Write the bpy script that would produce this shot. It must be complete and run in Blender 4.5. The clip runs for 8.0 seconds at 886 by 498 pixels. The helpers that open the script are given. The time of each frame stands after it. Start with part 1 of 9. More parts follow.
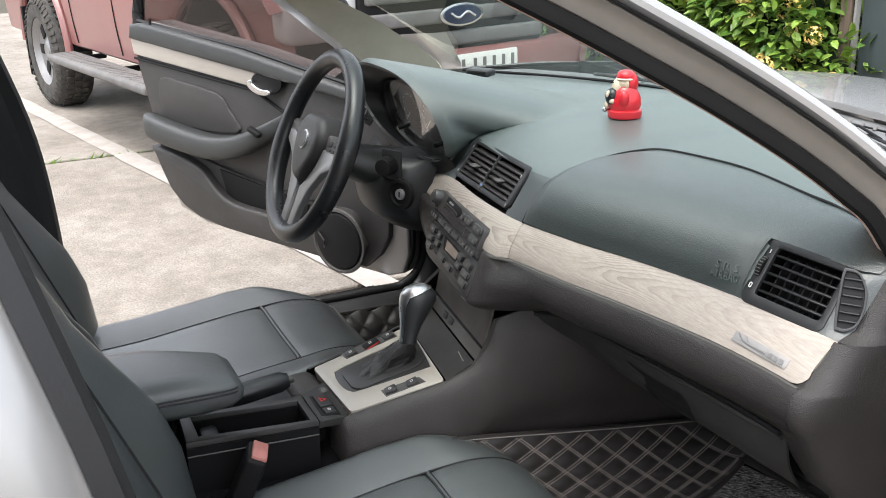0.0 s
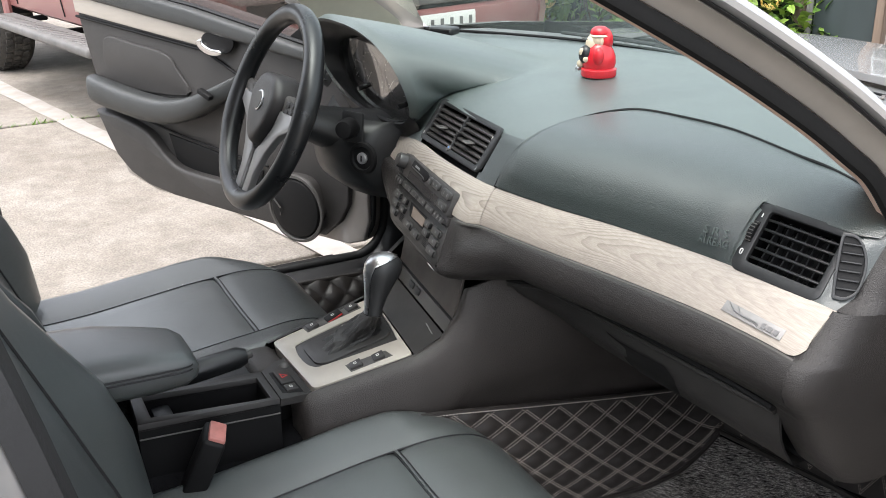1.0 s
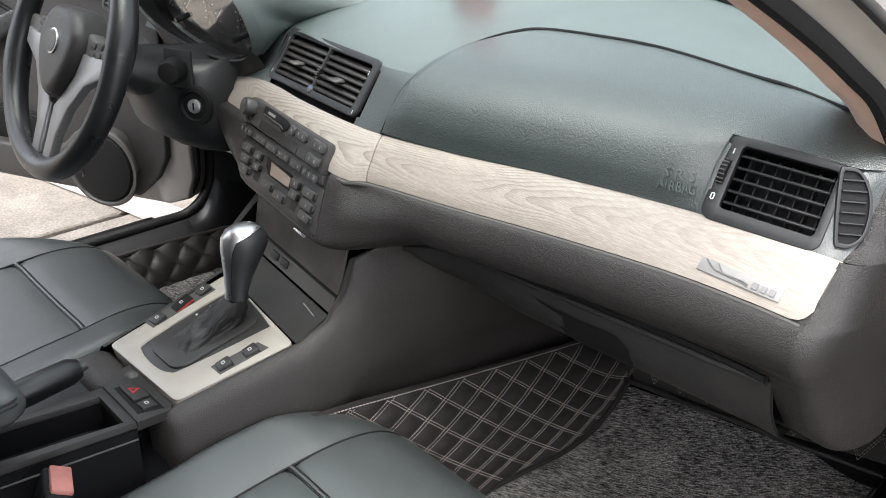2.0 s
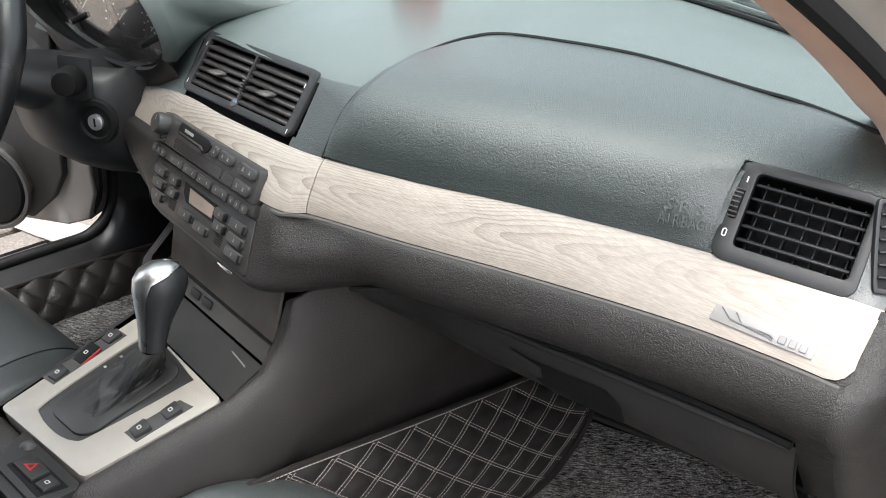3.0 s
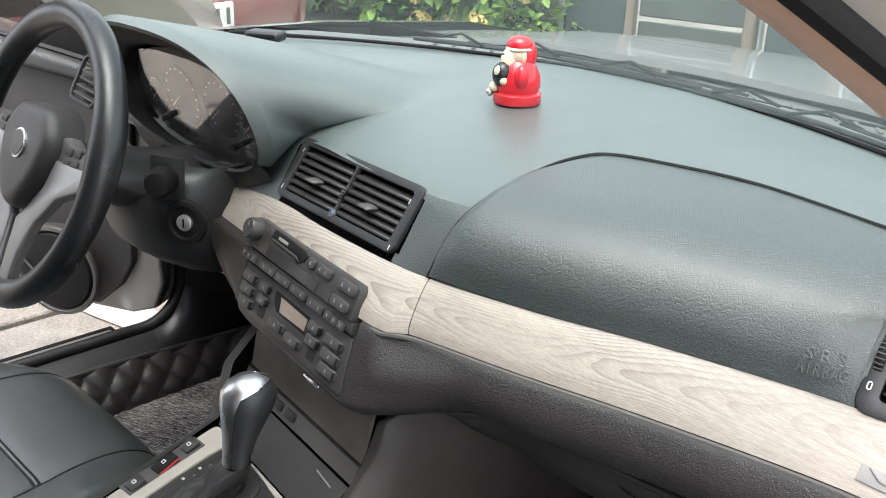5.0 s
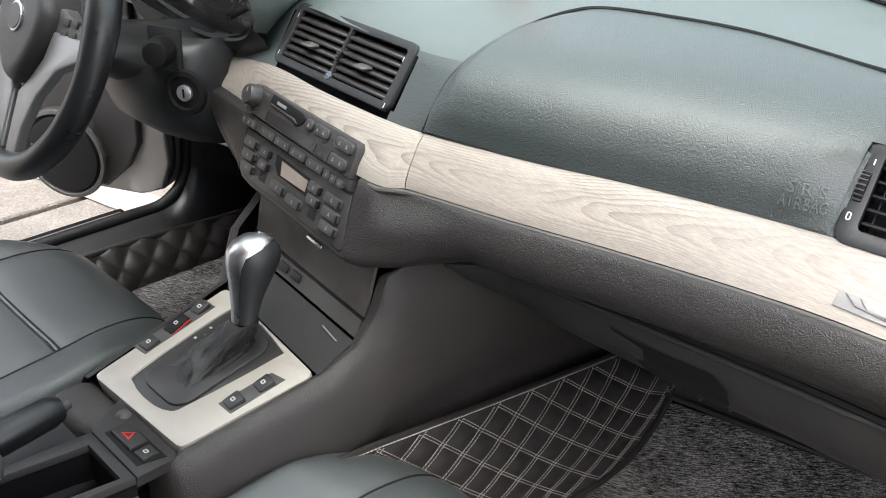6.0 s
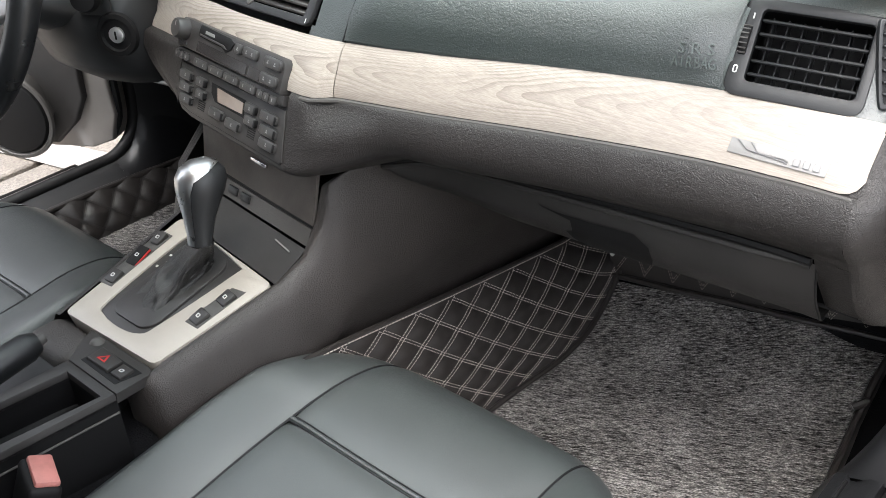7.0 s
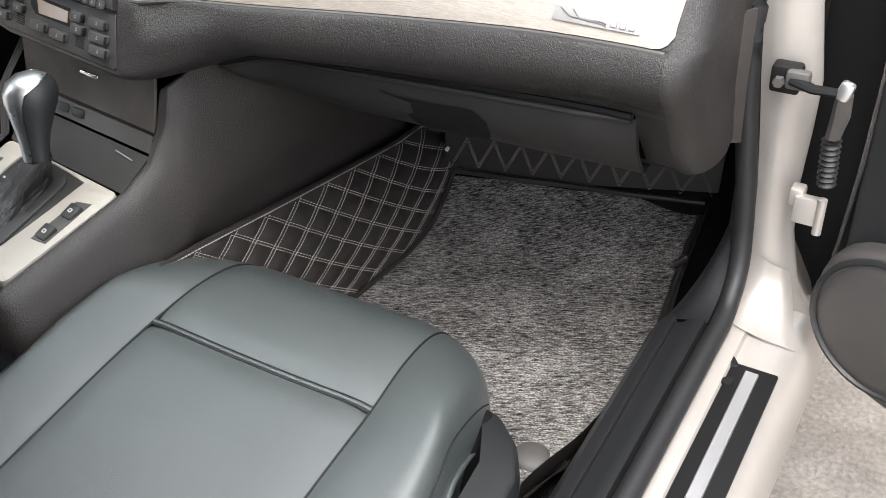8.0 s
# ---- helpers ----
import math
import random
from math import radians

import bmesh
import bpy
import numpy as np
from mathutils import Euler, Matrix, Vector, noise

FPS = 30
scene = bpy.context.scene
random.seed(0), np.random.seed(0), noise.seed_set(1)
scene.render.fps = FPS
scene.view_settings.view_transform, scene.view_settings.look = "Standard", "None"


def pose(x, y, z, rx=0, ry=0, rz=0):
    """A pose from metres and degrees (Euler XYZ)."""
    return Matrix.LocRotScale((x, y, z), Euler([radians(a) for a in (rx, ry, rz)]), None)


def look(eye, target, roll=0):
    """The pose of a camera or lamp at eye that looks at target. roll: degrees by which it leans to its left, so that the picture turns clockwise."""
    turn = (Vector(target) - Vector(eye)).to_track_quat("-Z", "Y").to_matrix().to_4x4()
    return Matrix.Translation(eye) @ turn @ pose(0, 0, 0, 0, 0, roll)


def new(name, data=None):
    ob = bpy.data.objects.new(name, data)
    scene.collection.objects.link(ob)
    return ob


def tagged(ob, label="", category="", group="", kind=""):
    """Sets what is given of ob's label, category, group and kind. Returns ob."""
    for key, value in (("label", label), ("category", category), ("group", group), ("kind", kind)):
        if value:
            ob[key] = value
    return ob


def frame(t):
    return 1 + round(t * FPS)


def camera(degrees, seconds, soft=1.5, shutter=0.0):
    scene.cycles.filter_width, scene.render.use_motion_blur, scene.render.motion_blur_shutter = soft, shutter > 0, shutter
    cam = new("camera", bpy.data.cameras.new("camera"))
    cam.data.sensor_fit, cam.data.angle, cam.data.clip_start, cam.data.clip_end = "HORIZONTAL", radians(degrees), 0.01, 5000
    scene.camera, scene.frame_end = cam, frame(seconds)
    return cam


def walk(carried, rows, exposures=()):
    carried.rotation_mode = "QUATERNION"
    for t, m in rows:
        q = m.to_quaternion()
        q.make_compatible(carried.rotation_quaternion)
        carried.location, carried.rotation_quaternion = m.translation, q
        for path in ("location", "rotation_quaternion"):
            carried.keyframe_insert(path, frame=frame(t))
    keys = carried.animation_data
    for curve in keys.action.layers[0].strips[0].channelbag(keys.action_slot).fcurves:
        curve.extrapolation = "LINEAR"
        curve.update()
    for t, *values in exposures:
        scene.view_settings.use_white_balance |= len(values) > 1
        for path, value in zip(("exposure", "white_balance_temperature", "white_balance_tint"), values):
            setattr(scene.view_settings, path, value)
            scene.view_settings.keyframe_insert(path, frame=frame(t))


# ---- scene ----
cam = camera(49.1, 8.0, soft=0.6)
PATH = [
    (0, (1.4228, -0.6760, 1.2660), (-0.2998, 0.0920, 0.5992), -1.79),
    (0.5, (1.4142, -0.6430, 1.2566), (-0.2751, 0.1730, 0.5632), -0.61),
    (1, (1.3410, -0.6630, 1.2363), (-0.3185, 0.1800, 0.5052), -1.15),
    (1.5, (1.2135, -0.6920, 1.2235), (-0.3033, 0.3280, 0.4118), -1.44),
    (2, (1.0620, -0.6350, 1.1875), (-0.3135, 0.5190, 0.3062), -1.07),
    (2.2, (1.0015, -0.5900, 1.1738), (-0.3241, 0.6090, 0.2757), -1.08),
    (3.3, (0.8910, -0.5560, 1.1608), (-0.2911, 0.7940, 0.2772), 0.35),
    (3.5, (0.8739, -0.5460, 1.1620), (-0.2555, 0.8530, 0.2858), -0.18),
    (4, (0.8495, -0.5530, 1.1709), (-0.3246, 0.8570, 0.3738), 1.15),
    (4.5, (0.8238, -0.5690, 1.1857), (-0.4648, 0.7660, 0.4415), 1.49),
    (4.7, (0.8167, -0.5770, 1.1884), (-0.5065, 0.7330, 0.4556), 1.44),
    (5.8, (0.8302, -0.5970, 1.1770), (-0.4760, 0.6320, 0.2919), 0.96),
    (6, (0.8570, -0.6010, 1.1602), (-0.4226, 0.6130, 0.2182), 0.19),
    (6.5, (0.9156, -0.6230, 1.1479), (-0.3241, 0.5460, 0.0995), -3.65),
    (7, (0.9384, -0.6300, 1.1519), (-0.2609, 0.5720, 0.0964), -5.57),
    (7.5, (0.9438, -0.6600, 1.1441), (-0.0854, 0.6370, 0.0223), -5.89),
    (8, (0.9585, -0.7040, 1.1298), (0.0812, 0.6490, -0.0532), -3.94),
]
walk(cam, [(t, look(eye, target, roll)) for t, eye, target, roll in PATH],
     [(0, 1.42), (1.0, 1.50), (2.0, 1.70), (3.5, 1.76), (4.5, 1.76), (6.0, 1.84), (7.0, 1.88), (8.0, 1.97)])

# ---- world and light: a bright overcast day ----
world = bpy.data.worlds.new("overcast_sky")
scene.world = world
world.use_nodes = True
wn, wl = world.node_tree.nodes, world.node_tree.links
sky = wn.new("ShaderNodeTexSky")
sky.sky_type, sky.sun_disc = "NISHITA", False
SUN_EL, SUN_AZ = radians(72), radians(150)
sky.sun_elevation, sky.sun_rotation = SUN_EL, SUN_AZ
sky.air_density, sky.dust_density, sky.ozone_density = 1.0, 4.0, 1.0
soft_sky = wn.new("ShaderNodeHueSaturation")
soft_sky.inputs["Saturation"].default_value = 0.30
wl.new(sky.outputs[0], soft_sky.inputs["Color"])
wl.new(soft_sky.outputs[0], wn["Background"].inputs[0])
wn["Background"].inputs[1].default_value = 0.208
sun = new("sun", bpy.data.lights.new("sun", "SUN"))
sun.data.energy, sun.data.angle, sun.data.color = 0.42, radians(60), (1.0, 0.98, 0.95)
sun.matrix_world = look((0, 0, 0), (-math.sin(SUN_AZ) * math.cos(SUN_EL), -math.cos(SUN_AZ) * math.cos(SUN_EL), -math.sin(SUN_EL)))
scene.view_settings.exposure = 1.55


# ---- materials ----
def material(name, base=(0.5, 0.5, 0.5), rough=0.5, metal=0.0, spec=0.5, coat=0.0, var=0.0, var_scale=8.0,
             tint=None, bump=0.0, bump_scale=300.0, bump_kind="noise", rough_var=0.0, sheen=0.0, stretch=None, coat_rough=0.05):
    """A Principled surface with large-scale colour variation, fine relief and uneven gloss."""
    m = bpy.data.materials.new(name)
    m.use_nodes = True
    nt = m.node_tree
    n, l = nt.nodes, nt.links
    p = n["Principled BSDF"]
    p.inputs["Base Color"].default_value = (*base, 1)
    p.inputs["Roughness"].default_value = rough
    p.inputs["Metallic"].default_value = metal
    p.inputs["Specular IOR Level"].default_value = spec
    p.inputs["Coat Weight"].default_value = coat
    p.inputs["Coat Roughness"].default_value = coat_rough
    p.inputs["Sheen Weight"].default_value = sheen
    tc = n.new("ShaderNodeTexCoord")
    src = tc.outputs["Object"]
    if stretch:
        mp = n.new("ShaderNodeMapping")
        mp.inputs["Scale"].default_value = stretch
        l.new(src, mp.inputs["Vector"])
        src = mp.outputs[0]
    if var > 0 or rough_var > 0:
        t1 = n.new("ShaderNodeTexNoise")
        t1.inputs["Scale"].default_value = var_scale
        t1.inputs["Detail"].default_value = 6
        t1.inputs["Roughness"].default_value = 0.62
        l.new(src, t1.inputs["Vector"])
        if var > 0:
            other = tint or tuple(c * (1 - var) for c in base)
            mix = n.new("ShaderNodeMix")
            mix.data_type = "RGBA"
            ramp = n.new("ShaderNodeMapRange")
            ramp.inputs["From Min"].default_value, ramp.inputs["From Max"].default_value = 0.35, 0.7
            l.new(t1.outputs["Fac"], ramp.inputs["Value"])
            l.new(ramp.outputs[0], mix.inputs["Factor"])
            mix.inputs["A"].default_value, mix.inputs["B"].default_value = (*base, 1), (*other, 1)
            l.new(mix.outputs["Result"], p.inputs["Base Color"])
        if rough_var > 0:
            rr = n.new("ShaderNodeMapRange")
            rr.inputs["From Min"].default_value, rr.inputs["From Max"].default_value = 0.3, 0.7
            rr.inputs["To Min"].default_value, rr.inputs["To Max"].default_value = max(rough - rough_var, 0.02), min(rough + rough_var, 1)
            l.new(t1.outputs["Fac"], rr.inputs["Value"])
            l.new(rr.outputs[0], p.inputs["Roughness"])
    if bump > 0:
        if bump_kind == "grain":
            t2 = n.new("ShaderNodeTexVoronoi")
            t2.feature = "SMOOTH_F1"
            t2.inputs["Scale"].default_value = bump_scale
            warp = n.new("ShaderNodeTexNoise")
            warp.inputs["Scale"].default_value = bump_scale * 0.45
            warp.inputs["Detail"].default_value = 3
            add = n.new("ShaderNodeMix")
            add.data_type = "VECTOR"
            add.inputs["Factor"].default_value = 0.035
            l.new(src, warp.inputs["Vector"])
            l.new(src, add.inputs["A"])
            l.new(warp.outputs["Color"], add.inputs["B"])
            l.new(add.outputs["Result"], t2.inputs["Vector"])
            h = t2.outputs["Distance"]
            t2.inputs["Smoothness"].default_value = 0.6
        else:
            t2 = n.new("ShaderNodeTexNoise")
            t2.inputs["Scale"].default_value = bump_scale
            t2.inputs["Detail"].default_value = 5
            l.new(src, t2.inputs["Vector"])
            h = t2.outputs["Fac"]
        b = n.new("ShaderNodeBump")
        b.inputs["Strength"].default_value = bump
        b.inputs["Distance"].default_value = 0.002
        b.invert = bump_kind == "grain"
        l.new(h, b.inputs["Height"])
        l.new(b.outputs[0], p.inputs["Normal"])
    return m


def wood_material():
    """Pale limed oak foil: cream ground, faint long flame figures along x, fine grey lines and short pores."""
    m = bpy.data.materials.new("pale_oak_trim")
    m.use_nodes = True
    n, l = m.node_tree.nodes, m.node_tree.links
    p = n["Principled BSDF"]
    tc = n.new("ShaderNodeTexCoord")

    def noise(scale, detail, at=(0, 0, 0)):
        mp = n.new("ShaderNodeMapping")
        mp.inputs["Scale"].default_value = scale
        mp.inputs["Location"].default_value = at
        l.new(tc.outputs["Object"], mp.inputs["Vector"])
        t = n.new("ShaderNodeTexNoise")
        t.inputs["Scale"].default_value, t.inputs["Detail"].default_value = 1.0, detail
        l.new(mp.outputs[0], t.inputs["Vector"])
        return t.outputs["Fac"]

    def math_node(op, a, b):
        q = n.new("ShaderNodeMath")
        q.operation = op
        for k, v in ((0, a), (1, b)):
            if isinstance(v, float):
                q.inputs[k].default_value = v
            else:
                l.new(v, q.inputs[k])
        return q.outputs[0]

    def span(v, a, b, c, d):
        r = n.new("ShaderNodeMapRange")
        for k, x in (("From Min", a), ("From Max", b), ("To Min", c), ("To Max", d)):
            r.inputs[k].default_value = x
        l.new(v, r.inputs["Value"])
        return r.outputs[0]
    # plain-sawn figure: long arches along x, nested about a wandering middle line, running out into straight lines at the edges
    sep = n.new("ShaderNodeSeparateXYZ")
    l.new(tc.outputs["Object"], sep.inputs[0])
    drift = math_node("MULTIPLY", math_node("SUBTRACT", noise((3.2, 0.0, 0.0), 2.0, (0.3, 0.1, 0.7)), 0.5), 0.028)
    across = math_node("SUBTRACT", math_node("SUBTRACT", sep.outputs[2], 0.181), drift)
    bend = math_node("MULTIPLY", math_node("MULTIPLY", across, across), 430.0)
    wob = noise((16.0, 60.0, 60.0), 2.0)
    slow = noise((4.0, 30.0, 30.0), 1.5, (2, 7, 3))
    field = math_node("ADD", math_node("SUBTRACT", sep.outputs[0], bend), math_node("ADD", math_node("MULTIPLY", slow, 0.16), math_node("MULTIPLY", wob, 0.022)))
    rings = math_node("FRACT", math_node("MULTIPLY", math_node("ADD", field, 4.0), 26.0), 0.0)
    line = rings
    rings_dark = math_node("MULTIPLY", span(line, 0.0, 0.55, 1.0, 0.0), span(line, 0.90, 1.0, 1.0, 0.0))
    strength = span(noise((5.0, 26.0, 26.0), 2.0, (4, 2, 1)), 0.33, 0.60, 0.25, 0.90)
    strength = math_node("MULTIPLY", strength, span(sep.outputs[0], 0.36, 0.52, 1.0, 0.35))
    pores = noise((46.0, 900.0, 900.0), 4.0)
    fine = noise((5.0, 260.0, 260.0), 3.0, (1, 5, 2))
    mix = n.new("ShaderNodeMix")
    mix.data_type = "RGBA"
    l.new(math_node("MULTIPLY", rings_dark, strength), mix.inputs["Factor"])
    mix.inputs["A"].default_value, mix.inputs["B"].default_value = (0.392, 0.350, 0.308, 1), (0.222, 0.190, 0.164, 1)
    mul = n.new("ShaderNodeMix")
    mul.data_type, mul.blend_type = "RGBA", "MULTIPLY"
    mul.inputs["Factor"].default_value = 1.0
    l.new(mix.outputs["Result"], mul.inputs["A"])
    l.new(math_node("MULTIPLY", span(pores, 0.38, 0.62, 0.90, 1.04), span(fine, 0.40, 0.60, 0.93, 1.03)), mul.inputs["B"])
    l.new(mul.outputs["Result"], p.inputs["Base Color"])
    p.inputs["Roughness"].default_value = 0.42
    p.inputs["Specular IOR Level"].default_value = 0.35
    p.inputs["Coat Weight"].default_value = 0.0
    p.inputs["Coat Roughness"].default_value = 0.15
    b = n.new("ShaderNodeBump")
    b.inputs["Strength"].default_value, b.inputs["Distance"].default_value = 0.3, 0.001
    l.new(pores, b.inputs["Height"])
    l.new(b.outputs[0], p.inputs["Normal"])
    return m


def carpet_material():
    """Coarse loop carpet: black and grey flecks drawn out across the car."""
    m = bpy.data.materials.new("fleck_carpet")
    m.use_nodes = True
    n, l = m.node_tree.nodes, m.node_tree.links
    p = n["Principled BSDF"]
    p.inputs["Roughness"].default_value = 0.95
    p.inputs["Specular IOR Level"].default_value = 0.15
    tc = n.new("ShaderNodeTexCoord")
    turn = n.new("ShaderNodeMapping")
    turn.inputs["Rotation"].default_value = (0, 0, radians(-25))
    l.new(tc.outputs["Object"], turn.inputs["Vector"])
    fm = n.new("ShaderNodeMapping")
    fm.inputs["Scale"].default_value = (85.0, 520.0, 160.0)
    l.new(turn.outputs[0], fm.inputs["Vector"])
    fleck = n.new("ShaderNodeTexNoise")
    fleck.inputs["Scale"].default_value, fleck.inputs["Detail"].default_value = 1.0, 3.0
    l.new(fm.outputs[0], fleck.inputs["Vector"])
    lm = n.new("ShaderNodeMapping")
    lm.inputs["Scale"].default_value = (340.0, 620.0, 400.0)
    l.new(turn.outputs[0], lm.inputs["Vector"])
    loops = n.new("ShaderNodeTexVoronoi")
    loops.inputs["Scale"].default_value = 1.0
    l.new(lm.outputs[0], loops.inputs["Vector"])
    patch = n.new("ShaderNodeTexNoise")
    patch.inputs["Scale"].default_value, patch.inputs["Detail"].default_value = 14.0, 4.0
    l.new(tc.outputs["Object"], patch.inputs["Vector"])
    s1 = n.new("ShaderNodeMath")
    s1.operation = "MULTIPLY_ADD"
    s1.inputs[1].default_value = 0.35
    l.new(patch.outputs["Fac"], s1.inputs[0])
    l.new(fleck.outputs["Fac"], s1.inputs[2])
    ramp = n.new("ShaderNodeValToRGB")
    e = ramp.color_ramp.elements
    e[0].position, e[0].color = 0.48, (0.018, 0.0155, 0.0155, 1)
    e[1].position, e[1].color = 0.86, (0.50, 0.475, 0.45, 1)
    e2 = ramp.color_ramp.elements.new(0.66)
    e2.color = (0.215, 0.205, 0.198, 1)
    l.new(s1.outputs[0], ramp.inputs[0])
    dk = n.new("ShaderNodeMapRange")
    dk.inputs["From Min"].default_value, dk.inputs["From Max"].default_value = 0.1, 0.75
    dk.inputs["To Min"].default_value, dk.inputs["To Max"].default_value = 1.15, 0.35
    l.new(loops.outputs["Distance"], dk.inputs["Value"])
    mul = n.new("ShaderNodeMix")
    mul.data_type, mul.blend_type = "RGBA", "MULTIPLY"
    mul.inputs["Factor"].default_value = 1.0
    l.new(ramp.outputs[0], mul.inputs["A"])
    l.new(dk.outputs[0], mul.inputs["B"])
    l.new(mul.outputs["Result"], p.inputs["Base Color"])
    b = n.new("ShaderNodeBump")
    b.invert = True
    b.inputs["Strength"].default_value, b.inputs["Distance"].default_value = 0.9, 0.003
    l.new(loops.outputs["Distance"], b.inputs["Height"])
    l.new(b.outputs[0], p.inputs["Normal"])
    return m


def glass_material(name, tint, gloss=0.06, rough=0.0):
    """A thin pane: it lets light straight through and mirrors by Fresnel."""
    m = bpy.data.materials.new(name)
    m.use_nodes = True
    n, l = m.node_tree.nodes, m.node_tree.links
    n.remove(n["Principled BSDF"])
    tr = n.new("ShaderNodeBsdfTransparent")
    tr.inputs[0].default_value = (*tint, 1)
    gl = n.new("ShaderNodeBsdfGlossy")
    gl.inputs["Roughness"].default_value = rough
    lw = n.new("ShaderNodeLayerWeight")
    lw.inputs["Blend"].default_value = 0.5
    pw = n.new("ShaderNodeMath")
    pw.operation = "POWER"
    pw.inputs[1].default_value = 5.0
    l.new(lw.outputs["Facing"], pw.inputs[0])
    fr = n.new("ShaderNodeMath")
    fr.operation = "MULTIPLY_ADD"
    fr.inputs[1].default_value, fr.inputs[2].default_value = 0.9, gloss
    l.new(pw.outputs[0], fr.inputs[0])
    mix = n.new("ShaderNodeMixShader")
    l.new(fr.outputs[0], mix.inputs[0])
    l.new(tr.outputs[0], mix.inputs[1])
    l.new(gl.outputs[0], mix.inputs[2])
    l.new(mix.outputs[0], n["Material Output"].inputs[0])
    return m


def concrete_material():
    m = bpy.data.materials.new("worn_concrete")
    m.use_nodes = True
    n, l = m.node_tree.nodes, m.node_tree.links
    p = n["Principled BSDF"]
    p.inputs["Roughness"].default_value = 0.9
    tc = n.new("ShaderNodeTexCoord")
    big = n.new("ShaderNodeTexNoise")
    big.inputs["Scale"].default_value, big.inputs["Detail"].default_value, big.inputs["Roughness"].default_value = 1.6, 8.0, 0.7
    fine = n.new("ShaderNodeTexNoise")
    fine.inputs["Scale"].default_value, fine.inputs["Detail"].default_value = 120.0, 10.0
    for t in (big, fine):
        l.new(tc.outputs["Object"], t.inputs["Vector"])
    r1 = n.new("ShaderNodeValToRGB")
    e = r1.color_ramp.elements
    e[0].position, e[0].color = 0.30, (0.19, 0.163, 0.135, 1)
    e[1].position, e[1].color = 0.64, (0.325, 0.292, 0.256, 1)
    l.new(big.outputs["Fac"], r1.inputs[0])
    r2 = n.new("ShaderNodeMapRange")
    r2.inputs["From Min"].default_value, r2.inputs["From Max"].default_value = 0.3, 0.7
    r2.inputs["To Min"].default_value, r2.inputs["To Max"].default_value = 0.72, 1.14
    l.new(fine.outputs["Fac"], r2.inputs["Value"])
    mul = n.new("ShaderNodeMix")
    mul.data_type, mul.blend_type = "RGBA", "MULTIPLY"
    mul.inputs["Factor"].default_value = 1.0
    l.new(r1.outputs[0], mul.inputs["A"])
    l.new(r2.outputs[0], mul.inputs["B"])
    mid = n.new("ShaderNodeTexNoise")
    mid.inputs["Scale"].default_value, mid.inputs["Detail"].default_value, mid.inputs["Roughness"].default_value = 11.0, 8.0, 0.75
    l.new(tc.outputs["Object"], mid.inputs["Vector"])
    r3 = n.new("ShaderNodeMapRange")
    r3.inputs["From Min"].default_value, r3.inputs["From Max"].default_value = 0.35, 0.62
    r3.inputs["To Min"].default_value, r3.inputs["To Max"].default_value = 0.78, 1.08
    l.new(mid.outputs["Fac"], r3.inputs["Value"])
    mul2 = n.new("ShaderNodeMix")
    mul2.data_type, mul2.blend_type = "RGBA", "MULTIPLY"
    mul2.inputs["Factor"].default_value = 1.0
    l.new(mul.outputs["Result"], mul2.inputs["A"])
    l.new(r3.outputs[0], mul2.inputs["B"])
    l.new(mul2.outputs["Result"], p.inputs["Base Color"])
    b = n.new("ShaderNodeBump")
    b.inputs["Strength"].default_value, b.inputs["Distance"].default_value = 0.5, 0.01
    l.new(fine.outputs["Fac"], b.inputs["Height"])
    l.new(b.outputs[0], p.inputs["Normal"])
    return m


def leaf_material(name, a, b_col):
    m = bpy.data.materials.new(name)
    m.use_nodes = True
    n, l = m.node_tree.nodes, m.node_tree.links
    p = n["Principled BSDF"]
    g = n.new("ShaderNodeNewGeometry")
    mix = n.new("ShaderNodeMix")
    mix.data_type = "RGBA"
    l.new(g.outputs["Random Per Island"], mix.inputs["Factor"])
    mix.inputs["A"].default_value, mix.inputs["B"].default_value = (*a, 1), (*b_col, 1)
    l.new(mix.outputs["Result"], p.inputs["Base Color"])
    p.inputs["Roughness"].default_value = 0.4
    p.inputs["Transmission Weight"].default_value = 0.0
    p.inputs["Subsurface Weight"].default_value = 0.0
    return m


M_VINYL = material("dash_vinyl", (0.030, 0.033, 0.033), 0.40, spec=0.8, var=0.18, var_scale=5, bump=0.45, bump_scale=330, bump_kind="grain", rough_var=0.05)
# sky sheen put into the base colour, paler and greener than the lower vinyl
M_VINYL_LIT = material("dash_vinyl_lit", (0.060, 0.082, 0.077), 0.42, spec=1.0, coat=0.5, coat_rough=0.36, var=0.15, var_scale=4, bump=0.45, bump_scale=420, bump_kind="grain", rough_var=0.05)
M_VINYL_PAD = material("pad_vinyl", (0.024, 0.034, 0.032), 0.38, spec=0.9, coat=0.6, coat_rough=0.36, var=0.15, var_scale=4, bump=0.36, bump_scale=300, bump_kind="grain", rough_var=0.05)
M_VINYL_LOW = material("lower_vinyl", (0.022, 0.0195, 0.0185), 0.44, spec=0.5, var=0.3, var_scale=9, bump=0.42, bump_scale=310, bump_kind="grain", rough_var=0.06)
M_PLASTIC = material("black_plastic", (0.020, 0.021, 0.022), 0.42, var=0.25, var_scale=14, bump=0.10, bump_scale=900, rough_var=0.06)
M_CONSOLE = material("console_vinyl", (0.046, 0.040, 0.037), 0.46, spec=0.6, var=0.3, var_scale=7, bump=0.4, bump_scale=300, bump_kind="grain", rough_var=0.06)
M_LID = material("glove_lid_plastic", (0.024, 0.0225, 0.0215), 0.50, spec=0.5, var=0.25, var_scale=9, bump=0.2, bump_scale=520, bump_kind="grain", rough_var=0.06)
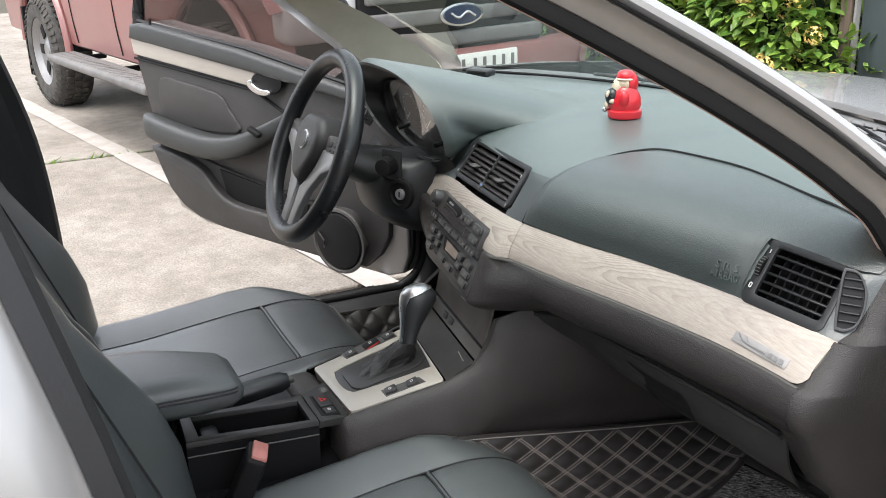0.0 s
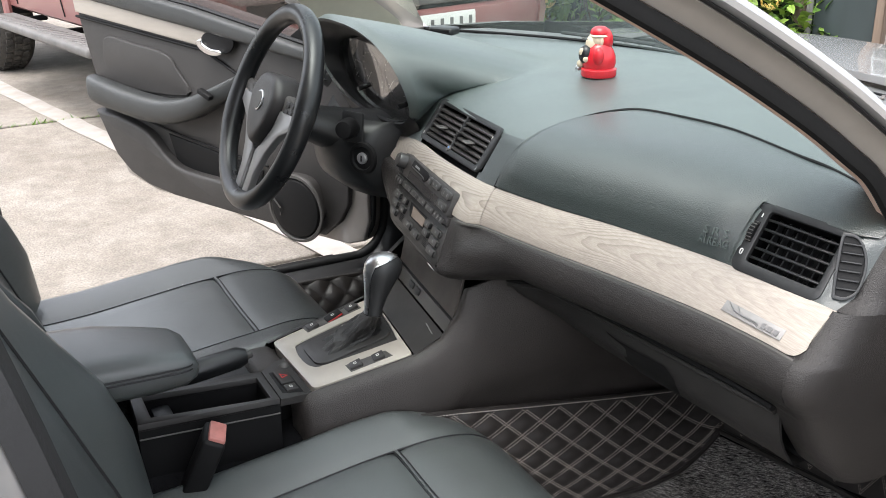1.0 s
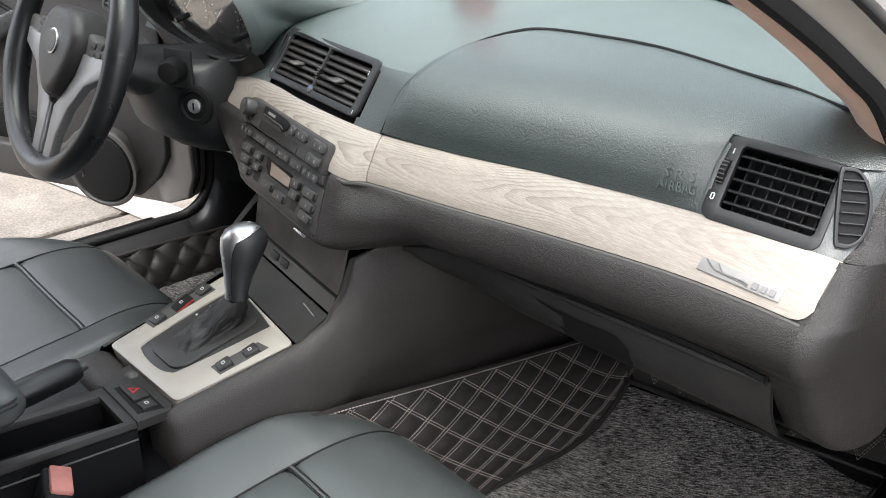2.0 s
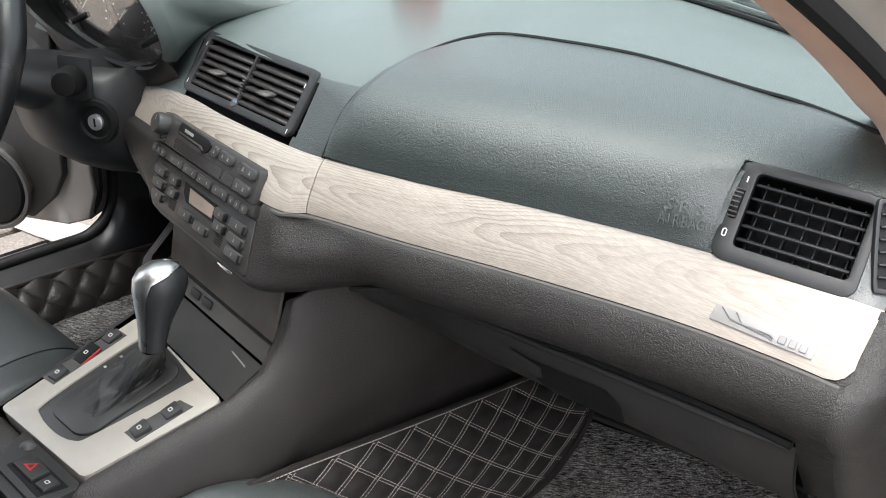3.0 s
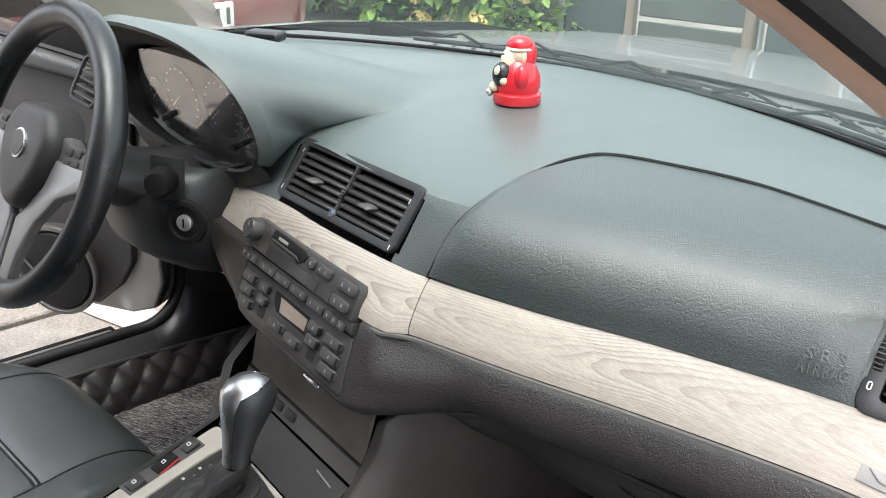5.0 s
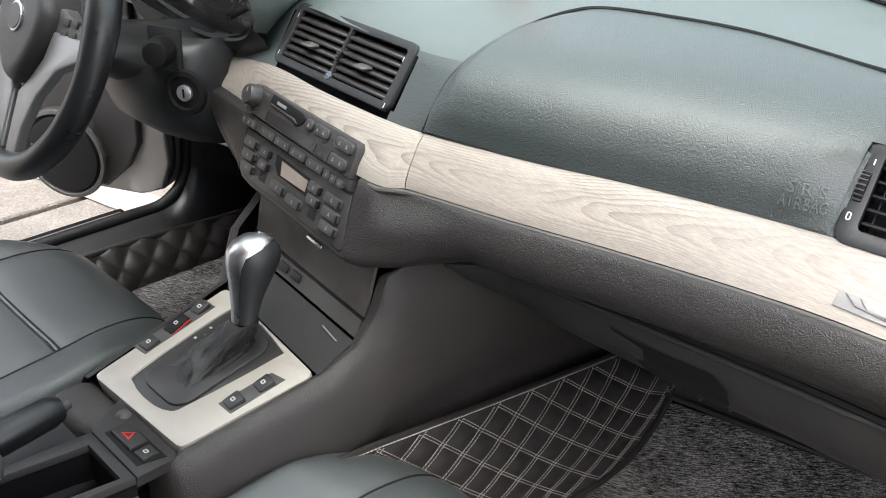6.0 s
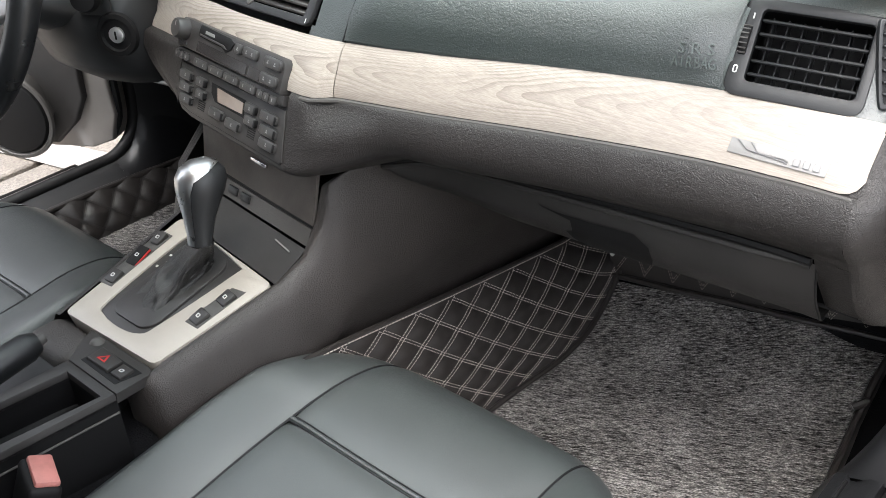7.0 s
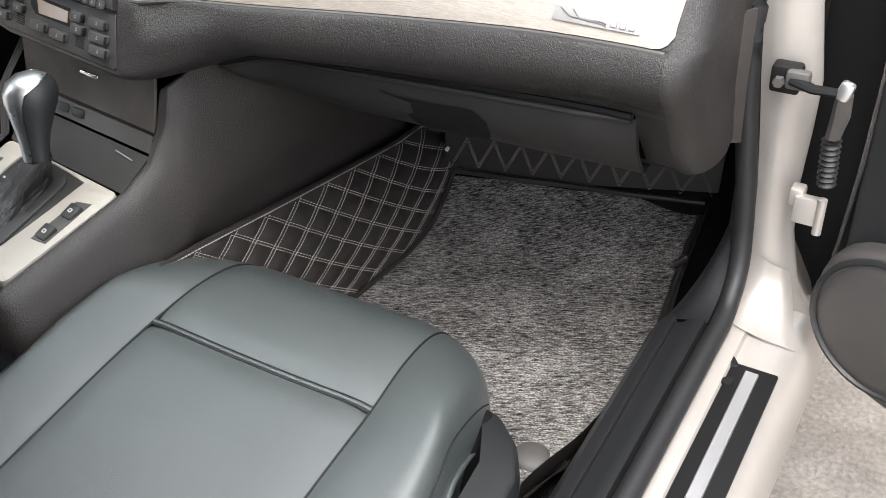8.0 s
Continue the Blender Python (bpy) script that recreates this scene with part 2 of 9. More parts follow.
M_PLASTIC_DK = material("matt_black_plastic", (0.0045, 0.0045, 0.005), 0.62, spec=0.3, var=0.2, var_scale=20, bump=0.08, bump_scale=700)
M_PLASTIC_GREY = material("charcoal_plastic", (0.082, 0.078, 0.074), 0.46, var=0.25, var_scale=10, bump=0.20, bump_scale=800, rough_var=0.06)
M_DOOR_CARD = material("door_card_plastic", (0.050, 0.047, 0.0455), 0.48, var=0.2, var_scale=8, bump=0.25, bump_scale=500, bump_kind="grain", rough_var=0.05)
M_END_PANEL = material("brownish_end_panel", (0.050, 0.043, 0.040), 0.5, spec=0.5, var=0.3, var_scale=9, bump=0.3, bump_scale=500, bump_kind="grain")
M_PLASTIC_BROWN = material("dusty_charcoal_plastic", (0.14, 0.124, 0.112), 0.55, var=0.4, var_scale=11, bump=0.25, bump_scale=500, rough_var=0.08)
M_LEATHER = material("seat_leather", (0.056, 0.065, 0.064), 0.38, spec=1.0, coat=0.8, coat_rough=0.31, var=0.18, var_scale=6, bump=0.34, bump_scale=520, bump_kind="grain", rough_var=0.05)
M_LEATHER_PANEL = material("seat_panel_leather", (0.056, 0.066, 0.065), 0.38, spec=1.0, coat=1.0, coat_rough=0.31, var=0.15, var_scale=7, bump=0.42, bump_scale=480, bump_kind="grain", rough_var=0.05)
M_PIPING = material("seam_cord", (0.008, 0.008, 0.009), 0.55)
M_HUB = material("hub_plastic", (0.034, 0.032, 0.032), 0.40, var=0.2, var_scale=14, bump=0.2, bump_scale=600, bump_kind="grain", rough_var=0.05)
M_GRIP = material("grip_leather", (0.020, 0.021, 0.022), 0.46, spec=0.5, var=0.2, var_scale=20, bump=0.12, bump_scale=700, rough_var=0.06)
M_WHEEL = material("wheel_leather", (0.013, 0.014, 0.015), 0.32, spec=0.6, var=0.2, var_scale=20, bump=0.12, bump_scale=700, rough_var=0.08)
M_WOOD = wood_material()
M_WOOD_PLAIN = material("plain_pale_oak", (0.46, 0.42, 0.37), 0.36, coat=0.2, coat_rough=0.15, var=0.10, var_scale=14, stretch=(1, 1, 6), bump=0.1, bump_scale=300)
M_CARPET = carpet_material()
M_CARPET_BASE = material("footwell_carpet", (0.009, 0.009, 0.010), 0.95, spec=0.1, var=0.3, var_scale=30, bump=0.8, bump_scale=500)
M_DIM_THREAD = material("dim_thread", (0.30, 0.27, 0.24), 0.8)
M_SEAL = material("matt_pillar_seal", (0.006, 0.006, 0.006), 0.75, spec=0.2, var=0.3, var_scale=12, bump=0.15, bump_scale=260)
M_DARK_THREAD = material("black_thread", (0.03, 0.03, 0.03), 0.8)
M_BOOT = material("worn_boot_leather", (0.014, 0.0135, 0.013), 0.36, spec=0.8, var=0.4, var_scale=24, bump=0.4, bump_scale=420, bump_kind="grain")
M_QUILT = material("quilted_leatherette", (0.028, 0.0245, 0.023), 0.42, spec=0.6, var=0.2, var_scale=12, bump=0.15, bump_scale=600)
M_THREAD = material("pale_thread", (0.43, 0.39, 0.35), 0.8)
M_CHROME = material("satin_chrome", (0.72, 0.72, 0.72), 0.17, metal=1.0, rough_var=0.04, var_scale=40)
M_KNOB_CHROME = material("worn_satin_chrome", (0.66, 0.66, 0.66), 0.30, metal=1.0, rough_var=0.06, var_scale=60)
M_SILVER_PLASTIC = material("silver_spoke_plastic", (0.27, 0.265, 0.265), 0.36, metal=0.5, var=0.12, var_scale=30)
M_PLAQUE = material("dull_metal_plaque", (0.30, 0.292, 0.285), 0.5, metal=0.25, var=0.12, var_scale=60)
M_ALU = material("brushed_aluminium", (0.66, 0.66, 0.67), 0.33, metal=0.9, rough_var=0.06, var_scale=60, stretch=(1, 0.05, 1))
M_PAINT = material("silver_car_paint", (0.44, 0.435, 0.43), 0.26, metal=0.6, coat=0.7, var=0.06, var_scale=5)
M_PAINT_JAMB = material("champagne_jamb_paint", (0.40, 0.373, 0.345), 0.34, metal=0.32, coat=0.4, var=0.14, var_scale=9)
# darker copy of the jamb paint, for shade behind the pillar's outer lip
M_JAMB_SHADE = material("jamb_paint_shade", (0.30, 0.275, 0.245), 0.42, metal=0.2, var=0.18, var_scale=8)
M_SILL = material("sill_trim_plastic", (0.016, 0.0165, 0.018), 0.36, spec=0.6, var=0.25, var_scale=12, bump=0.12, bump_scale=700, rough_var=0.06)
# grey base stands in for the windscreen's reflection over the black scuttle
M_SCUTTLE = material("hazed_scuttle", (0.15, 0.155, 0.155), 0.6, var=0.3, var_scale=8, bump=0.2, bump_scale=300)
M_RUBBER = material("door_seal_rubber", (0.013, 0.013, 0.014), 0.55, var=0.3, var_scale=12, bump=0.2, bump_scale=260)
M_TYRE = material("tyre_rubber", (0.030, 0.029, 0.028), 0.85, var=0.4, var_scale=14, tint=(0.085, 0.078, 0.068), bump=0.5, bump_scale=180)
M_RED_TRUCK = material("dusty_red_paint", (0.235, 0.088, 0.083), 0.38, coat=0.5, var=0.35, var_scale=3.5, tint=(0.255, 0.125, 0.115), rough_var=0.08)
M_TRUCK_GREY = material("truck_grey_plastic", (0.16, 0.155, 0.15), 0.6, var=0.35, var_scale=9, bump=0.3, bump_scale=200)
M_BEIGE = material("beige_pillar_cloth", (0.62, 0.40, 0.295), 0.9, spec=0.2, var=0.15, var_scale=16, bump=0.3, bump_scale=700, sheen=0.2)
M_CREAM = material("cream_pillar_cloth", (0.58, 0.54, 0.44), 0.9, spec=0.2, var=0.12, var_scale=16, bump=0.3, bump_scale=700)
M_RED = material("glossy_red_resin", (0.60, 0.018, 0.030), 0.26, coat=0.4, var=0.2, var_scale=30)
M_CREAM_RESIN = material("cream_resin", (0.66, 0.56, 0.42), 0.4, var=0.25, var_scale=60)
M_BLACK_RESIN = material("black_resin", (0.012, 0.012, 0.013), 0.25)
M_BUCKLE_RED = material("faded_red_button", (0.58, 0.23, 0.20), 0.42, var=0.3, var_scale=40)
M_WHITE = material("white_print", (0.62, 0.62, 0.60), 0.6)
M_PRINT = material("grey_legend_print", (0.24, 0.24, 0.235), 0.6)
M_KEY = material("worn_key_plastic", (0.044, 0.043, 0.042), 0.36, var=0.25, var_scale=40, bump=0.1, bump_scale=900)
M_STACK = material("worn_charcoal_panel", (0.036, 0.034, 0.033), 0.44, var=0.25, var_scale=14, bump=0.10, bump_scale=900, rough_var=0.06)
M_DISPLAY = material("smoked_display", (0.030, 0.028, 0.028), 0.20, var=0.2, var_scale=30)
M_LCD = material("dull_display", (0.23, 0.185, 0.155), 0.22, coat=0.3, var=0.12, var_scale=30)
M_CLUSTER_FACE = material("dial_face", (0.035, 0.033, 0.033), 0.45, var=0.2, var_scale=30)
M_HAZARD = material("hazard_red", (0.50, 0.03, 0.03), 0.4)
M_BLUE = material("enamel_blue", (0.05, 0.18, 0.50), 0.25)
M_CONCRETE = concrete_material()
M_LINE = material("worn_white_line", (0.40, 0.37, 0.345), 0.8, var=0.35, var_scale=9, tint=(0.31, 0.277, 0.245), bump=0.3, bump_scale=60)
M_SOIL = material("joint_soil", (0.075, 0.065, 0.045), 1.0, var=0.5, var_scale=20)
M_LEAF = leaf_material("hedge_leaf", (0.035, 0.10, 0.012), (0.24, 0.36, 0.06))
M_HEDGE_SHADE = material("hedge_shade", (0.012, 0.028, 0.008), 0.9, var=0.4, var_scale=6)
M_FLOWER = leaf_material("yellow_flower", (0.80, 0.52, 0.10), (0.90, 0.74, 0.34))
M_TWIG = material("twig_bark", (0.16, 0.12, 0.08), 0.9, var=0.3, var_scale=20)
M_WALL_GREY = material("weathered_grey_wall", (0.30, 0.30, 0.29), 0.9, var=0.35, var_scale=2.5, bump=0.4, bump_scale=40)
# timber colour kept pale to include the haze of the windscreen's reflection
M_GATE_WOOD = material("weathered_hazed_timber", (0.22, 0.165, 0.125), 0.8, var=0.45, var_scale=5, stretch=(3, 3, 0.3), bump=0.5, bump_scale=60)
M_GATE_SLAT = material("dull_gate_slat", (0.075, 0.085, 0.075), 0.7, var=0.35, var_scale=3, bump=0.2, bump_scale=60)
M_GATE_PANEL = material("dark_grey_gate_panel", (0.045, 0.06, 0.062), 0.55, var=0.25, var_scale=3, stretch=(1, 1, 0.3))
M_PLATE = material("number_plate_white", (0.74, 0.74, 0.70), 0.4, var=0.1, var_scale=20)
M_GLASS = glass_material("windscreen_glass", (0.86, 0.94, 0.91), 0.13)
M_GLASS_SIDE = glass_material("tinted_side_glass", (0.50, 0.46, 0.45), 0.06)
# tint set dark to hold back light through the unseen rear glass
M_GLASS_REAR = glass_material("light_cutting_glass", (0.16, 0.16, 0.16), 0.06)
M_GLASS_CLEAR = glass_material("instrument_glass", (0.92, 0.91, 0.90), 0.12)


# ---- building helpers ----
V = Vector


def thing(name, label, category, at=(0, 0, 0), group="", kind=""):
    ob = new(name)
    ob.location = at
    ob.empty_display_size = 0.05
    return tagged(ob, label, category, group, kind)


def root_of(ob):
    while ob.parent:
        ob = ob.parent
    return ob


def part(name, bm, mat, parent=None, label="", smooth=True, angle=40):
    """One mesh object from a bmesh in world coordinates, under its thing or part."""
    bmesh.ops.recalc_face_normals(bm, faces=bm.faces)
    if parent is not None:
        bmesh.ops.translate(bm, verts=bm.verts, vec=-root_of(parent).location)
    me = bpy.data.meshes.new(name)
    bm.to_mesh(me)
    bm.free()
    me.materials.append(mat)
    if smooth:
        me.shade_smooth()
        me.set_sharp_from_angle(angle=radians(angle))
    ob = new(name, me)
    if parent is not None:
        ob.parent = parent
    if label:
        ob["label"] = label
    return ob


def solo(name, bm, mat, label, category="", kind="", group="", angle=40):
    return tagged(part(name, bm, mat, None, "", True, angle), label, category, group, kind)


def smooth_line(points, per=8, closed=False):
    """Catmull-Rom through the points."""
    pts = [V(p) for p in points]
    out = []
    n = len(pts)
    for i in range(n if closed else n - 1):
        a, b = pts[i], pts[(i + 1) % n]
        p0 = pts[i - 1] if (closed or i > 0) else a + (a - b)
        p3 = pts[(i + 2) % n] if (closed or i + 2 < n) else b + (b - a)
        for k in range(per):
            t = k / per
            out.append(0.5 * ((2 * a) + (b - p0) * t + (2 * p0 - 5 * a + 4 * b - p3) * t * t + (3 * a - p0 - 3 * b + p3) * t ** 3))
    if not closed:
        out.append(pts[-1].copy())
    return out


def grid_bm(rows, wrap_u=False, wrap_v=False, bm=None, skip=None):
    """A sheet through rows of points. skip(i, j): leave that cell open."""
    bm = bm or bmesh.new()
    vs = [[bm.verts.new(p) for p in r] for r in rows]
    nu, nv = len(rows), len(rows[0])
    for i in range(nu if wrap_u else nu - 1):
        for j in range(nv if wrap_v else nv - 1):
            if skip and skip(i, j):
                continue
            q = [vs[i][j], vs[(i + 1) % nu][j], vs[(i + 1) % nu][(j + 1) % nv], vs[i][(j + 1) % nv]]
            if len({v.co.to_tuple(6) for v in q}) >= 3:
                try:
                    bm.faces.new(q)
                except ValueError:
                    pass
    return bm


def thicken(bm, depth):
    bmesh.ops.recalc_face_normals(bm, faces=bm.faces)
    bmesh.ops.solidify(bm, geom=bm.faces[:], thickness=depth)
    return bm


def tube_bm(points, radius, n=10, closed=False, bm=None, flat=1.0, up=(0, 0, 1), cap=True):
    """A round or flattened section swept along points; radius may be a list."""
    bm = bm or bmesh.new()
    pts = [V(p) for p in points]
    m = len(pts)
    rad = radius if isinstance(radius, (list, tuple)) else [radius] * m
    rings = []
    for i, p in enumerate(pts):
        a = pts[i - 1] if (closed or i > 0) else p
        b = pts[(i + 1) % m] if (closed or i + 1 < m) else p
        d = (b - a).normalized()
        side = d.cross(V(up))
        if side.length < 1e-4:
            side = d.cross(V((1, 0, 0)))
        side.normalize()
        u = side.cross(d)
        rings.append([bm.verts.new(p + (side * math.cos(2 * math.pi * k / n) + u * flat * math.sin(2 * math.pi * k / n)) * rad[i]) for k in range(n)])
    for i in range(m if closed else m - 1):
        a, b = rings[i], rings[(i + 1) % m]
        for k in range(n):
            bm.faces.new((a[k], a[(k + 1) % n], b[(k + 1) % n], b[k]))
    if cap and not closed:
        bm.faces.new(rings[0][::-1])
        bm.faces.new(rings[-1])
    return bm


def box_bm(center, size, bevel=0.0, seg=2, m=None, bm=None):
    """A box about the origin of m (or the world), edges rounded."""
    b = bmesh.new()
    bmesh.ops.create_cube(b, size=1.0)
    bmesh.ops.scale(b, verts=b.verts, vec=size)
    if bevel > 0:
        bmesh.ops.bevel(b, geom=b.edges[:], offset=min(bevel, min(size) * 0.49), segments=seg, profile=0.5, affect="EDGES")
    bmesh.ops.translate(b, verts=b.verts, vec=center)
    if m is not None:
        bmesh.ops.transform(b, matrix=m, verts=b.verts)
    return join_bm(bm, b)


def join_bm(bm, b):
    if bm is None:
        return b
    me = bpy.data.meshes.new("tmp")
    b.to_mesh(me)
    b.free()
    bm.from_mesh(me)
    bpy.data.meshes.remove(me)
    return bm


def prism_bm(outline, depth, m=None, bevel=0.0, seg=2, bm=None, holes=()):
    """An outline in the local xy plane raised by depth along local z; holes: further outlines cut right through."""
    b = bmesh.new()
    if holes:
        loops = []
        for o in (outline, *holes):
            vs = [b.verts.new((p[0], p[1], 0)) for p in o]
            loops.append([b.edges.new((vs[i], vs[(i + 1) % len(vs)])) for i in range(len(vs))])
        bmesh.ops.triangle_fill(b, use_beauty=True, use_dissolve=False, edges=[e for lp in loops for e in lp])
        faces = b.faces[:]
    else:
        faces = [b.faces.new([b.verts.new((p[0], p[1], 0)) for p in outline])]
    r = bmesh.ops.extrude_face_region(b, geom=faces)
    bmesh.ops.translate(b, verts=[v for v in r["geom"] if isinstance(v, bmesh.types.BMVert)], vec=(0, 0, depth))
    bmesh.ops.recalc_face_normals(b, faces=b.faces)
    if bevel > 0:
        top = [e for e in b.edges if all(v.co.z > depth * 0.5 for v in e.verts) and len(e.link_faces) == 2 and e.calc_face_angle(0) > 0.6]
        bmesh.ops.bevel(b, geom=top, offset=bevel, segments=seg, profile=0.5, affect="EDGES", clamp_overlap=True)
    if m is not None:
        bmesh.ops.transform(b, matrix=m, verts=b.verts)
    return join_bm(bm, b)


def round_rect(w, h, r, n=4, cx=0.0, cy=0.0):
    out = []
    for sx, sy, a0 in ((1, 1, 0), (-1, 1, 90), (-1, -1, 180), (1, -1, 270)):
        for k in range(n + 1):
            a = radians(a0 + 90 * k / n)
            out.append((cx + sx * (w / 2 - r) + r * math.cos(a), cy + sy * (h / 2 - r) + r * math.sin(a)))
    return out


def circle(r, n=24, cx=0.0, cy=0.0):
    return [(cx + r * math.cos(2 * math.pi * k / n), cy + r * math.sin(2 * math.pi * k / n)) for k in range(n)]


def facing(origin, u, v):
    """A frame at origin with local x along u, local y as near v as may be, local z out of the face."""
    x = V(u).normalized()
    z = x.cross(V(v)).normalized()
    y = z.cross(x)
    return Matrix(((x.x, y.x, z.x, origin[0]), (x.y, y.y, z.y, origin[1]), (x.z, y.z, z.z, origin[2]), (0, 0, 0, 1)))


def spin_bm(profile, m=None, n=32, bm=None):
    """A turned shape: (radius, height) pairs round local z."""
    b = bmesh.new()
    rings = [[b.verts.new((r * math.cos(2 * math.pi * k / n), r * math.sin(2 * math.pi * k / n), h)) for k in range(n)] if r > 1e-6 else [b.verts.new((0, 0, h))] for r, h in profile]
    for a, c in zip(rings, rings[1:]):
        for k in range(n):
            q = [a[k % len(a)], a[(k + 1) % len(a)], c[(k + 1) % len(c)], c[k % len(c)]]
            q = list(dict.fromkeys(q))
            if len(q) >= 3:
                b.faces.new(q)
    if m is not None:
        bmesh.ops.transform(b, matrix=m, verts=b.verts)
    return join_bm(bm, b)


def text_bm(words, size, m, depth=0.0006, squash=1.0):
    """Raised lettering in the built-in font, centred on m."""
    cu = bpy.data.curves.new("words", "FONT")
    cu.body, cu.size, cu.align_x, cu.align_y, cu.extrude = words, size, "CENTER", "CENTER", depth
    cu.resolution_u = 2
    ob = bpy.data.objects.new("words", cu)
    me = ob.to_mesh()
    b = bmesh.new()
    b.from_mesh(me)
    ob.to_mesh_clear()
    bpy.data.objects.remove(ob)
    bpy.data.curves.remove(cu)
    bmesh.ops.scale(b, verts=b.verts, vec=(squash, 1, 1))
    bmesh.ops.transform(b, matrix=m, verts=b.verts)
    return b


def lerp(a, b, t):
    return a + (b - a) * t


def table(xs, ys):
    """A smooth function through a few pairs."""
    pts = smooth_line([(x, y, 0) for x, y in zip(xs, ys)], 10)
    px, py = [p.x for p in pts], [p.y for p in pts]
    return lambda x: float(np.interp(x, px, py))


# ---- outdoors: ground, parking lines, hedge, gate ----
def build_ground():
    bm = bmesh.new()
    vs = [bm.verts.new(p) for p in ((-400, -400, -0.02), (400, -400, -0.02), (400, 400, -0.02), (-400, 400, -0.02))]
    bm.faces.new(vs)
    ground = solo("ground", bm, M_SOIL, "dark soil under the concrete parking slabs", "ground", "structure")
    xs = [-14.2, -9.2, -4.2, -1.64, 3.3, 8.3, 14.0]
    ys = [-14.0, -8.0, -3.6, 2.9, 9.0, 15.0]
    rng = random.Random(4)
    for i in range(len(xs) - 1):
        for j in range(len(ys) - 1):
            w, h = xs[i + 1] - xs[i] - 0.034, ys[j + 1] - ys[j] - 0.024
            cx, cy = (xs[i] + xs[i + 1]) / 2, (ys[j] + ys[j + 1]) / 2
            b = box_bm((cx, cy, -0.05 + rng.uniform(-0.002, 0.0)), (w, h, 0.1), 0.006, 1)
            part("concrete_slab", b, M_CONCRETE, ground)
    # weeds in the joint beside the truck
    b = bmesh.new()
    for k in range(420):
        y = rng.uniform(-1.6, 1.4)
        p = V((-4.2 + rng.uniform(-0.016, 0.016), y, -0.004))
        big = 1.0 if rng.random() < 0.85 else 2.2
        tip = p + V((rng.uniform(-0.03, 0.03), rng.uniform(-0.03, 0.03), rng.uniform(0.006, 0.02))) * big
        s = V((rng.uniform(-1, 1), rng.uniform(-1, 1), 0)).normalized() * 0.0035 * big
        b.faces.new([b.verts.new(q) for q in (p - s, p + s, tip)])
    tagged(part("joint_weeds", b, M_LEAF, None, "", False), "thin green weeds growing in the slab joint", "weeds", "", "stuff")
    # parking lines
    d = V((0.977, 0.212, 0))
    n = V((-0.212, 0.977, 0))
    for k, off in enumerate((0.0, 2.6)):
        c = V((-3.33, 0.06, 0.004)) + n * off
        b = bmesh.new()
        rows = []
        for i in range(41):
            p = c + d * lerp(-5.2, 2.6, i / 40)
            e = rng.uniform(-0.006, 0.006)
            rows.append([p - n * (0.060 + e), p + n * (0.060 - e)])
        part("road_line", grid_bm(rows), M_LINE, ground, "worn white painted parking line", False)
    return ground


def leaf_cloud(bm, centre_fn, count, size, rng, droop=0.2):
    """Many small pointed leaves, each two folded quads."""
    for _ in range(count):
        p, out = centre_fn()
        d = (out + V((rng.gauss(0, 0.6), rng.gauss(0, 0.6), rng.gauss(0.1, 0.5)))).normalized()
        side = d.cross(V((rng.gauss(0, 0.3), rng.gauss(0, 0.3), 1))).normalized()
        up = side.cross(d)
        s = size * rng.uniform(0.6, 1.35)
        w = s * rng.uniform(0.19, 0.27)
        base, mid, tip = p, p + d * s * 0.5 - up * s * 0.03, p + d * s - up * s * droop
        a = bm.verts.new(base)
        l1, r1 = bm.verts.new(p + d * s * 0.3 + side * w + up * w * 0.3), bm.verts.new(p + d * s * 0.3 - side * w + up * w * 0.3)
        l2, r2 = bm.verts.new(p + d * s * 0.68 + side * w * 0.9 + up * w * 0.2 - up * s * 0.06), bm.verts.new(p + d * s * 0.68 - side * w * 0.9 + up * w * 0.2 - up * s * 0.06)
        m, t = bm.verts.new(mid), bm.verts.new(tip)
        bm.faces.new((a, m, l1))
        bm.faces.new((a, r1, m))
        bm.faces.new((l1, m, t, l2))
        bm.faces.new((m, r1, r2, t))


def hedge_line(x):
    return 4.45 + 0.2 * (x + 3.0)


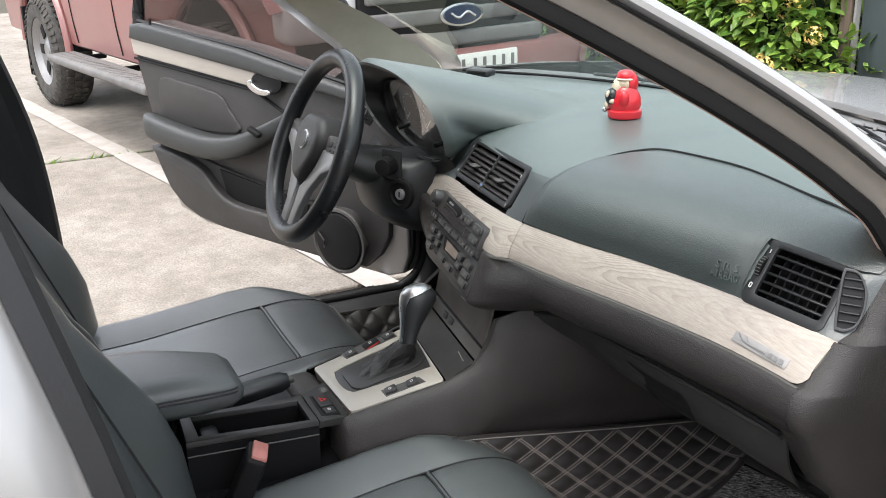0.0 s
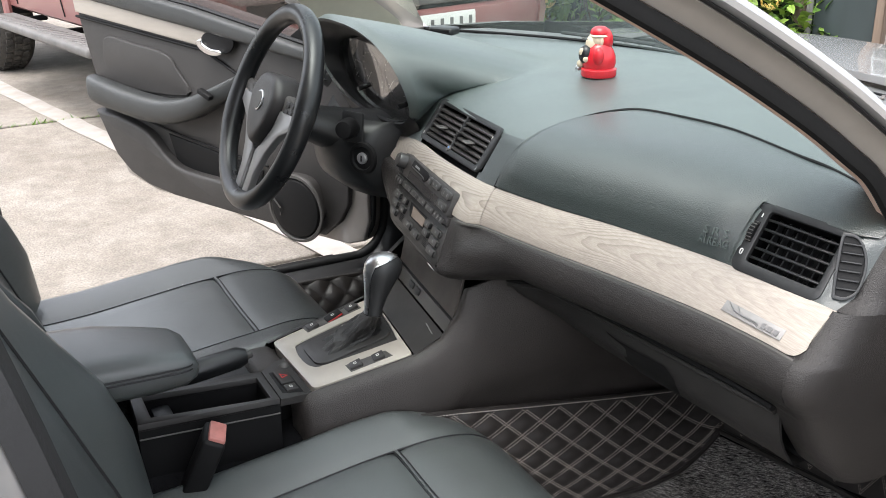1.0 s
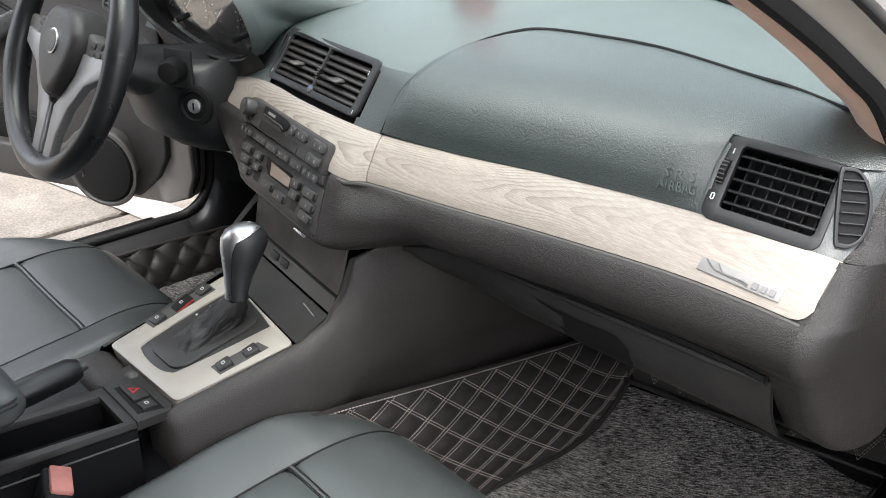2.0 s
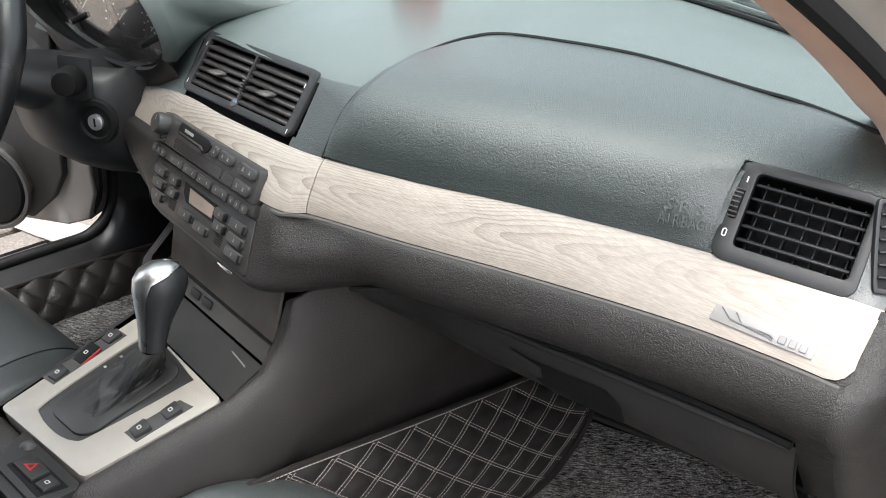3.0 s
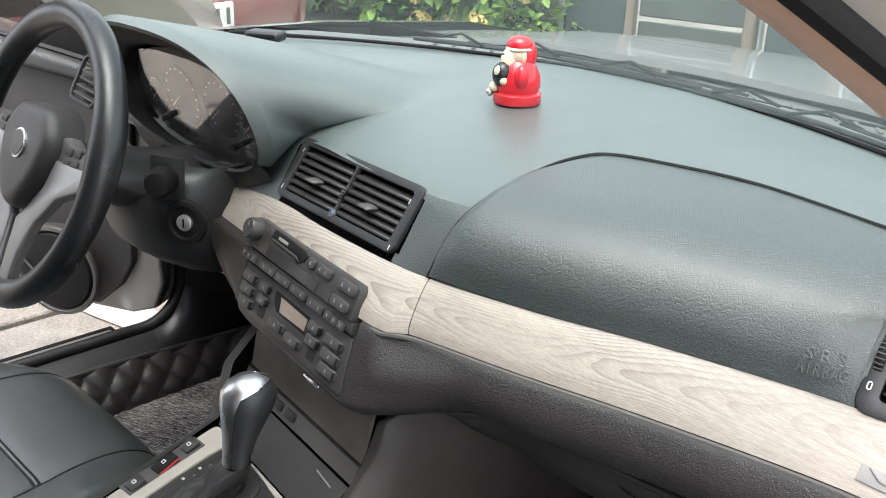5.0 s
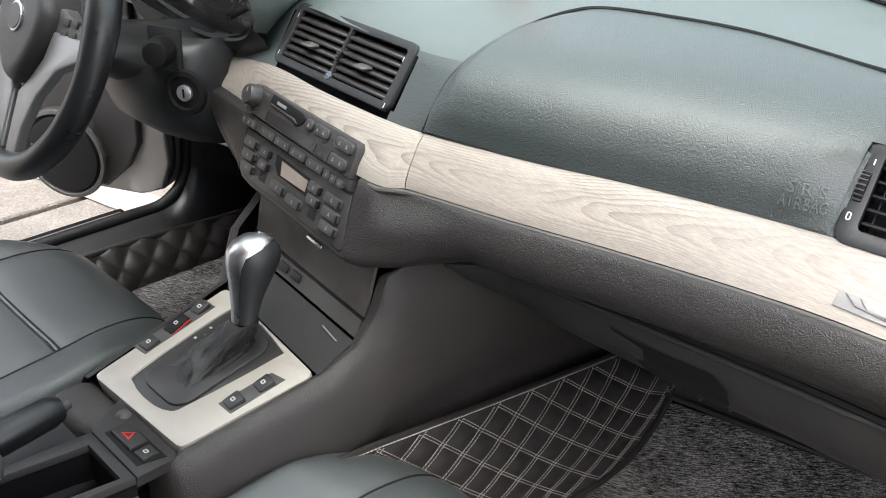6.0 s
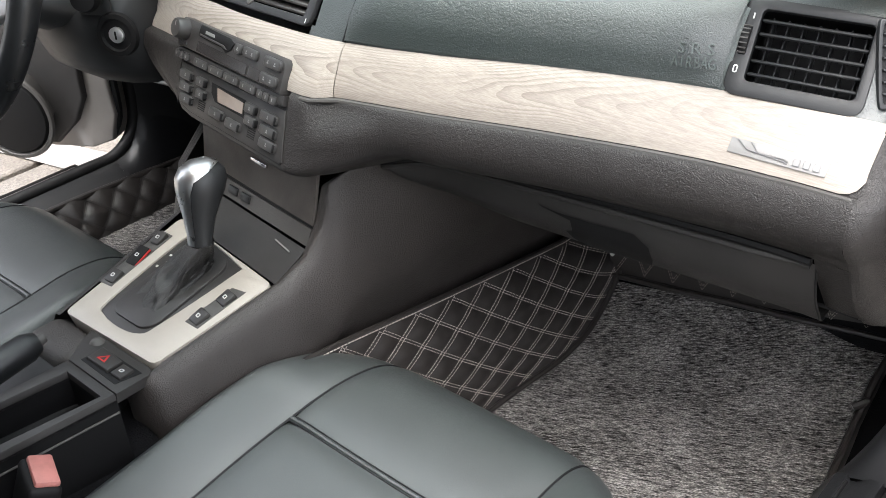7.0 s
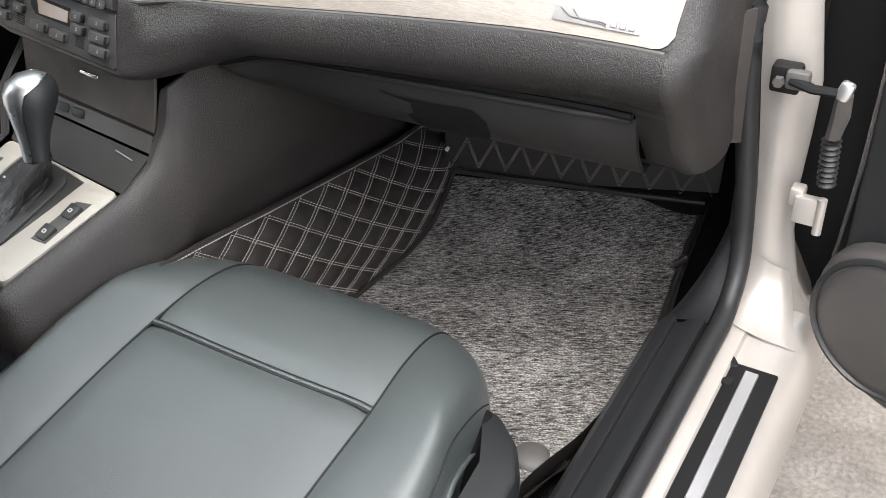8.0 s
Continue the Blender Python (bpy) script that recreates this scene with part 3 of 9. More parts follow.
def build_hedge():
    rng = random.Random(11)
    for k, (x0, x1) in enumerate(((-9.5, -7.4), (-7.4, -5.4), (-5.4, -3.45))):
        cx = (x0 + x1) / 2
        hedge = thing("flowering_shrub", "dense green flowering shrub with yellow blossom heads beside the gate", "shrub", (cx, hedge_line(cx), 0), "shrubs of the hedge")
        lumps = [(V((rng.uniform(x0, x1), 0, rng.uniform(0.10, 1.1))), rng.uniform(0.26, 0.38)) for _ in range(34)]
        for c, r in lumps:
            c.y = hedge_line(c.x) + rng.uniform(-0.12, 0.3)

        def at():
            c, r = rng.choice(lumps)
            o = V((rng.gauss(0, 1), rng.gauss(-0.5, 0.8), rng.gauss(0.15, 0.9))).normalized()
            return c + o * r * rng.uniform(0.72, 1.05), o
        b = bmesh.new()
        leaf_cloud(b, at, 6500, 0.105, rng)
        part("leaves", b, M_LEAF, hedge, "", False)
        # dark lumps inside stand in for the shade between the leaves
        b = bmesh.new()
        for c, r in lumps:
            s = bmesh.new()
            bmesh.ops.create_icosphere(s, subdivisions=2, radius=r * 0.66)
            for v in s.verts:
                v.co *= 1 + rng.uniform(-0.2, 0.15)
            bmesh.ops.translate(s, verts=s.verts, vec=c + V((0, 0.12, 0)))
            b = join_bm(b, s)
        part("shade_core", b, M_HEDGE_SHADE, hedge, "", False)
        b = bmesh.new()
        for _ in range(26):
            q = V((rng.uniform(x0, x1), 0, 0.05))
            q.y = hedge_line(q.x) + 0.1
            e = q + V((rng.uniform(-0.3, 0.3), rng.uniform(-0.35, 0.1), rng.uniform(0.6, 1.5)))
            mid = (q + e) / 2 + V((rng.uniform(-0.1, 0.1), 0, 0.1))
            b = tube_bm(smooth_line([q, mid, e], 4), [0.009, 0.008, 0.007, 0.007, 0.006, 0.006, 0.005, 0.004, 0.003], 5, bm=b)
        part("branches", b, M_TWIG, hedge)
        for _ in range(210):
            p, o = at()
            if o.y > -0.1 or rng.random() < 0.3:
                continue
            head = bmesh.new()
            c = p + o * 0.10
            rr = rng.uniform(0.030, 0.062)
            for _ in range(46):
                q = c + V((rng.gauss(0, 1), rng.gauss(0, 1), rng.gauss(0, 1))).normalized() * rr
                d = (q - c).normalized()
                s1 = d.orthogonal().normalized()
                s2 = d.cross(s1)
                a = rng.uniform(0, 3.14)
                for i in range(2):
                    e1 = (s1 * math.cos(a + i * 1.57) + s2 * math.sin(a + i * 1.57)) * rr * 0.30
                    e2 = d.cross(e1) * 0.4
                    head.faces.new([head.verts.new(x) for x in (q - e1, q - e2, q + e1 + d * 0.006, q + e2)])
            part("blossom", head, M_FLOWER, hedge, "", False)


def build_gate():
    """A boundary of dark panels between timber posts, on a low grey wall."""
    d = V((0.981, 0.196, 0))
    n = V((-0.196, 0.981, 0))
    m0 = lambda s, z=0.0: V((-3.34, hedge_line(-3.34), 0)) + d * s + V((0, 0, z))
    gate = thing("boundary_fence", "weathered timber and dark grey panel fence behind the car, timber paled for glass haze", "fence", m0(0))
    s = 0.0
    for k in range(9):
        mat = facing(m0(s), d, (0, 0, 1))
        part("post", box_bm((0, 1.05, 0), (0.075, 2.1, 0.10), 0.008, 1, mat), M_GATE_WOOD, gate)
        part("rail_strip", box_bm((0.062, 1.05, 0.01), (0.022, 2.1, 0.05), 0.004, 1, mat), M_WALL_GREY, gate)
        part("panel", box_bm((0.30, 1.02, -0.02), (0.42, 2.0, 0.04), 0.006, 1, mat), M_GATE_PANEL, gate)
        part("board", box_bm((0.545, 1.05, 0.0), (0.06, 2.1, 0.06), 0.006, 1, mat), M_GATE_WOOD, gate)
        for j in range(7):
            part("slat", box_bm((0.93, 0.16 + j * 0.29, 0.0), (0.66, 0.26, 0.03), 0.008, 1, mat), M_GATE_SLAT, gate)
        s += 1.30
    wall = thing("boundary_wall", "low weathered grey concrete wall behind the shrubs", "wall", (-7, hedge_line(-7), 0), "", "structure")
    mat = facing((-8.0, hedge_line(-8.0) + 0.55, 0), d, (0, 0, 1))
    part("masonry", box_bm((-1.0, 0.85, 0), (11.0, 1.7, 0.16), 0.02, 2, mat), M_WALL_GREY, wall)
    mat = facing((-5.8, hedge_line(-5.8) - 0.55, 0), d, (0, 0, 1))
    part("kerb", box_bm((-0.5, 0.03, 0), (6.2, 0.08, 0.14), 0.02, 2, mat), M_WALL_GREY, wall, "pale concrete planting kerb")


# ---- the dashboard's main lines: y and z against x ----
TOP_X = (-0.74, -0.50, -0.30, -0.105, 0.0, 0.11, 0.18, 0.30, 0.42, 0.568, 0.705, 0.74)
trim_top_y = table(TOP_X, (0.135, 0.12, 0.083, 0.033, 0.020, 0.014, 0.015, 0.034, 0.065, 0.100, 0.118, 0.122))
trim_top_z = table(TOP_X, (0.76, 0.762, 0.768, 0.803, 0.803, 0.802, 0.803, 0.805, 0.806, 0.803, 0.797, 0.795))
BOT_X = (-0.74, -0.50, -0.26, -0.10, 0.14, 0.185, 0.30, 0.42, 0.56, 0.65, 0.705, 0.74)
trim_bot_y = table(BOT_X, (0.09, 0.07, 0.038, 0.012, -0.028, -0.011, 0.008, 0.034, 0.060, 0.070, 0.071, 0.074))
trim_bot_z = table(BOT_X, (0.737, 0.737, 0.738, 0.742, 0.751, 0.751, 0.753, 0.754, 0.754, 0.752, 0.751, 0.751))


def cowl_y(x):
    return 0.575 - 0.47 * x * x


def face_profile(x):
    """Points up the front face and over the top to the windscreen, at one x: the pad is fuller than the vent faces."""
    y0, z0 = trim_top_y(x), trim_top_z(x)
    yc = cowl_y(x)
    edge = 0.045
    flat = [(0.0, 0.0), (0.018, 0.026), (0.034, 0.049), (0.047, 0.065), (0.075, 0.077), (0.13, 0.090), (0.21, 0.100)]
    full = [(0.0, 0.0), (0.006, 0.026), (0.020, 0.050), (0.042, 0.068), (0.078, 0.081), (0.13, 0.088), (0.21, 0.093)]
    w = min(max((x - 0.15) / 0.06, 0), 1) * min(max((0.60 - x) / 0.06, 0), 1)
    pts = []
    for (ya, za), (yb, zb) in zip(flat, full):
        pts.append((y0 + lerp(ya, yb, w), z0 + lerp(za, zb, w)))
    ztop = lerp(0.907, 0.894, min(max((abs(x) - 0.1) / 0.5, 0), 1))
    ym, zm = pts[-1]
    for k in (0.3, 0.65, 1.0):
        pts.append((lerp(ym, yc, k), lerp(zm, ztop, k) + 0.006 * math.sin(math.pi * k) - 0.006 * k * k))
    return pts


def end_turn(x):
    """How far the dash end falls back towards the door."""
    u = min(max((x - 0.708) / 0.029, 0.0), 1.0)
    return 0.045 * (1 - math.sqrt(1 - u * u))


def profile_point(x, v):
    """A place on the upper face: v is the profile's step, in parts."""
    p = [V((a, b)) for a, b in face_profile(x)]
    i = min(int(v), len(p) - 2)
    t = v - i
    a, b = p[i], p[i + 1]
    p0 = p[i - 1] if i > 0 else 2 * a - b
    p3 = p[i + 2] if i + 2 < len(p) else 2 * b - a
    q = 0.5 * (2 * a + (b - p0) * t + (2 * p0 - 5 * a + 4 * b - p3) * t * t + (3 * a - p0 - 3 * b + p3) * t ** 3)
    if x > 0.679:
        # the corner towards the door is round in plan
        u = min((x - 0.679) / 0.032, 0.90)
        turn = 0.034 * (1 - math.sqrt(1 - u * u)) * min(v / 0.2, 1.0) + end_turn(x)
        q.x += turn * min(max((7.5 - v) / 3.5, 0), 1)
    return V((x, q.x, q.y))


DASH = thing("dashboard", "black grained vinyl dashboard with pale oak trim strip", "dashboard", (0.0, 0.30, 0.60))


# the airbag joint: x against the step up the profile
SEAM = ((0.178, 0.0), (0.183, 1.0), (0.188, 2.0), (0.194, 3.0), (0.198, 4.0), (0.197, 5.2), (0.201, 5.8), (0.217, 6.12), (0.273, 6.2), (0.378, 6.06), (0.505, 5.52), (0.563, 5.30), (0.636, 4.95), (0.690, 4.60), (0.702, 4.2), (0.705, 3.4))


def build_dash_top():
    xs = sorted(set([round(-0.735 + 0.0175 * k, 4) for k in range(83)] + [-0.122, 0.128, 0.572, 0.676, 0.682, 0.688, 0.694, 0.701, 0.708, 0.178]))
    xs = [x for x in xs if x <= 0.708]
    steps = [k / 3 for k in range(0, 28)]
    rows = [[profile_point(x, v) for v in steps] for x in xs]

    def hole(i, j):
        x = (xs[i] + xs[i + 1]) / 2
        v = (steps[j] + steps[j + 1]) / 2
        if (x < -0.105 or 0.1225 < x < 0.13) and (v < 0.33 or v > 2.67):
            return False
        return (-0.122 < x < 0.128 and 0.0 < v < 3.0) or (0.572 < x < 0.676 and 0.0 < v < 3.0)
    # faces beside the outlets wear the pad's grain and dark colour, painting their shade
    corner = lambda i, j: (xs[i] > 0.669 and steps[j] < 4.2) or (0.12 < xs[i] < 0.20 and steps[j] < 2.9)
    part("dash_top", grid_bm(rows, skip=lambda i, j: hole(i, j) or corner(i, j)), M_VINYL_LIT, DASH, "black grained vinyl with a grey-green sheen painted in", angle=60)
    part("dash_shaded_face", grid_bm(rows, skip=lambda i, j: hole(i, j) or not corner(i, j)), M_VINYL_PAD, DASH, "grained dash beside the outlets, darkened for shade", angle=60)
    # airbag pad: a skin set 3 mm proud of the passenger side, with a cord-like joint round it
    seam = []
    for x, v in SEAM:
        seam.append(profile_point(x, v))
    line = smooth_line(seam, 10)
    part("pad_joint", tube_bm([p + V((0, -0.0006, 0.0006)) for p in line], 0.0021, 6), M_PLASTIC_DK, DASH)
    px = [0.1785, 0.183, 0.188, 0.194, 0.1968] + [0.1972 + (0.569 - 0.1972) * k / 40 for k in range(41)]

    def vmax(x):
        return float(np.interp(x, [s[0] for s in SEAM[5:14]], [s[1] for s in SEAM[5:14]])) if x > 0.197 else float(np.interp(x, [0.178, 0.183, 0.188, 0.194, 0.1975], [0.15, 1.0, 2.0, 3.0, 4.2]))
    rows = []
    for x in px:
        vm = vmax(x)
        row = []
        for k in range(41):
            f = k / 40
            p = profile_point(x, vm * f)
            lift = 0.0035 * min(1, (1 - f) * 18) * min(1, (x - 0.176) / 0.006 + 0.2)
            row.append(p + V((0, -lift * 0.6, lift)))
        rows.append(row)
    part("airbag_pad", grid_bm(rows), M_VINYL_PAD, DASH, "deeply grained airbag cover", angle=60)
    px = [0.563 + (0.704 - 0.563) * k / 10 for k in range(11)]
    rows = [[profile_point(x, lerp(3.02, vmax(x), k / 24)) + V((0, -0.0021, 0.0035)) * min(1, (1 - k / 24) * 12) for k in range(25)] for x in px]
    part("airbag_pad_end", grid_bm(rows), M_VINYL_PAD, DASH, angle=60)
    # lettering pressed into the pad
    a, b = profile_point(0.47, 0.95), profile_point(0.55, 0.95)
    up = profile_point(0.51, 1.4) - profile_point(0.51, 0.6)
    def pad_at(x, v):
        return profile_point(x, v) + V((0, -0.0021, 0.0035))
    # letters take the paler vinyl in place of light on their edges
    for txt, v, sz in (("SRS", 1.08, 0.0140), ("AIRBAG", 0.64, 0.0140)):
        for k, letter in enumerate(txt):
            x = 0.543 + (k - (len(txt) - 1) / 2) * (0.0062 if len(txt) > 3 else 0.0118)
            u, w = pad_at(x + 0.004, v) - pad_at(x - 0.004, v), pad_at(x, v + 0.2) - pad_at(x, v - 0.05)
            nrm = u.cross(w).normalized()
            part("raised_letter", text_bm(letter, sz, facing(pad_at(x, v) + nrm * 0.0016, u, w), 0.0016, 0.72 if len(txt) > 3 else 1.15), M_VINYL_LIT, DASH, "raised lettering reading %s" % txt if k == 0 else "")
    # end cap of the dash towards the door, and the dark joint line at the windscreen
    upper, rows = [], []
    for x, push in ((0.708, 0.0), (0.714, 0.001), (0.720, 0.003), (0.726, 0.006), (0.731, 0.012), (0.735, 0.022), (0.737, 0.035)):
        turn = end_turn(x)
        c = V((x, 0.35, 0.72))
        upper.append([profile_point(x, v).lerp(c, push * 1.4) for v in steps])
        low = [V((x, trim_top_y(0.70) - 0.004, trim_top_z(0.70) + 0.001))] + [V((x, p.y, p.z)) for p in knee_profile(0.705)] + [V((x, y, z)) for y, z in ((0.098, 0.64), (0.125, 0.60), (0.155, 0.576))]
        rows.append([(p + V((0, turn, 0))).lerp(c, push * 1.4) for p in low])
    for r in (upper, rows):
        r.append([V((0.7365, lerp(p.y, 0.40, 0.35), lerp(p.z, 0.74, 0.25))) for p in r[-1]])
        r.append([V((0.735, 0.42, 0.75)) for p in r[-1]])
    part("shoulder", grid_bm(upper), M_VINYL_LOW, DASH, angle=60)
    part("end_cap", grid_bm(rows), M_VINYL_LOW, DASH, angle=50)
    rows = [[V((0.700, 0.165 + 0.6 * max(0, 0.66 - z), z)), V((0.722, 0.178 + 0.5 * max(0, 0.66 - z), z)), V((0.745, 0.222 + 0.1 * max(0, 0.66 - z), z))] for z in (0.585, 0.62, 0.66, 0.70, 0.74)]
    part("end_panel", thicken(grid_bm(rows), 0.004), M_END_PANEL, DASH, "brownish grey dash end panel", angle=60)
    edge = [V((x, cowl_y(x) - 0.004, 0.905 - 0.012 * min(abs(x) / 0.6, 1.2))) for x in [-0.70 + 0.05 * k for k in range(29)]]
    part("screen_edge_seal", tube_bm(edge, 0.0030, 8), M_PLASTIC_DK, DASH)


def build_trim():
    """The oak strip: a centre piece round the radio and a long passenger piece, each with thickness and rounded edges."""
    def sheet(xs, name, end=False):
        rows = []
        for x in xs:
            a = V((x, trim_bot_y(x), trim_bot_z(x)))
            b = V((x, trim_top_y(x), trim_top_z(x)))
            if end:
                f = min(max((0.708 - x) / 0.016, 0), 1)
                a = a.lerp(b, 0.22 * (1 - math.sqrt(1 - (1 - f) ** 2)))
            nrm = V((1, 0, 0)).cross(b - a).normalized()
            row = []
            for k in range(9):
                f = k / 8
                row.append(a.lerp(b, f) + nrm * (0.004 * (1 - (2 * f - 1) ** 4) + 0.0005))
            rows.append(row)
        bm = thicken(grid_bm(rows), 0.004)
        part(name, bm, M_WOOD, DASH, "pale grey-cream oak trim with visible grain")
    sheet([-0.295 + 0.02 * k for k in range(24)] + [0.1803], "centre_trim")
    sheet([0.1812 + 0.0131 * k for k in range(40)] + [0.700, 0.705, 0.709], "passenger_trim", True)
    rows = []
    for x in (0.660, 0.675, 0.690, 0.700, 0.7085):
        a, b = V((x, trim_bot_y(x) - 0.002, trim_bot_z(x) - 0.004)), V((x, trim_top_y(x) + 0.002, trim_top_z(x)))
        rows.append([a, a.lerp(b, 0.5), b])
    part("trim_backing", grid_bm(rows), M_VINYL_LOW, DASH)
    # thin bright lip under the strip
    lip = [V((x, trim_bot_y(x) - 0.002, trim_bot_z(x) - 0.003)) for x in [0.145 + 0.014 * k for k in range(41)]]
    part("trim_lip", tube_bm(lip, 0.003, 8), M_PLASTIC_GREY, DASH)
    # maker's plaque as plain shapes
    c0, c1 = 0.598, 0.675
    a = V((c0, trim_bot_y(c0), trim_bot_z(c0))).lerp(V((c0, trim_top_y(c0), trim_top_z(c0))), 0.27)
    b = V((c1, trim_bot_y(c1), trim_bot_z(c1))).lerp(V((c1, trim_top_y(c1), trim_top_z(c1))), 0.235)
    up = V((0, trim_top_y(0.61) - trim_bot_y(0.61), trim_top_z(0.61) - trim_bot_z(0.61)))
    m = facing(a.lerp(b, 0.5), b - a, up)
    m = m @ pose(0, 0, 0.0045)
    plaque = part("plaque", prism_bm([(-0.042, -0.0065), (0.042, -0.0065), (0.042, 0.0065), (-0.042, 0.0065)], 0.0009, m, 0.0003), M_PLAQUE, DASH, "brushed metal plaque with raised stripes")
    for k in range(2):
        pts = [(-0.036 + k * 0.012, 0.006, 0.0018), (-0.026 + k * 0.010, -0.001 - k * 0.0005, 0.0018), (0.006, -0.0030 + k * 0.002, 0.0018), (0.010, -0.0045 + k * 0.002, 0.0018)]
        part("stripe", tube_bm([m @ V(p) for p in pts], 0.0007, 6), M_SILVER_PLASTIC, plaque)
    for k in range(3):
        part("stripe", box_bm((0.017 + k * 0.0085, -0.001, 0.002), (0.0058, 0.0066, 0.0012), 0.0004, 1, m), M_SILVER_PLASTIC, plaque)


def knee_profile(x):
    """The lower face, from the trim's lower edge down and under to the glove box; beside the radio it leans out over the tunnel."""
    y0, z0 = trim_bot_y(x), trim_bot_z(x)
    h = z0 - float(np.interp(x, [0.28, 0.42, 0.55, 0.70, 0.74], [0.676, 0.674, 0.673, 0.676, 0.676]))
    back = float(np.interp(x, [0.28, 0.42, 0.70], [0.050, 0.036, 0.010]))
    far = [(y0 + dy, z0 - h * f) for f, dy in ((0.0, 0.003), (0.03, -0.006), (0.10, -0.011), (0.28, -0.017), (0.48, -0.018), (0.68, -0.010), (0.84, 0.3 * back), (0.94, 0.65 * back), (1.0, back))]
    near = ((y0 + 0.003, z0), (y0 - 0.004, z0 - 0.003), (y0 - 0.010, z0 - 0.012), (-0.0485, 0.7140), (-0.0580, 0.6900), (-0.0645, 0.6760), (-0.0600, 0.6680), (-0.0350, 0.6630), (0.0100, 0.6600))
    t = min(max((x - 0.146) / 0.125, 0.0), 1.0)
    t = t * t * (3 - 2 * t)
    return [V((x - 0.019 * (1 - i / 8) * max(0.0, 1 - (x - 0.146) / 0.06), lerp(a[0], b[0], t), lerp(a[1], b[1], t))) for i, (a, b) in enumerate(zip(near, far))]


def build_knee():
    xs = [0.146 + (0.708 - 0.146) * (k / 52) ** 1.25 for k in range(53)]
    rows = [smooth_line(knee_profile(x), 3) for x in xs]
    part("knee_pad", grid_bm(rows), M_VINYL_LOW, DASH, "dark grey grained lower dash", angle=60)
    # glove box lid: its own shell below the pad, pointed towards the console, with a flat latch patch
    def lid_row(x):
        top = knee_profile(x)[-1] + V((0, 0.004, -0.007))
        f = (x - 0.203) / 0.4725
        g = min(1.0, max(0.0, (0.6755 - x) / 0.06))
        drop = float(np.interp(f, [0, 0.012, 0.035, 0.08, 0.16, 0.3, 0.5, 0.8, 1.0], [0.004, 0.018, 0.036, 0.052, 0.064, 0.072, 0.077, 0.080, 0.082]))
        return smooth_line([top, top + V((0, lerp(0.003, -0.007, g), -0.06 * drop)), top + V((0, lerp(0.010, -0.002, g), -0.5 * drop)), top + V((0, lerp(0.026, 0.018, g), -0.86 * drop)), top + V((0, 0.040, -drop)), top + V((0, 0.10, -drop * 0.98))], 3)

    def lid_point(x, s):
        row = lid_row(x)
        k = s * 12
        i = min(int(k), len(row) - 2)
        return row[i].lerp(row[i + 1], k - i)
    lid = part("glove_box_lid", grid_bm([lid_row(lerp(0.203, 0.6755, (k / 60) ** 1.3)) for k in range(61)]), M_LID, DASH, "dark grey glove box lid", angle=60)

    # rolled upper edge of the lid, from its pointed tip along the joint
    edge = [lid_row(x)[2] + V((0, -0.0015, -0.001)) for x in [0.2035, 0.206, 0.212, 0.222] + [lerp(0.235, 0.672, k / 24) for k in range(25)]]
    part("lid_edge", tube_bm(edge, [0.0018, 0.0030] + [0.0040] * (len(edge) - 2), 8), M_LID, lid)

    def patch(x0, x1, s0, s1, out, n=14):
        rows = []
        for k in range(n + 1):
            x = lerp(x0, x1, k / n)
            a, b = s0(k / n), s1(k / n)
            rows.append([lid_point(x, lerp(a, b, j / 6)) + V((0, -out, -out * 0.4)) for j in range(7)])
        return grid_bm(rows)
    # black patch laid on the lid paints the shade of the latch pocket
    part("latch_shade_patch", patch(0.3925, 0.5160, lambda f: float(np.interp(f, [0, 0.15, 0.5, 0.88, 1], [0.345, 0.375, 0.385, 0.375, 0.46])), lambda f: float(np.interp(f, [0, 0.22, 0.30, 0.88, 1], [0.35, 0.55, 0.84, 0.88, 0.60])), 0.0014, 24), M_PLASTIC_DK, lid, "flat dark patch for the latch pocket's shade")
    # lid-coloured wedge over it for the pocket's lit left wall
    part("latch_pocket_wall", patch(0.3950, 0.4300, lambda f: lerp(0.355, 0.405, f), lambda f: float(np.interp(f, [0, 0.7, 1], [0.365, 0.54, 0.50])), 0.0026), M_LID, lid)
    # dash side post right of the lid
    rows = []
    for x in (0.676, 0.685, 0.70, 0.708):
        p = knee_profile(x)[-1]
        rows.append([p, V((x, p.y + 0.018, 0.64)), V((x, p.y + 0.045, 0.60)), V((x, p.y + 0.075, 0.578)), V((x, p.y + 0.13, 0.574))])
    part("lid_post", grid_bm(rows), M_VINYL_LOW, DASH, angle=60)
    part("lid_shut_line", tube_bm([knee_profile(x)[-1] + V((0, -0.003, -0.0015)) for x in [0.203 + 0.0236 * k for k in range(21)]], 0.0040, 6), M_PLASTIC_DK, DASH)
    part("lid_gap", tube_bm([p + V((0.0008, 0.001, 0)) for p in lid_row(0.6755)[:13]], 0.0014, 6), M_PLASTIC_DK, DASH)
    # undertray and footwell backing
    rows = [[V((x, 0.13, 0.60)), V((x, 0.25, 0.585)), V((x, 0.62, 0.60))] for x in (0.12, 0.40, 0.71)]
    part("undertray", thicken(grid_bm(rows), 0.004), M_PLASTIC_DK, DASH)


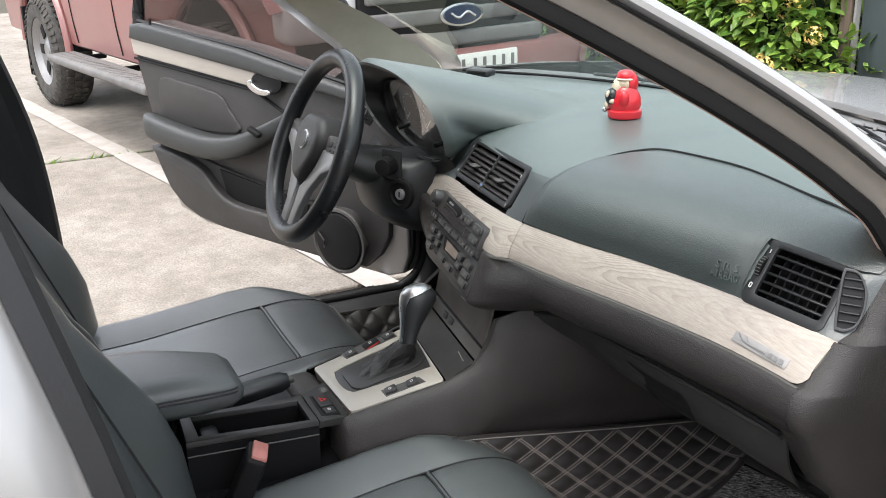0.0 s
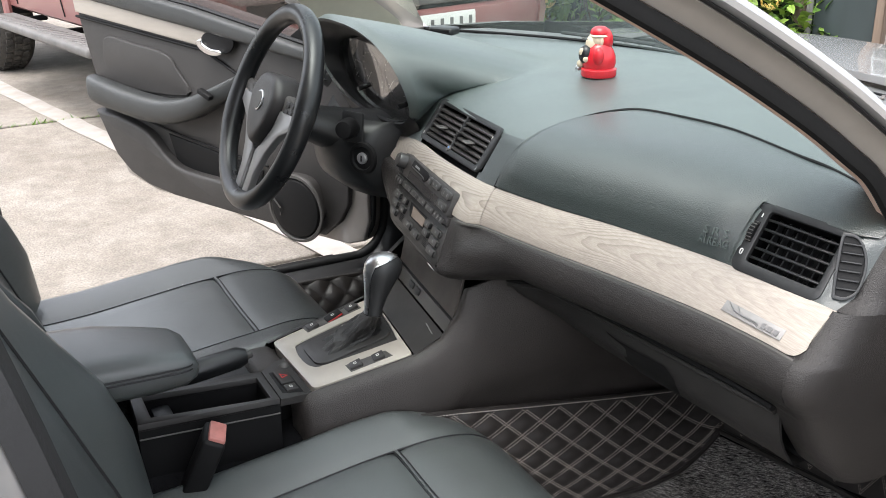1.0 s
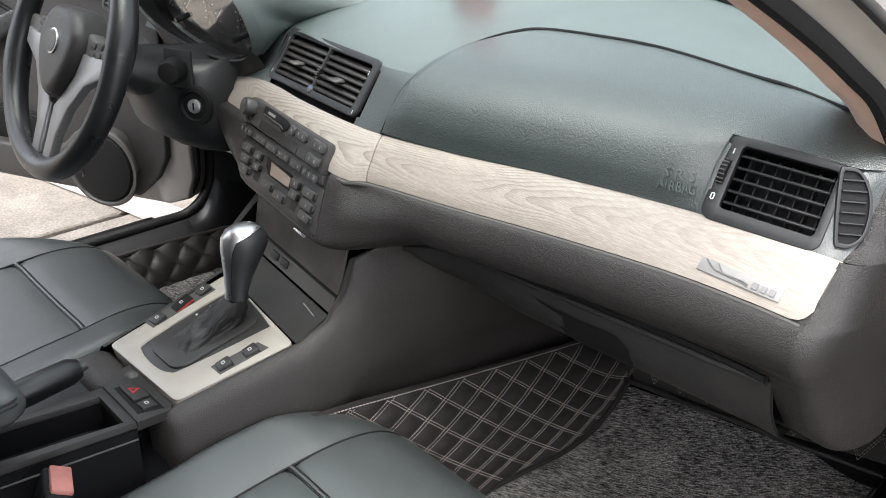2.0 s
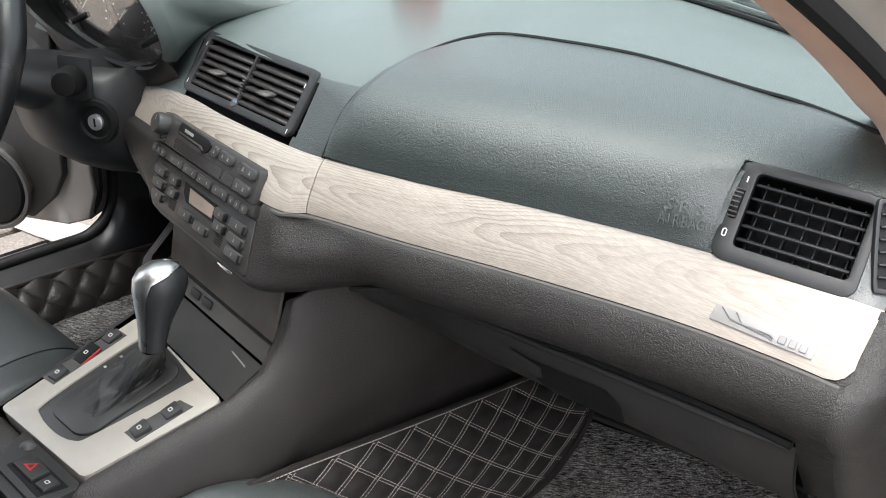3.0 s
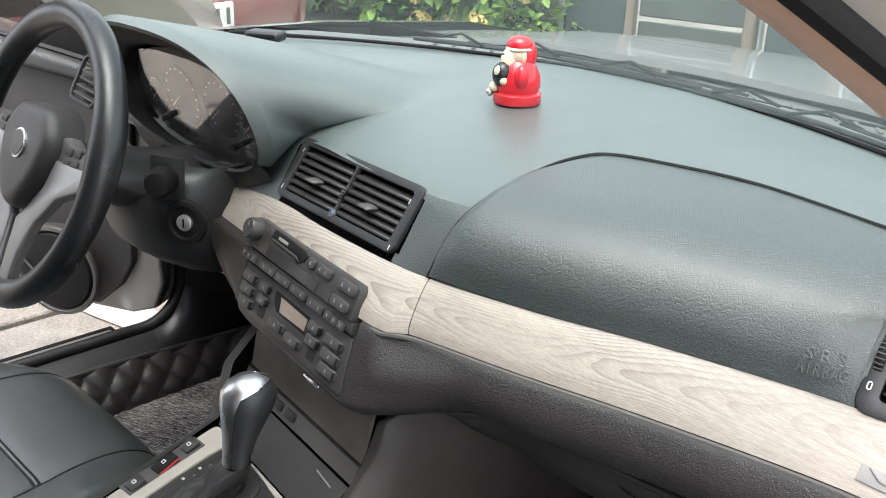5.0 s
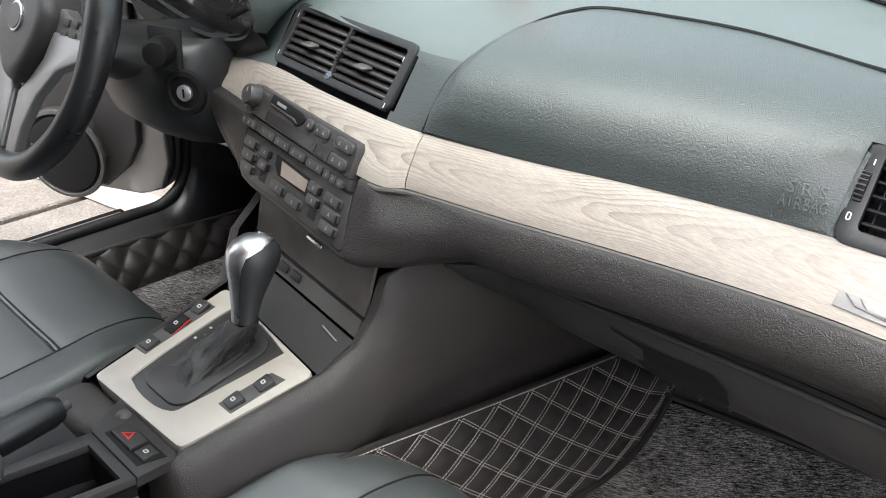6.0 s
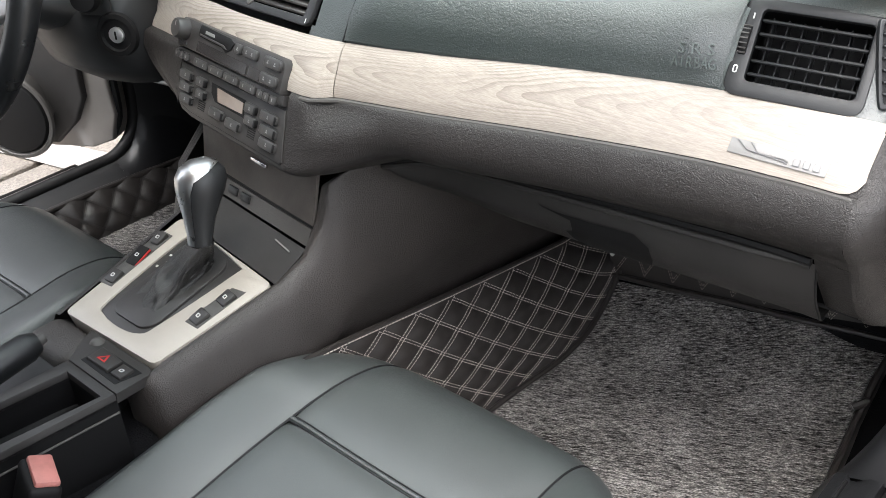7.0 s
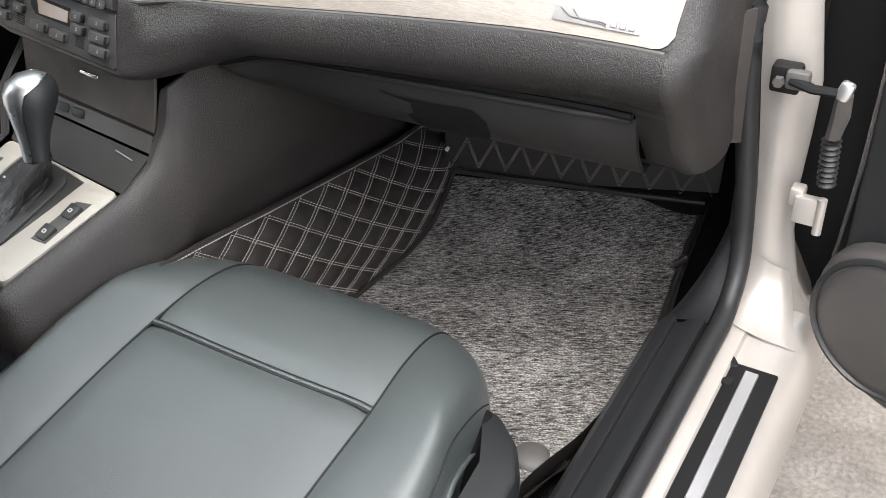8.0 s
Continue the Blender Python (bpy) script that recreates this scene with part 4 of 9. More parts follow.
def vent(name, m, w, h, cells, rows_n, label, tabs=False, vanes=0, tilt=28, wide=0.012, shift=0.0, tall=0.0, slat=(0.003, 0.013), slat_mat=None):
    """An air outlet: deep box, rounded frame, each slat, thumb wheels. m: face frame at its middle."""
    b = box_bm((0, 0, -0.026), (w - 0.004, h - 0.004, 0.05), 0.003, 1, m)
    bmesh.ops.delete(b, geom=[f for f in b.faces if (m.inverted().to_3x3() @ f.normal).z > 0.7], context="FACES")
    v = part(name, b, M_PLASTIC_DK, DASH, label)
    outer = round_rect(w + wide, h + 0.007 + tall, 0.011, 6, shift, -tall / 2)
    holes = []
    cw = (w - 0.014) / cells - 0.004
    xs = []
    for k in range(cells):
        cx = (k - (cells - 1) / 2) * (w - 0.014) / cells
        xs.append(cx)
        holes.append(round_rect(cw, h - 0.012, 0.004, 3, cx)[::-1])
    part("vent_frame", prism_bm(outer, 0.006, m @ pose(0, 0, -0.004), 0.0014, 2, holes=holes), M_PLASTIC, v)
    for cx in xs:
        for r in range(rows_n):
            y = (r - (rows_n - 1) / 2) * (h - 0.016) / rows_n
            sl = m @ pose(cx, y, -0.007, tilt, 0, 0)
            part("slat", box_bm((0, 0, 0), (cw - 0.001, slat[0], slat[1]), 0.0012, 1, sl), slat_mat or M_PLASTIC, v)
        for q in range(vanes):
            x = cx + (q - (vanes - 1) / 2) * cw / vanes
            part("vane", box_bm((x, 0, -0.022), (0.002, h - 0.016, 0.012), 0.0006, 1, m), M_PLASTIC, v)
        if tabs:
            part("slat_tab", box_bm((0, 0, 0.004), (0.020, 0.004, 0.016), 0.0016, 1, m @ pose(cx, -0.004, 0.002, tilt, 0, 0)), M_PLASTIC_GREY, v)
    return v


def thumb_wheel(m, r=0.014, width=0.006, parent=None):
    b = bmesh.new()
    n = 30
    b = spin_bm([(0, -width / 2), (r * 0.96, -width / 2), (r, -width / 2 + 0.001), (r, width / 2 - 0.001), (r * 0.96, width / 2), (0, width / 2)], m @ pose(0, 0, 0, 0, 90, 0), n, b)
    w = part("thumb_wheel", b, M_PLASTIC_DK, parent)
    for k in range(11):
        a = radians(-70 + 14 * k)
        p = m @ pose(0, r * math.sin(a), r * math.cos(a), -math.degrees(a), 0, 0)
        part("rib", box_bm((0, 0, 0.0002), (width, 0.0011, 0.0016), 0, 1, p), M_PLASTIC_GREY, w)


def build_vents():
    tl, tr = profile_point(-0.122, 3.0), profile_point(0.128, 3.0)
    bl, br = profile_point(-0.122, 0.15), profile_point(0.128, 0.15)
    c = (tl + tr + bl + br) / 4
    m = facing(c, (tr - tl) + (br - bl), (tl - bl) + (tr - br))
    h = ((tl - bl).length + (tr - br).length) / 2
    v = vent("centre_vent", m @ pose(0, 0.0035, 0.0024), 0.232, h - 0.004, 2, 6, "twin black centre air outlet with slats", tabs=True, wide=0.008, slat=(0.0042, 0.017), slat_mat=M_STACK)
    thumb_wheel(m @ pose(0, -0.002, -0.008), 0.014, 0.006, v)
    thumb_wheel(m @ pose(0.1135, -0.010, -0.0115), 0.014, 0.004, v)
    thumb_wheel(m @ pose(-0.1135, 0.004, -0.0115), 0.014, 0.004, v)
    part("roundel", spin_bm([(0, 0.0), (0.0055, 0.0), (0.0055, 0.002), (0.0045, 0.003), (0, 0.003)], m @ pose(0, -0.026, 0.003), 20), M_PLASTIC_GREY, v, "small enamel roundel")
    part("roundel_inset", prism_bm([(0, 0), (0.0035, 0), (0.0025, 0.0025), (0, 0.0035), (0, 0), (-0.0035, 0), (-0.0025, -0.0025), (0, -0.0035)][:4], 0.0006, m @ pose(0, -0.026, 0.006)), M_BLUE, v)
    for sx, sy in ((-0.110, 0.026), (-0.113, -0.024), (0.107, 0.022), (0.113, -0.030)):
        part("mark", box_bm((sx, sy, 0.0042), (0.0012, 0.0055, 0.0006), 0, 1, m), M_WHITE, v)
    # surround of the centre outlet merging into the dash
    tl, tr = profile_point(0.572, 3.0), profile_point(0.692, 3.0)
    bl, br = profile_point(0.572, 0.12), profile_point(0.692, 0.12)
    c = (tl + tr + bl + br) / 4
    m = facing(c, (tr - tl) + (br - bl), (tl - bl) + (tr - br))
    h = ((tl - bl).length + (tr - br).length) / 2
    v = vent("passenger_vent", m @ pose(-0.003, 0.001, 0.0012), 0.1095, h - 0.002, 1, 5, "black passenger air outlet with five slats", vanes=7, tilt=12, wide=0.0070, shift=-0.0037, tall=0.004)
    thumb_wheel(m @ pose(-0.0570, 0.004, -0.0075), 0.017, 0.007, v)
    part("mark", box_bm((-0.0550, 0.025, 0.0042), (0.0012, 0.005, 0.0010), 0, 1, m), M_WHITE, v)
    part("mark", prism_bm(round_rect(0.004, 0.007, 0.0018), 0.001, m @ pose(-0.0580, -0.022, 0.0036), holes=[round_rect(0.002, 0.005, 0.0009)[::-1]]), M_WHITE, v)
    # side window outlet, wrapped round the dash corner
    m2 = facing(profile_point(0.6955, 1.5), profile_point(0.7065, 1.5) - profile_point(0.684, 1.5), profile_point(0.6955, 2.5) - profile_point(0.6955, 0.6))
    m2 = m2 @ pose(0.0, 0.0, 0.0022)

    def d_shape(a, b):
        return [(p.x, p.y) for p in smooth_line([(-a, -0.80 * b, 0), (-a, 0.80 * b, 0), (-0.6 * a, 0.98 * b, 0), (0.2 * a, 0.90 * b, 0), (0.85 * a, 0.45 * b, 0), (a, -0.1 * b, 0), (0.7 * a, -0.70 * b, 0), (0.0, -0.98 * b, 0), (-0.7 * a, -b, 0)], 4, True)]
    s = part("side_outlet", prism_bm(d_shape(0.0150, h * 0.47), 0.006, m2 @ pose(0, 0, -0.004), 0.0014, holes=[d_shape(0.0120, h * 0.42)[::-1]]), M_PLASTIC, DASH, "small black side window outlet")
    part("outlet_back", prism_bm(d_shape(0.0135, h * 0.44), 0.001, m2 @ pose(0, 0, -0.0024)), M_PLASTIC_DK, s)
    for k in range(6):
        part("slat", box_bm((-0.001, (k - 2.5) * h * 0.125, 0.0), (0.0215, 0.0022, 0.004), 0.0006, 1, m2), M_PLASTIC, s)


def button(m, x, y, w, h, parent, marks=1, d=0.0042):
    """A rounded key that leans out at its foot, with small printed marks."""
    b = prism_bm(round_rect(w, h, min(w, h) * 0.30, 3), d, m @ pose(x, y, 0.0), 0.0018, 3)
    k = part("button", b, M_KEY, parent)
    for q in range(marks):
        mx = x + (q - (marks - 1) / 2) * w * 0.42
        b = box_bm((mx, y - h * 0.10, d), (0.0034, h * 0.10, 0.0004), 0, 1, m)
        b = box_bm((mx, y + h * 0.08, d), (0.0018, h * 0.16, 0.0004), 0, 1, m, b)
        part("symbol", b, M_PRINT, k)
    return k


def build_stack():
    """Radio, key ledge and climate panel in one leaning face, turned a little to the driver."""
    m = facing((0.1198, -0.0099, 0.7773), (0.99022, -0.13863, -0.01584), (0.0742, 0.4270, 0.9012))
    # local x runs from -0.245 to 0.035, local y down from 0 to -0.118
    body = [(-0.247, -0.044), (0.004, -0.038), (0.009, -0.042), (0.033, -0.113), (0.030, -0.1175), (0.020, -0.119), (-0.196, -0.119), (-0.222, -0.1155), (-0.234, -0.108), (-0.2395, -0.098)]
    part("console_face", prism_bm(body, 0.040, m @ pose(0, 0, -0.040), 0.0035, 3), M_STACK, DASH, "charcoal centre console face")
    # cheek beside the steering column, tapering to the foot of the panel
    rows = []
    for k in range(11):
        f = k / 10
        a = m @ V((-0.2465 + 0.012 * f * f, lerp(-0.0445, -0.113, f), -0.0015))
        e = V((lerp(-0.262, -0.150, f ** 1.6), lerp(0.034, 0.002, f), lerp(0.738, 0.672, f)))
        rows.append(smooth_line([a, a.lerp(e, 0.35) + V((-0.003, -0.005 * (1 - f), 0.0)), a.lerp(e, 0.75) + V((-0.003, -0.006 * (1 - f), 0.0)), e, e + V((-0.004, 0.08, -0.004))], 3))
    rows.insert(0, [p + V((0, 0.004, 0.003)) for p in rows[0]])
    rows.insert(0, [p + V((0, 0.022, 0.004)) for p in rows[0]])
    part("driver_cheek", grid_bm(rows), M_VINYL_LOW, DASH, angle=60)
    # radio with rounded upper corners, standing on the oak
    top = [(-0.2425, -0.037), (0.0015, -0.037), (0.0010, -0.008), (-0.0010, -0.003), (-0.0060, 0.0010), (-0.2340, -0.0015), (-0.2400, -0.0045), (-0.2425, -0.010)]
    radio = part("radio", prism_bm(top, 0.022, m @ pose(0, 0, -0.010), 0.0018, 2), M_STACK, DASH, "black cassette radio with knob and keys")
    mr = m @ pose(0, 0, 0.012)
    knob = part("volume_knob", spin_bm([(0, 0), (0.0135, 0), (0.0125, 0.013), (0.0110, 0.0150), (0, 0.0155)], mr @ pose(-0.2260, -0.0155, 0), 28), M_KEY, radio)
    part("knob_mark", box_bm((-0.2260, -0.0100, 0.0156), (0.0012, 0.006, 0.0004), 0, 1, mr), M_PRINT, knob)
    for k in range(2):
        part("key", prism_bm(round_rect(0.0090, 0.0036, 0.0010, 2, -0.2330 + 0.0125 * k, -0.0330), 0.0012, mr, 0.0004), M_KEY, radio)
    slot = [(-0.1900, -0.0040), (-0.1880, -0.0020), (-0.1180, -0.0030), (-0.1080, -0.0065), (-0.1120, -0.0150), (-0.1230, -0.0210), (-0.1330, -0.0175), (-0.1880, -0.0165), (-0.1915, -0.0140)]
    door = part("cassette_door", prism_bm(slot, 0.0012, mr, 0.0005), M_PLASTIC_DK, radio, "dark cassette slot cover")
    part("cassette_lip", prism_bm([(-0.187, -0.0128), (-0.129, -0.0135), (-0.121, -0.0170), (-0.127, -0.0172), (-0.134, -0.0158), (-0.187, -0.0150)], 0.0014, mr @ pose(0, 0, 0.0011), 0.0005), M_KEY, door)
    part("maker_bar", box_bm((-0.1640, -0.0085, 0.0014), (0.0220, 0.0036, 0.0005), 0, 1, mr), M_PRINT, door)
    part("display", prism_bm(round_rect(0.1180, 0.0125, 0.0010, 2, -0.1320, -0.0285), 0.0006, mr), M_DISPLAY, radio, "dark radio display window")
    part("display", prism_bm(round_rect(0.0240, 0.0125, 0.0010, 2, -0.0560, -0.0285), 0.0006, mr), M_DISPLAY, radio)
    for x, y, w, h, n in ((-0.0945, -0.0100, 0.0140, 0.0115, 1), (-0.0680, -0.0090, 0.0300, 0.0115, 2), (-0.0200, -0.0085, 0.0340, 0.0125, 2), (-0.0220, -0.0275, 0.0340, 0.0125, 2)):
        button(mr, x, y, w, h, radio, n)
    # ledge of preset keys, a small step down to the panel
    ledge = part("preset_ledge", prism_bm([(-0.2455, -0.0395), (0.0045, -0.0375), (0.0060, -0.0490), (-0.2450, -0.0540)], 0.018, m @ pose(0, 0, -0.010), 0.0018), M_STACK, DASH, "row of dark preset keys")
    ml = m @ pose(0, 0, 0.008)

    def ledge_key(x, w, marks):
        y = -0.0478 + 0.013 * (x + 0.12) * 0.35
        k = part("key", prism_bm(round_rect(w, 0.0092, 0.0018, 3), 0.0030, ml @ pose(x, y, 0, 0, 0, 1.0), 0.0010), M_KEY, ledge)
        for q in range(marks):
            part("symbol", box_bm((x + (q - (marks - 1) / 2) * w * 0.52, y + 0.0002, 0.0031), (0.0014, 0.0036, 0.0003), 0, 1, ml), M_PRINT, k)
    for x, w, marks in ((-0.2395, 0.0105, 1), (-0.2275, 0.0105, 1), (-0.2155, 0.0105, 1), (-0.1790, 0.0330, 2), (-0.1420, 0.0330, 2), (-0.1050, 0.0330, 2), (-0.0660, 0.0330, 2), (-0.0385, 0.0125, 1), (-0.0250, 0.0125, 1), (-0.0115, 0.0125, 1)):
        ledge_key(x, w, marks)
    # climate panel, set into the face behind a fine joint
    pan = [(-0.2375, -0.0575), (0.0060, -0.0530), (0.0200, -0.1090), (0.0165, -0.1120), (-0.1980, -0.1120), (-0.2200, -0.1085), (-0.2315, -0.1000)]
    part("panel_joint", prism_bm([(x * 1.006 - 0.0003, y * 1.008) for x, y in pan], 0.0006, m), M_PLASTIC_DK, DASH)
    cl = part("climate_panel", prism_bm(pan, 0.0022, m, 0.0008), M_STACK, DASH, "black climate control panel with oval keys")
    mc = m @ pose(0, 0, 0.0022)
    part("display_frame", prism_bm([(-0.1560, -0.0640), (-0.0760, -0.0640), (-0.0730, -0.0845), (-0.1400, -0.0845), (-0.1520, -0.0760)], 0.0008, mc), M_PLASTIC_DK, cl)
    part("display_window", prism_bm([(-0.1400, -0.0665), (-0.0770, -0.0680), (-0.0760, -0.0810), (-0.1330, -0.0825)], 0.0014, mc), M_LCD, cl, "unlit brown display window")
    for x, y, w, h in ((-0.2165, -0.0705, 0.0310, 0.0118), (-0.2125, -0.0850, 0.0310, 0.0118), (-0.2065, -0.0990, 0.0310, 0.0118), (-0.1780, -0.0700, 0.0225, 0.0112), (-0.1735, -0.0845, 0.0225, 0.0112),
                       (-0.1290, -0.0965, 0.0330, 0.0118), (-0.0890, -0.0985, 0.0330, 0.0118), (-0.0590, -0.0700, 0.0250, 0.0115), (-0.0540, -0.0835, 0.0250, 0.0115),
                       (-0.0190, -0.0690, 0.0340, 0.0122), (-0.0150, -0.0840, 0.0340, 0.0122), (-0.0110, -0.0985, 0.0340, 0.0122)):
        b = button(mc, x, y, w, h, cl, 1)
        part("key_end", prism_bm(round_rect(0.0042, h * 0.80, 0.0018, 3, x + w * 0.43, y), 0.0046, mc, 0.0010), M_PLASTIC_DK, b)
    for gx, gy in ((-0.1700, -0.0975), (-0.0500, -0.0970)):
        for k in range(5):
            part("grille_bar", box_bm((gx, gy + 0.0050 - 0.0025 * k, 0.0001), (0.0165, 0.0012, 0.0006), 0, 1, mc), M_PLASTIC_DK, cl)


def build_cluster():
    """Instrument hood: an arch drawn back into the dash top, with a recessed dial panel behind clear glass."""
    def ring(cx, w, zc, h, y, lean=0.0, low=None, n=40):
        out = []
        for k in range(n):
            a = 2 * math.pi * k / n
            c, s = math.cos(a), math.sin(a)
            z = zc + h * math.copysign(abs(s) ** 0.85, s)
            if low is not None and z < low:
                z = low
            out.append(V((cx + w * math.copysign(abs(c) ** 0.75, c), y - lean * (z - 0.83), z)))
        return out
    inner = [ring(-0.350, 0.170, 0.868, 0.074, 0.074, 0.22), ring(-0.348, 0.173, 0.870, 0.077, 0.064, 0.26), ring(-0.340, 0.183, 0.878, 0.082, 0.055, 0.25), ring(-0.331, 0.197, 0.889, 0.087, 0.042, 0.40)]
    part("hood_lining", grid_bm(inner, wrap_v=True), M_PLASTIC, DASH, "black lining of the instrument hood", angle=60)
    # hood skin: from the lip back over the crown, running out flush on the dash top
    def dash_at(x, y):
        pts = [profile_point(x, k / 4) for k in range(37)]
        return V((x, y, float(np.interp(y, [p.y for p in pts], [p.z for p in pts]))))
    lip = ring(-0.331, 0.197, 0.889, 0.087, 0.042, 0.40, n=56)
    rows = []
    for k in range(-5, 34):
        p = lip[k % 56]
        a = 2 * math.pi * k / len(lip)
        c, sn = math.cos(a), math.sin(a)
        rad = V((c, 0, sn))
        g = min(max(sn, 0.0), 1.0)
        xe = p.x + c * (0.014 + 0.19 * g)
        xe = max(min(xe, -0.128 + 0.15 * max(0.0, g - 0.1)), -0.70)
        ye = lerp(0.095, 0.460, g ** 2.2)
        ye = max(ye, profile_point(xe, lerp(1.0, 3.9, min(g * 5, 1.0))).y)
        e = dash_at(xe, ye)
        start = p + V((0, 0.012, 0)) + rad * 0.013
        # nearly straight from the lip's shoulder, easing out on the dash and never under it
        ease = min(max((g - 0.08) / 0.30, 0.0), 1.0)
        ease = ease * ease * (3 - 2 * ease)
        mid = []
        for t in [j / 18 for j in range(19)]:
            q = start.lerp(e, t)
            soft = 0.0004 + 0.030 * (1 - t) * t
            under = dash_at(q.x, q.y).z
            sink = q.z + (e.z - start.z) * 0.35 * t + 0.008 * g * math.sin(math.pi * t)
            rise = (sink - under) / soft
            over = sink - under if rise > 20 else soft * math.log1p(math.exp(max(rise, -20.0)))
            q.z = lerp(q.z, under + over, ease)
            mid.append(q)
        ctrl = [p, p + V((0, -0.004, 0)) + rad * 0.006, e + V((xe - p.x, ye - p.y, 0)).normalized() * 0.012 - V((0, 0, 0.0016))]
        rows.append([ctrl[0], ctrl[1]] + mid + [ctrl[2]])
    part("instrument_hood", grid_bm(rows), M_VINYL_LIT, DASH, "smooth black hood over the instruments", angle=70)
    low = [lip[k % 56] for k in range(32, 53)]
    part("hood_lower_lip", grid_bm([[p, p + V((0, -0.005, -0.003)), p + V((0, -0.002, -0.009)), p + V((0, 0.012, -0.022)), p + V((0, 0.030, -0.060))] for p in low]), M_PLASTIC, DASH, "black lower lip of the instrument hood", angle=70)
    cx = -0.350
    m = facing((cx, 0.094, 0.797), (1, 0, 0), (0, -0.22, 1))
    shape = [(0.168 * math.copysign(abs(math.cos(a)) ** 0.75, math.cos(a)), 0.071 + 0.074 * math.copysign(abs(math.sin(a)) ** 0.85, math.sin(a))) for a in [2 * math.pi * k / 40 for k in range(40)]]
    dials = part("dial_panel", prism_bm(shape, 0.003, m), M_CLUSTER_FACE, DASH, "dark instrument panel with round dials")
    md = m @ pose(0, 0, 0.003)
    for x, y, r in ((-0.046, 0.076, 0.046), (0.056, 0.076, 0.044), (-0.118, 0.066, 0.026), (0.124, 0.066, 0.026)):
        ringb = prism_bm(circle(r, 36, x, y), 0.002, md, holes=[circle(r - 0.002, 36, x, y)[::-1]])
        part("dial_ring", ringb, M_PLASTIC_GREY, dials)
        for k in range(13):
            a = radians(225 - 22.5 * k)
            part("dial_mark", box_bm((x + math.cos(a) * r * 0.84, y + math.sin(a) * r * 0.84, 0.0004), (0.0030, 0.0022, 0.0006), 0, 1, md), M_WHITE, dials)
        part("needle", tube_bm([md @ V((x, y, 0.004)), md @ V((x - r * 0.6, y - r * 0.42, 0.004))], 0.0009, 6), M_WHITE, dials)
    part("lamp_band", prism_bm(round_rect(0.250, 0.026, 0.006, 3, 0.002, 0.022), 0.0008, md), M_STACK, dials, "dull grey warning lamp band")
    for x, w in ((-0.085, 0.050), (-0.022, 0.056), (0.046, 0.060), (0.104, 0.034)):
        part("lamp_frame", prism_bm(round_rect(w, 0.020, 0.002, 2, x, 0.022), 0.0020, md, holes=[round_rect(w - 0.005, 0.015, 0.0015, 2, x, 0.022)[::-1]]), M_PLASTIC_GREY, dials)
    part("lamp_symbol", prism_bm(round_rect(0.018, 0.010, 0.001, 2, 0.104, 0.022), 0.0012, md), M_PRINT, dials)
    part("odometer_window", prism_bm(round_rect(0.018, 0.024, 0.002, 2, 0.005, 0.052), 0.0012, md), M_PLASTIC_DK, dials)
    for x in (-0.070, 0.116):
        part("reset_stalk", tube_bm([md @ V((x, 0.046, 0)), md @ V((x, 0.046, 0.030))], 0.0046, 12), M_BLACK_RESIN, dials)
    g = prism_bm([(a * 1.02, b) for a, b in shape], 0.0012, facing((cx, 0.076, 0.797), (1, 0, 0), (0, -0.25, 1)))
    glass = part("instrument_glass", g, M_GLASS_CLEAR, DASH, "clear reflecting instrument glass")
    glass.visible_shadow = False


build_ground()
build_hedge()
build_gate()
build_dash_top()
build_trim()
build_knee()
build_vents()
build_stack()
build_cluster()


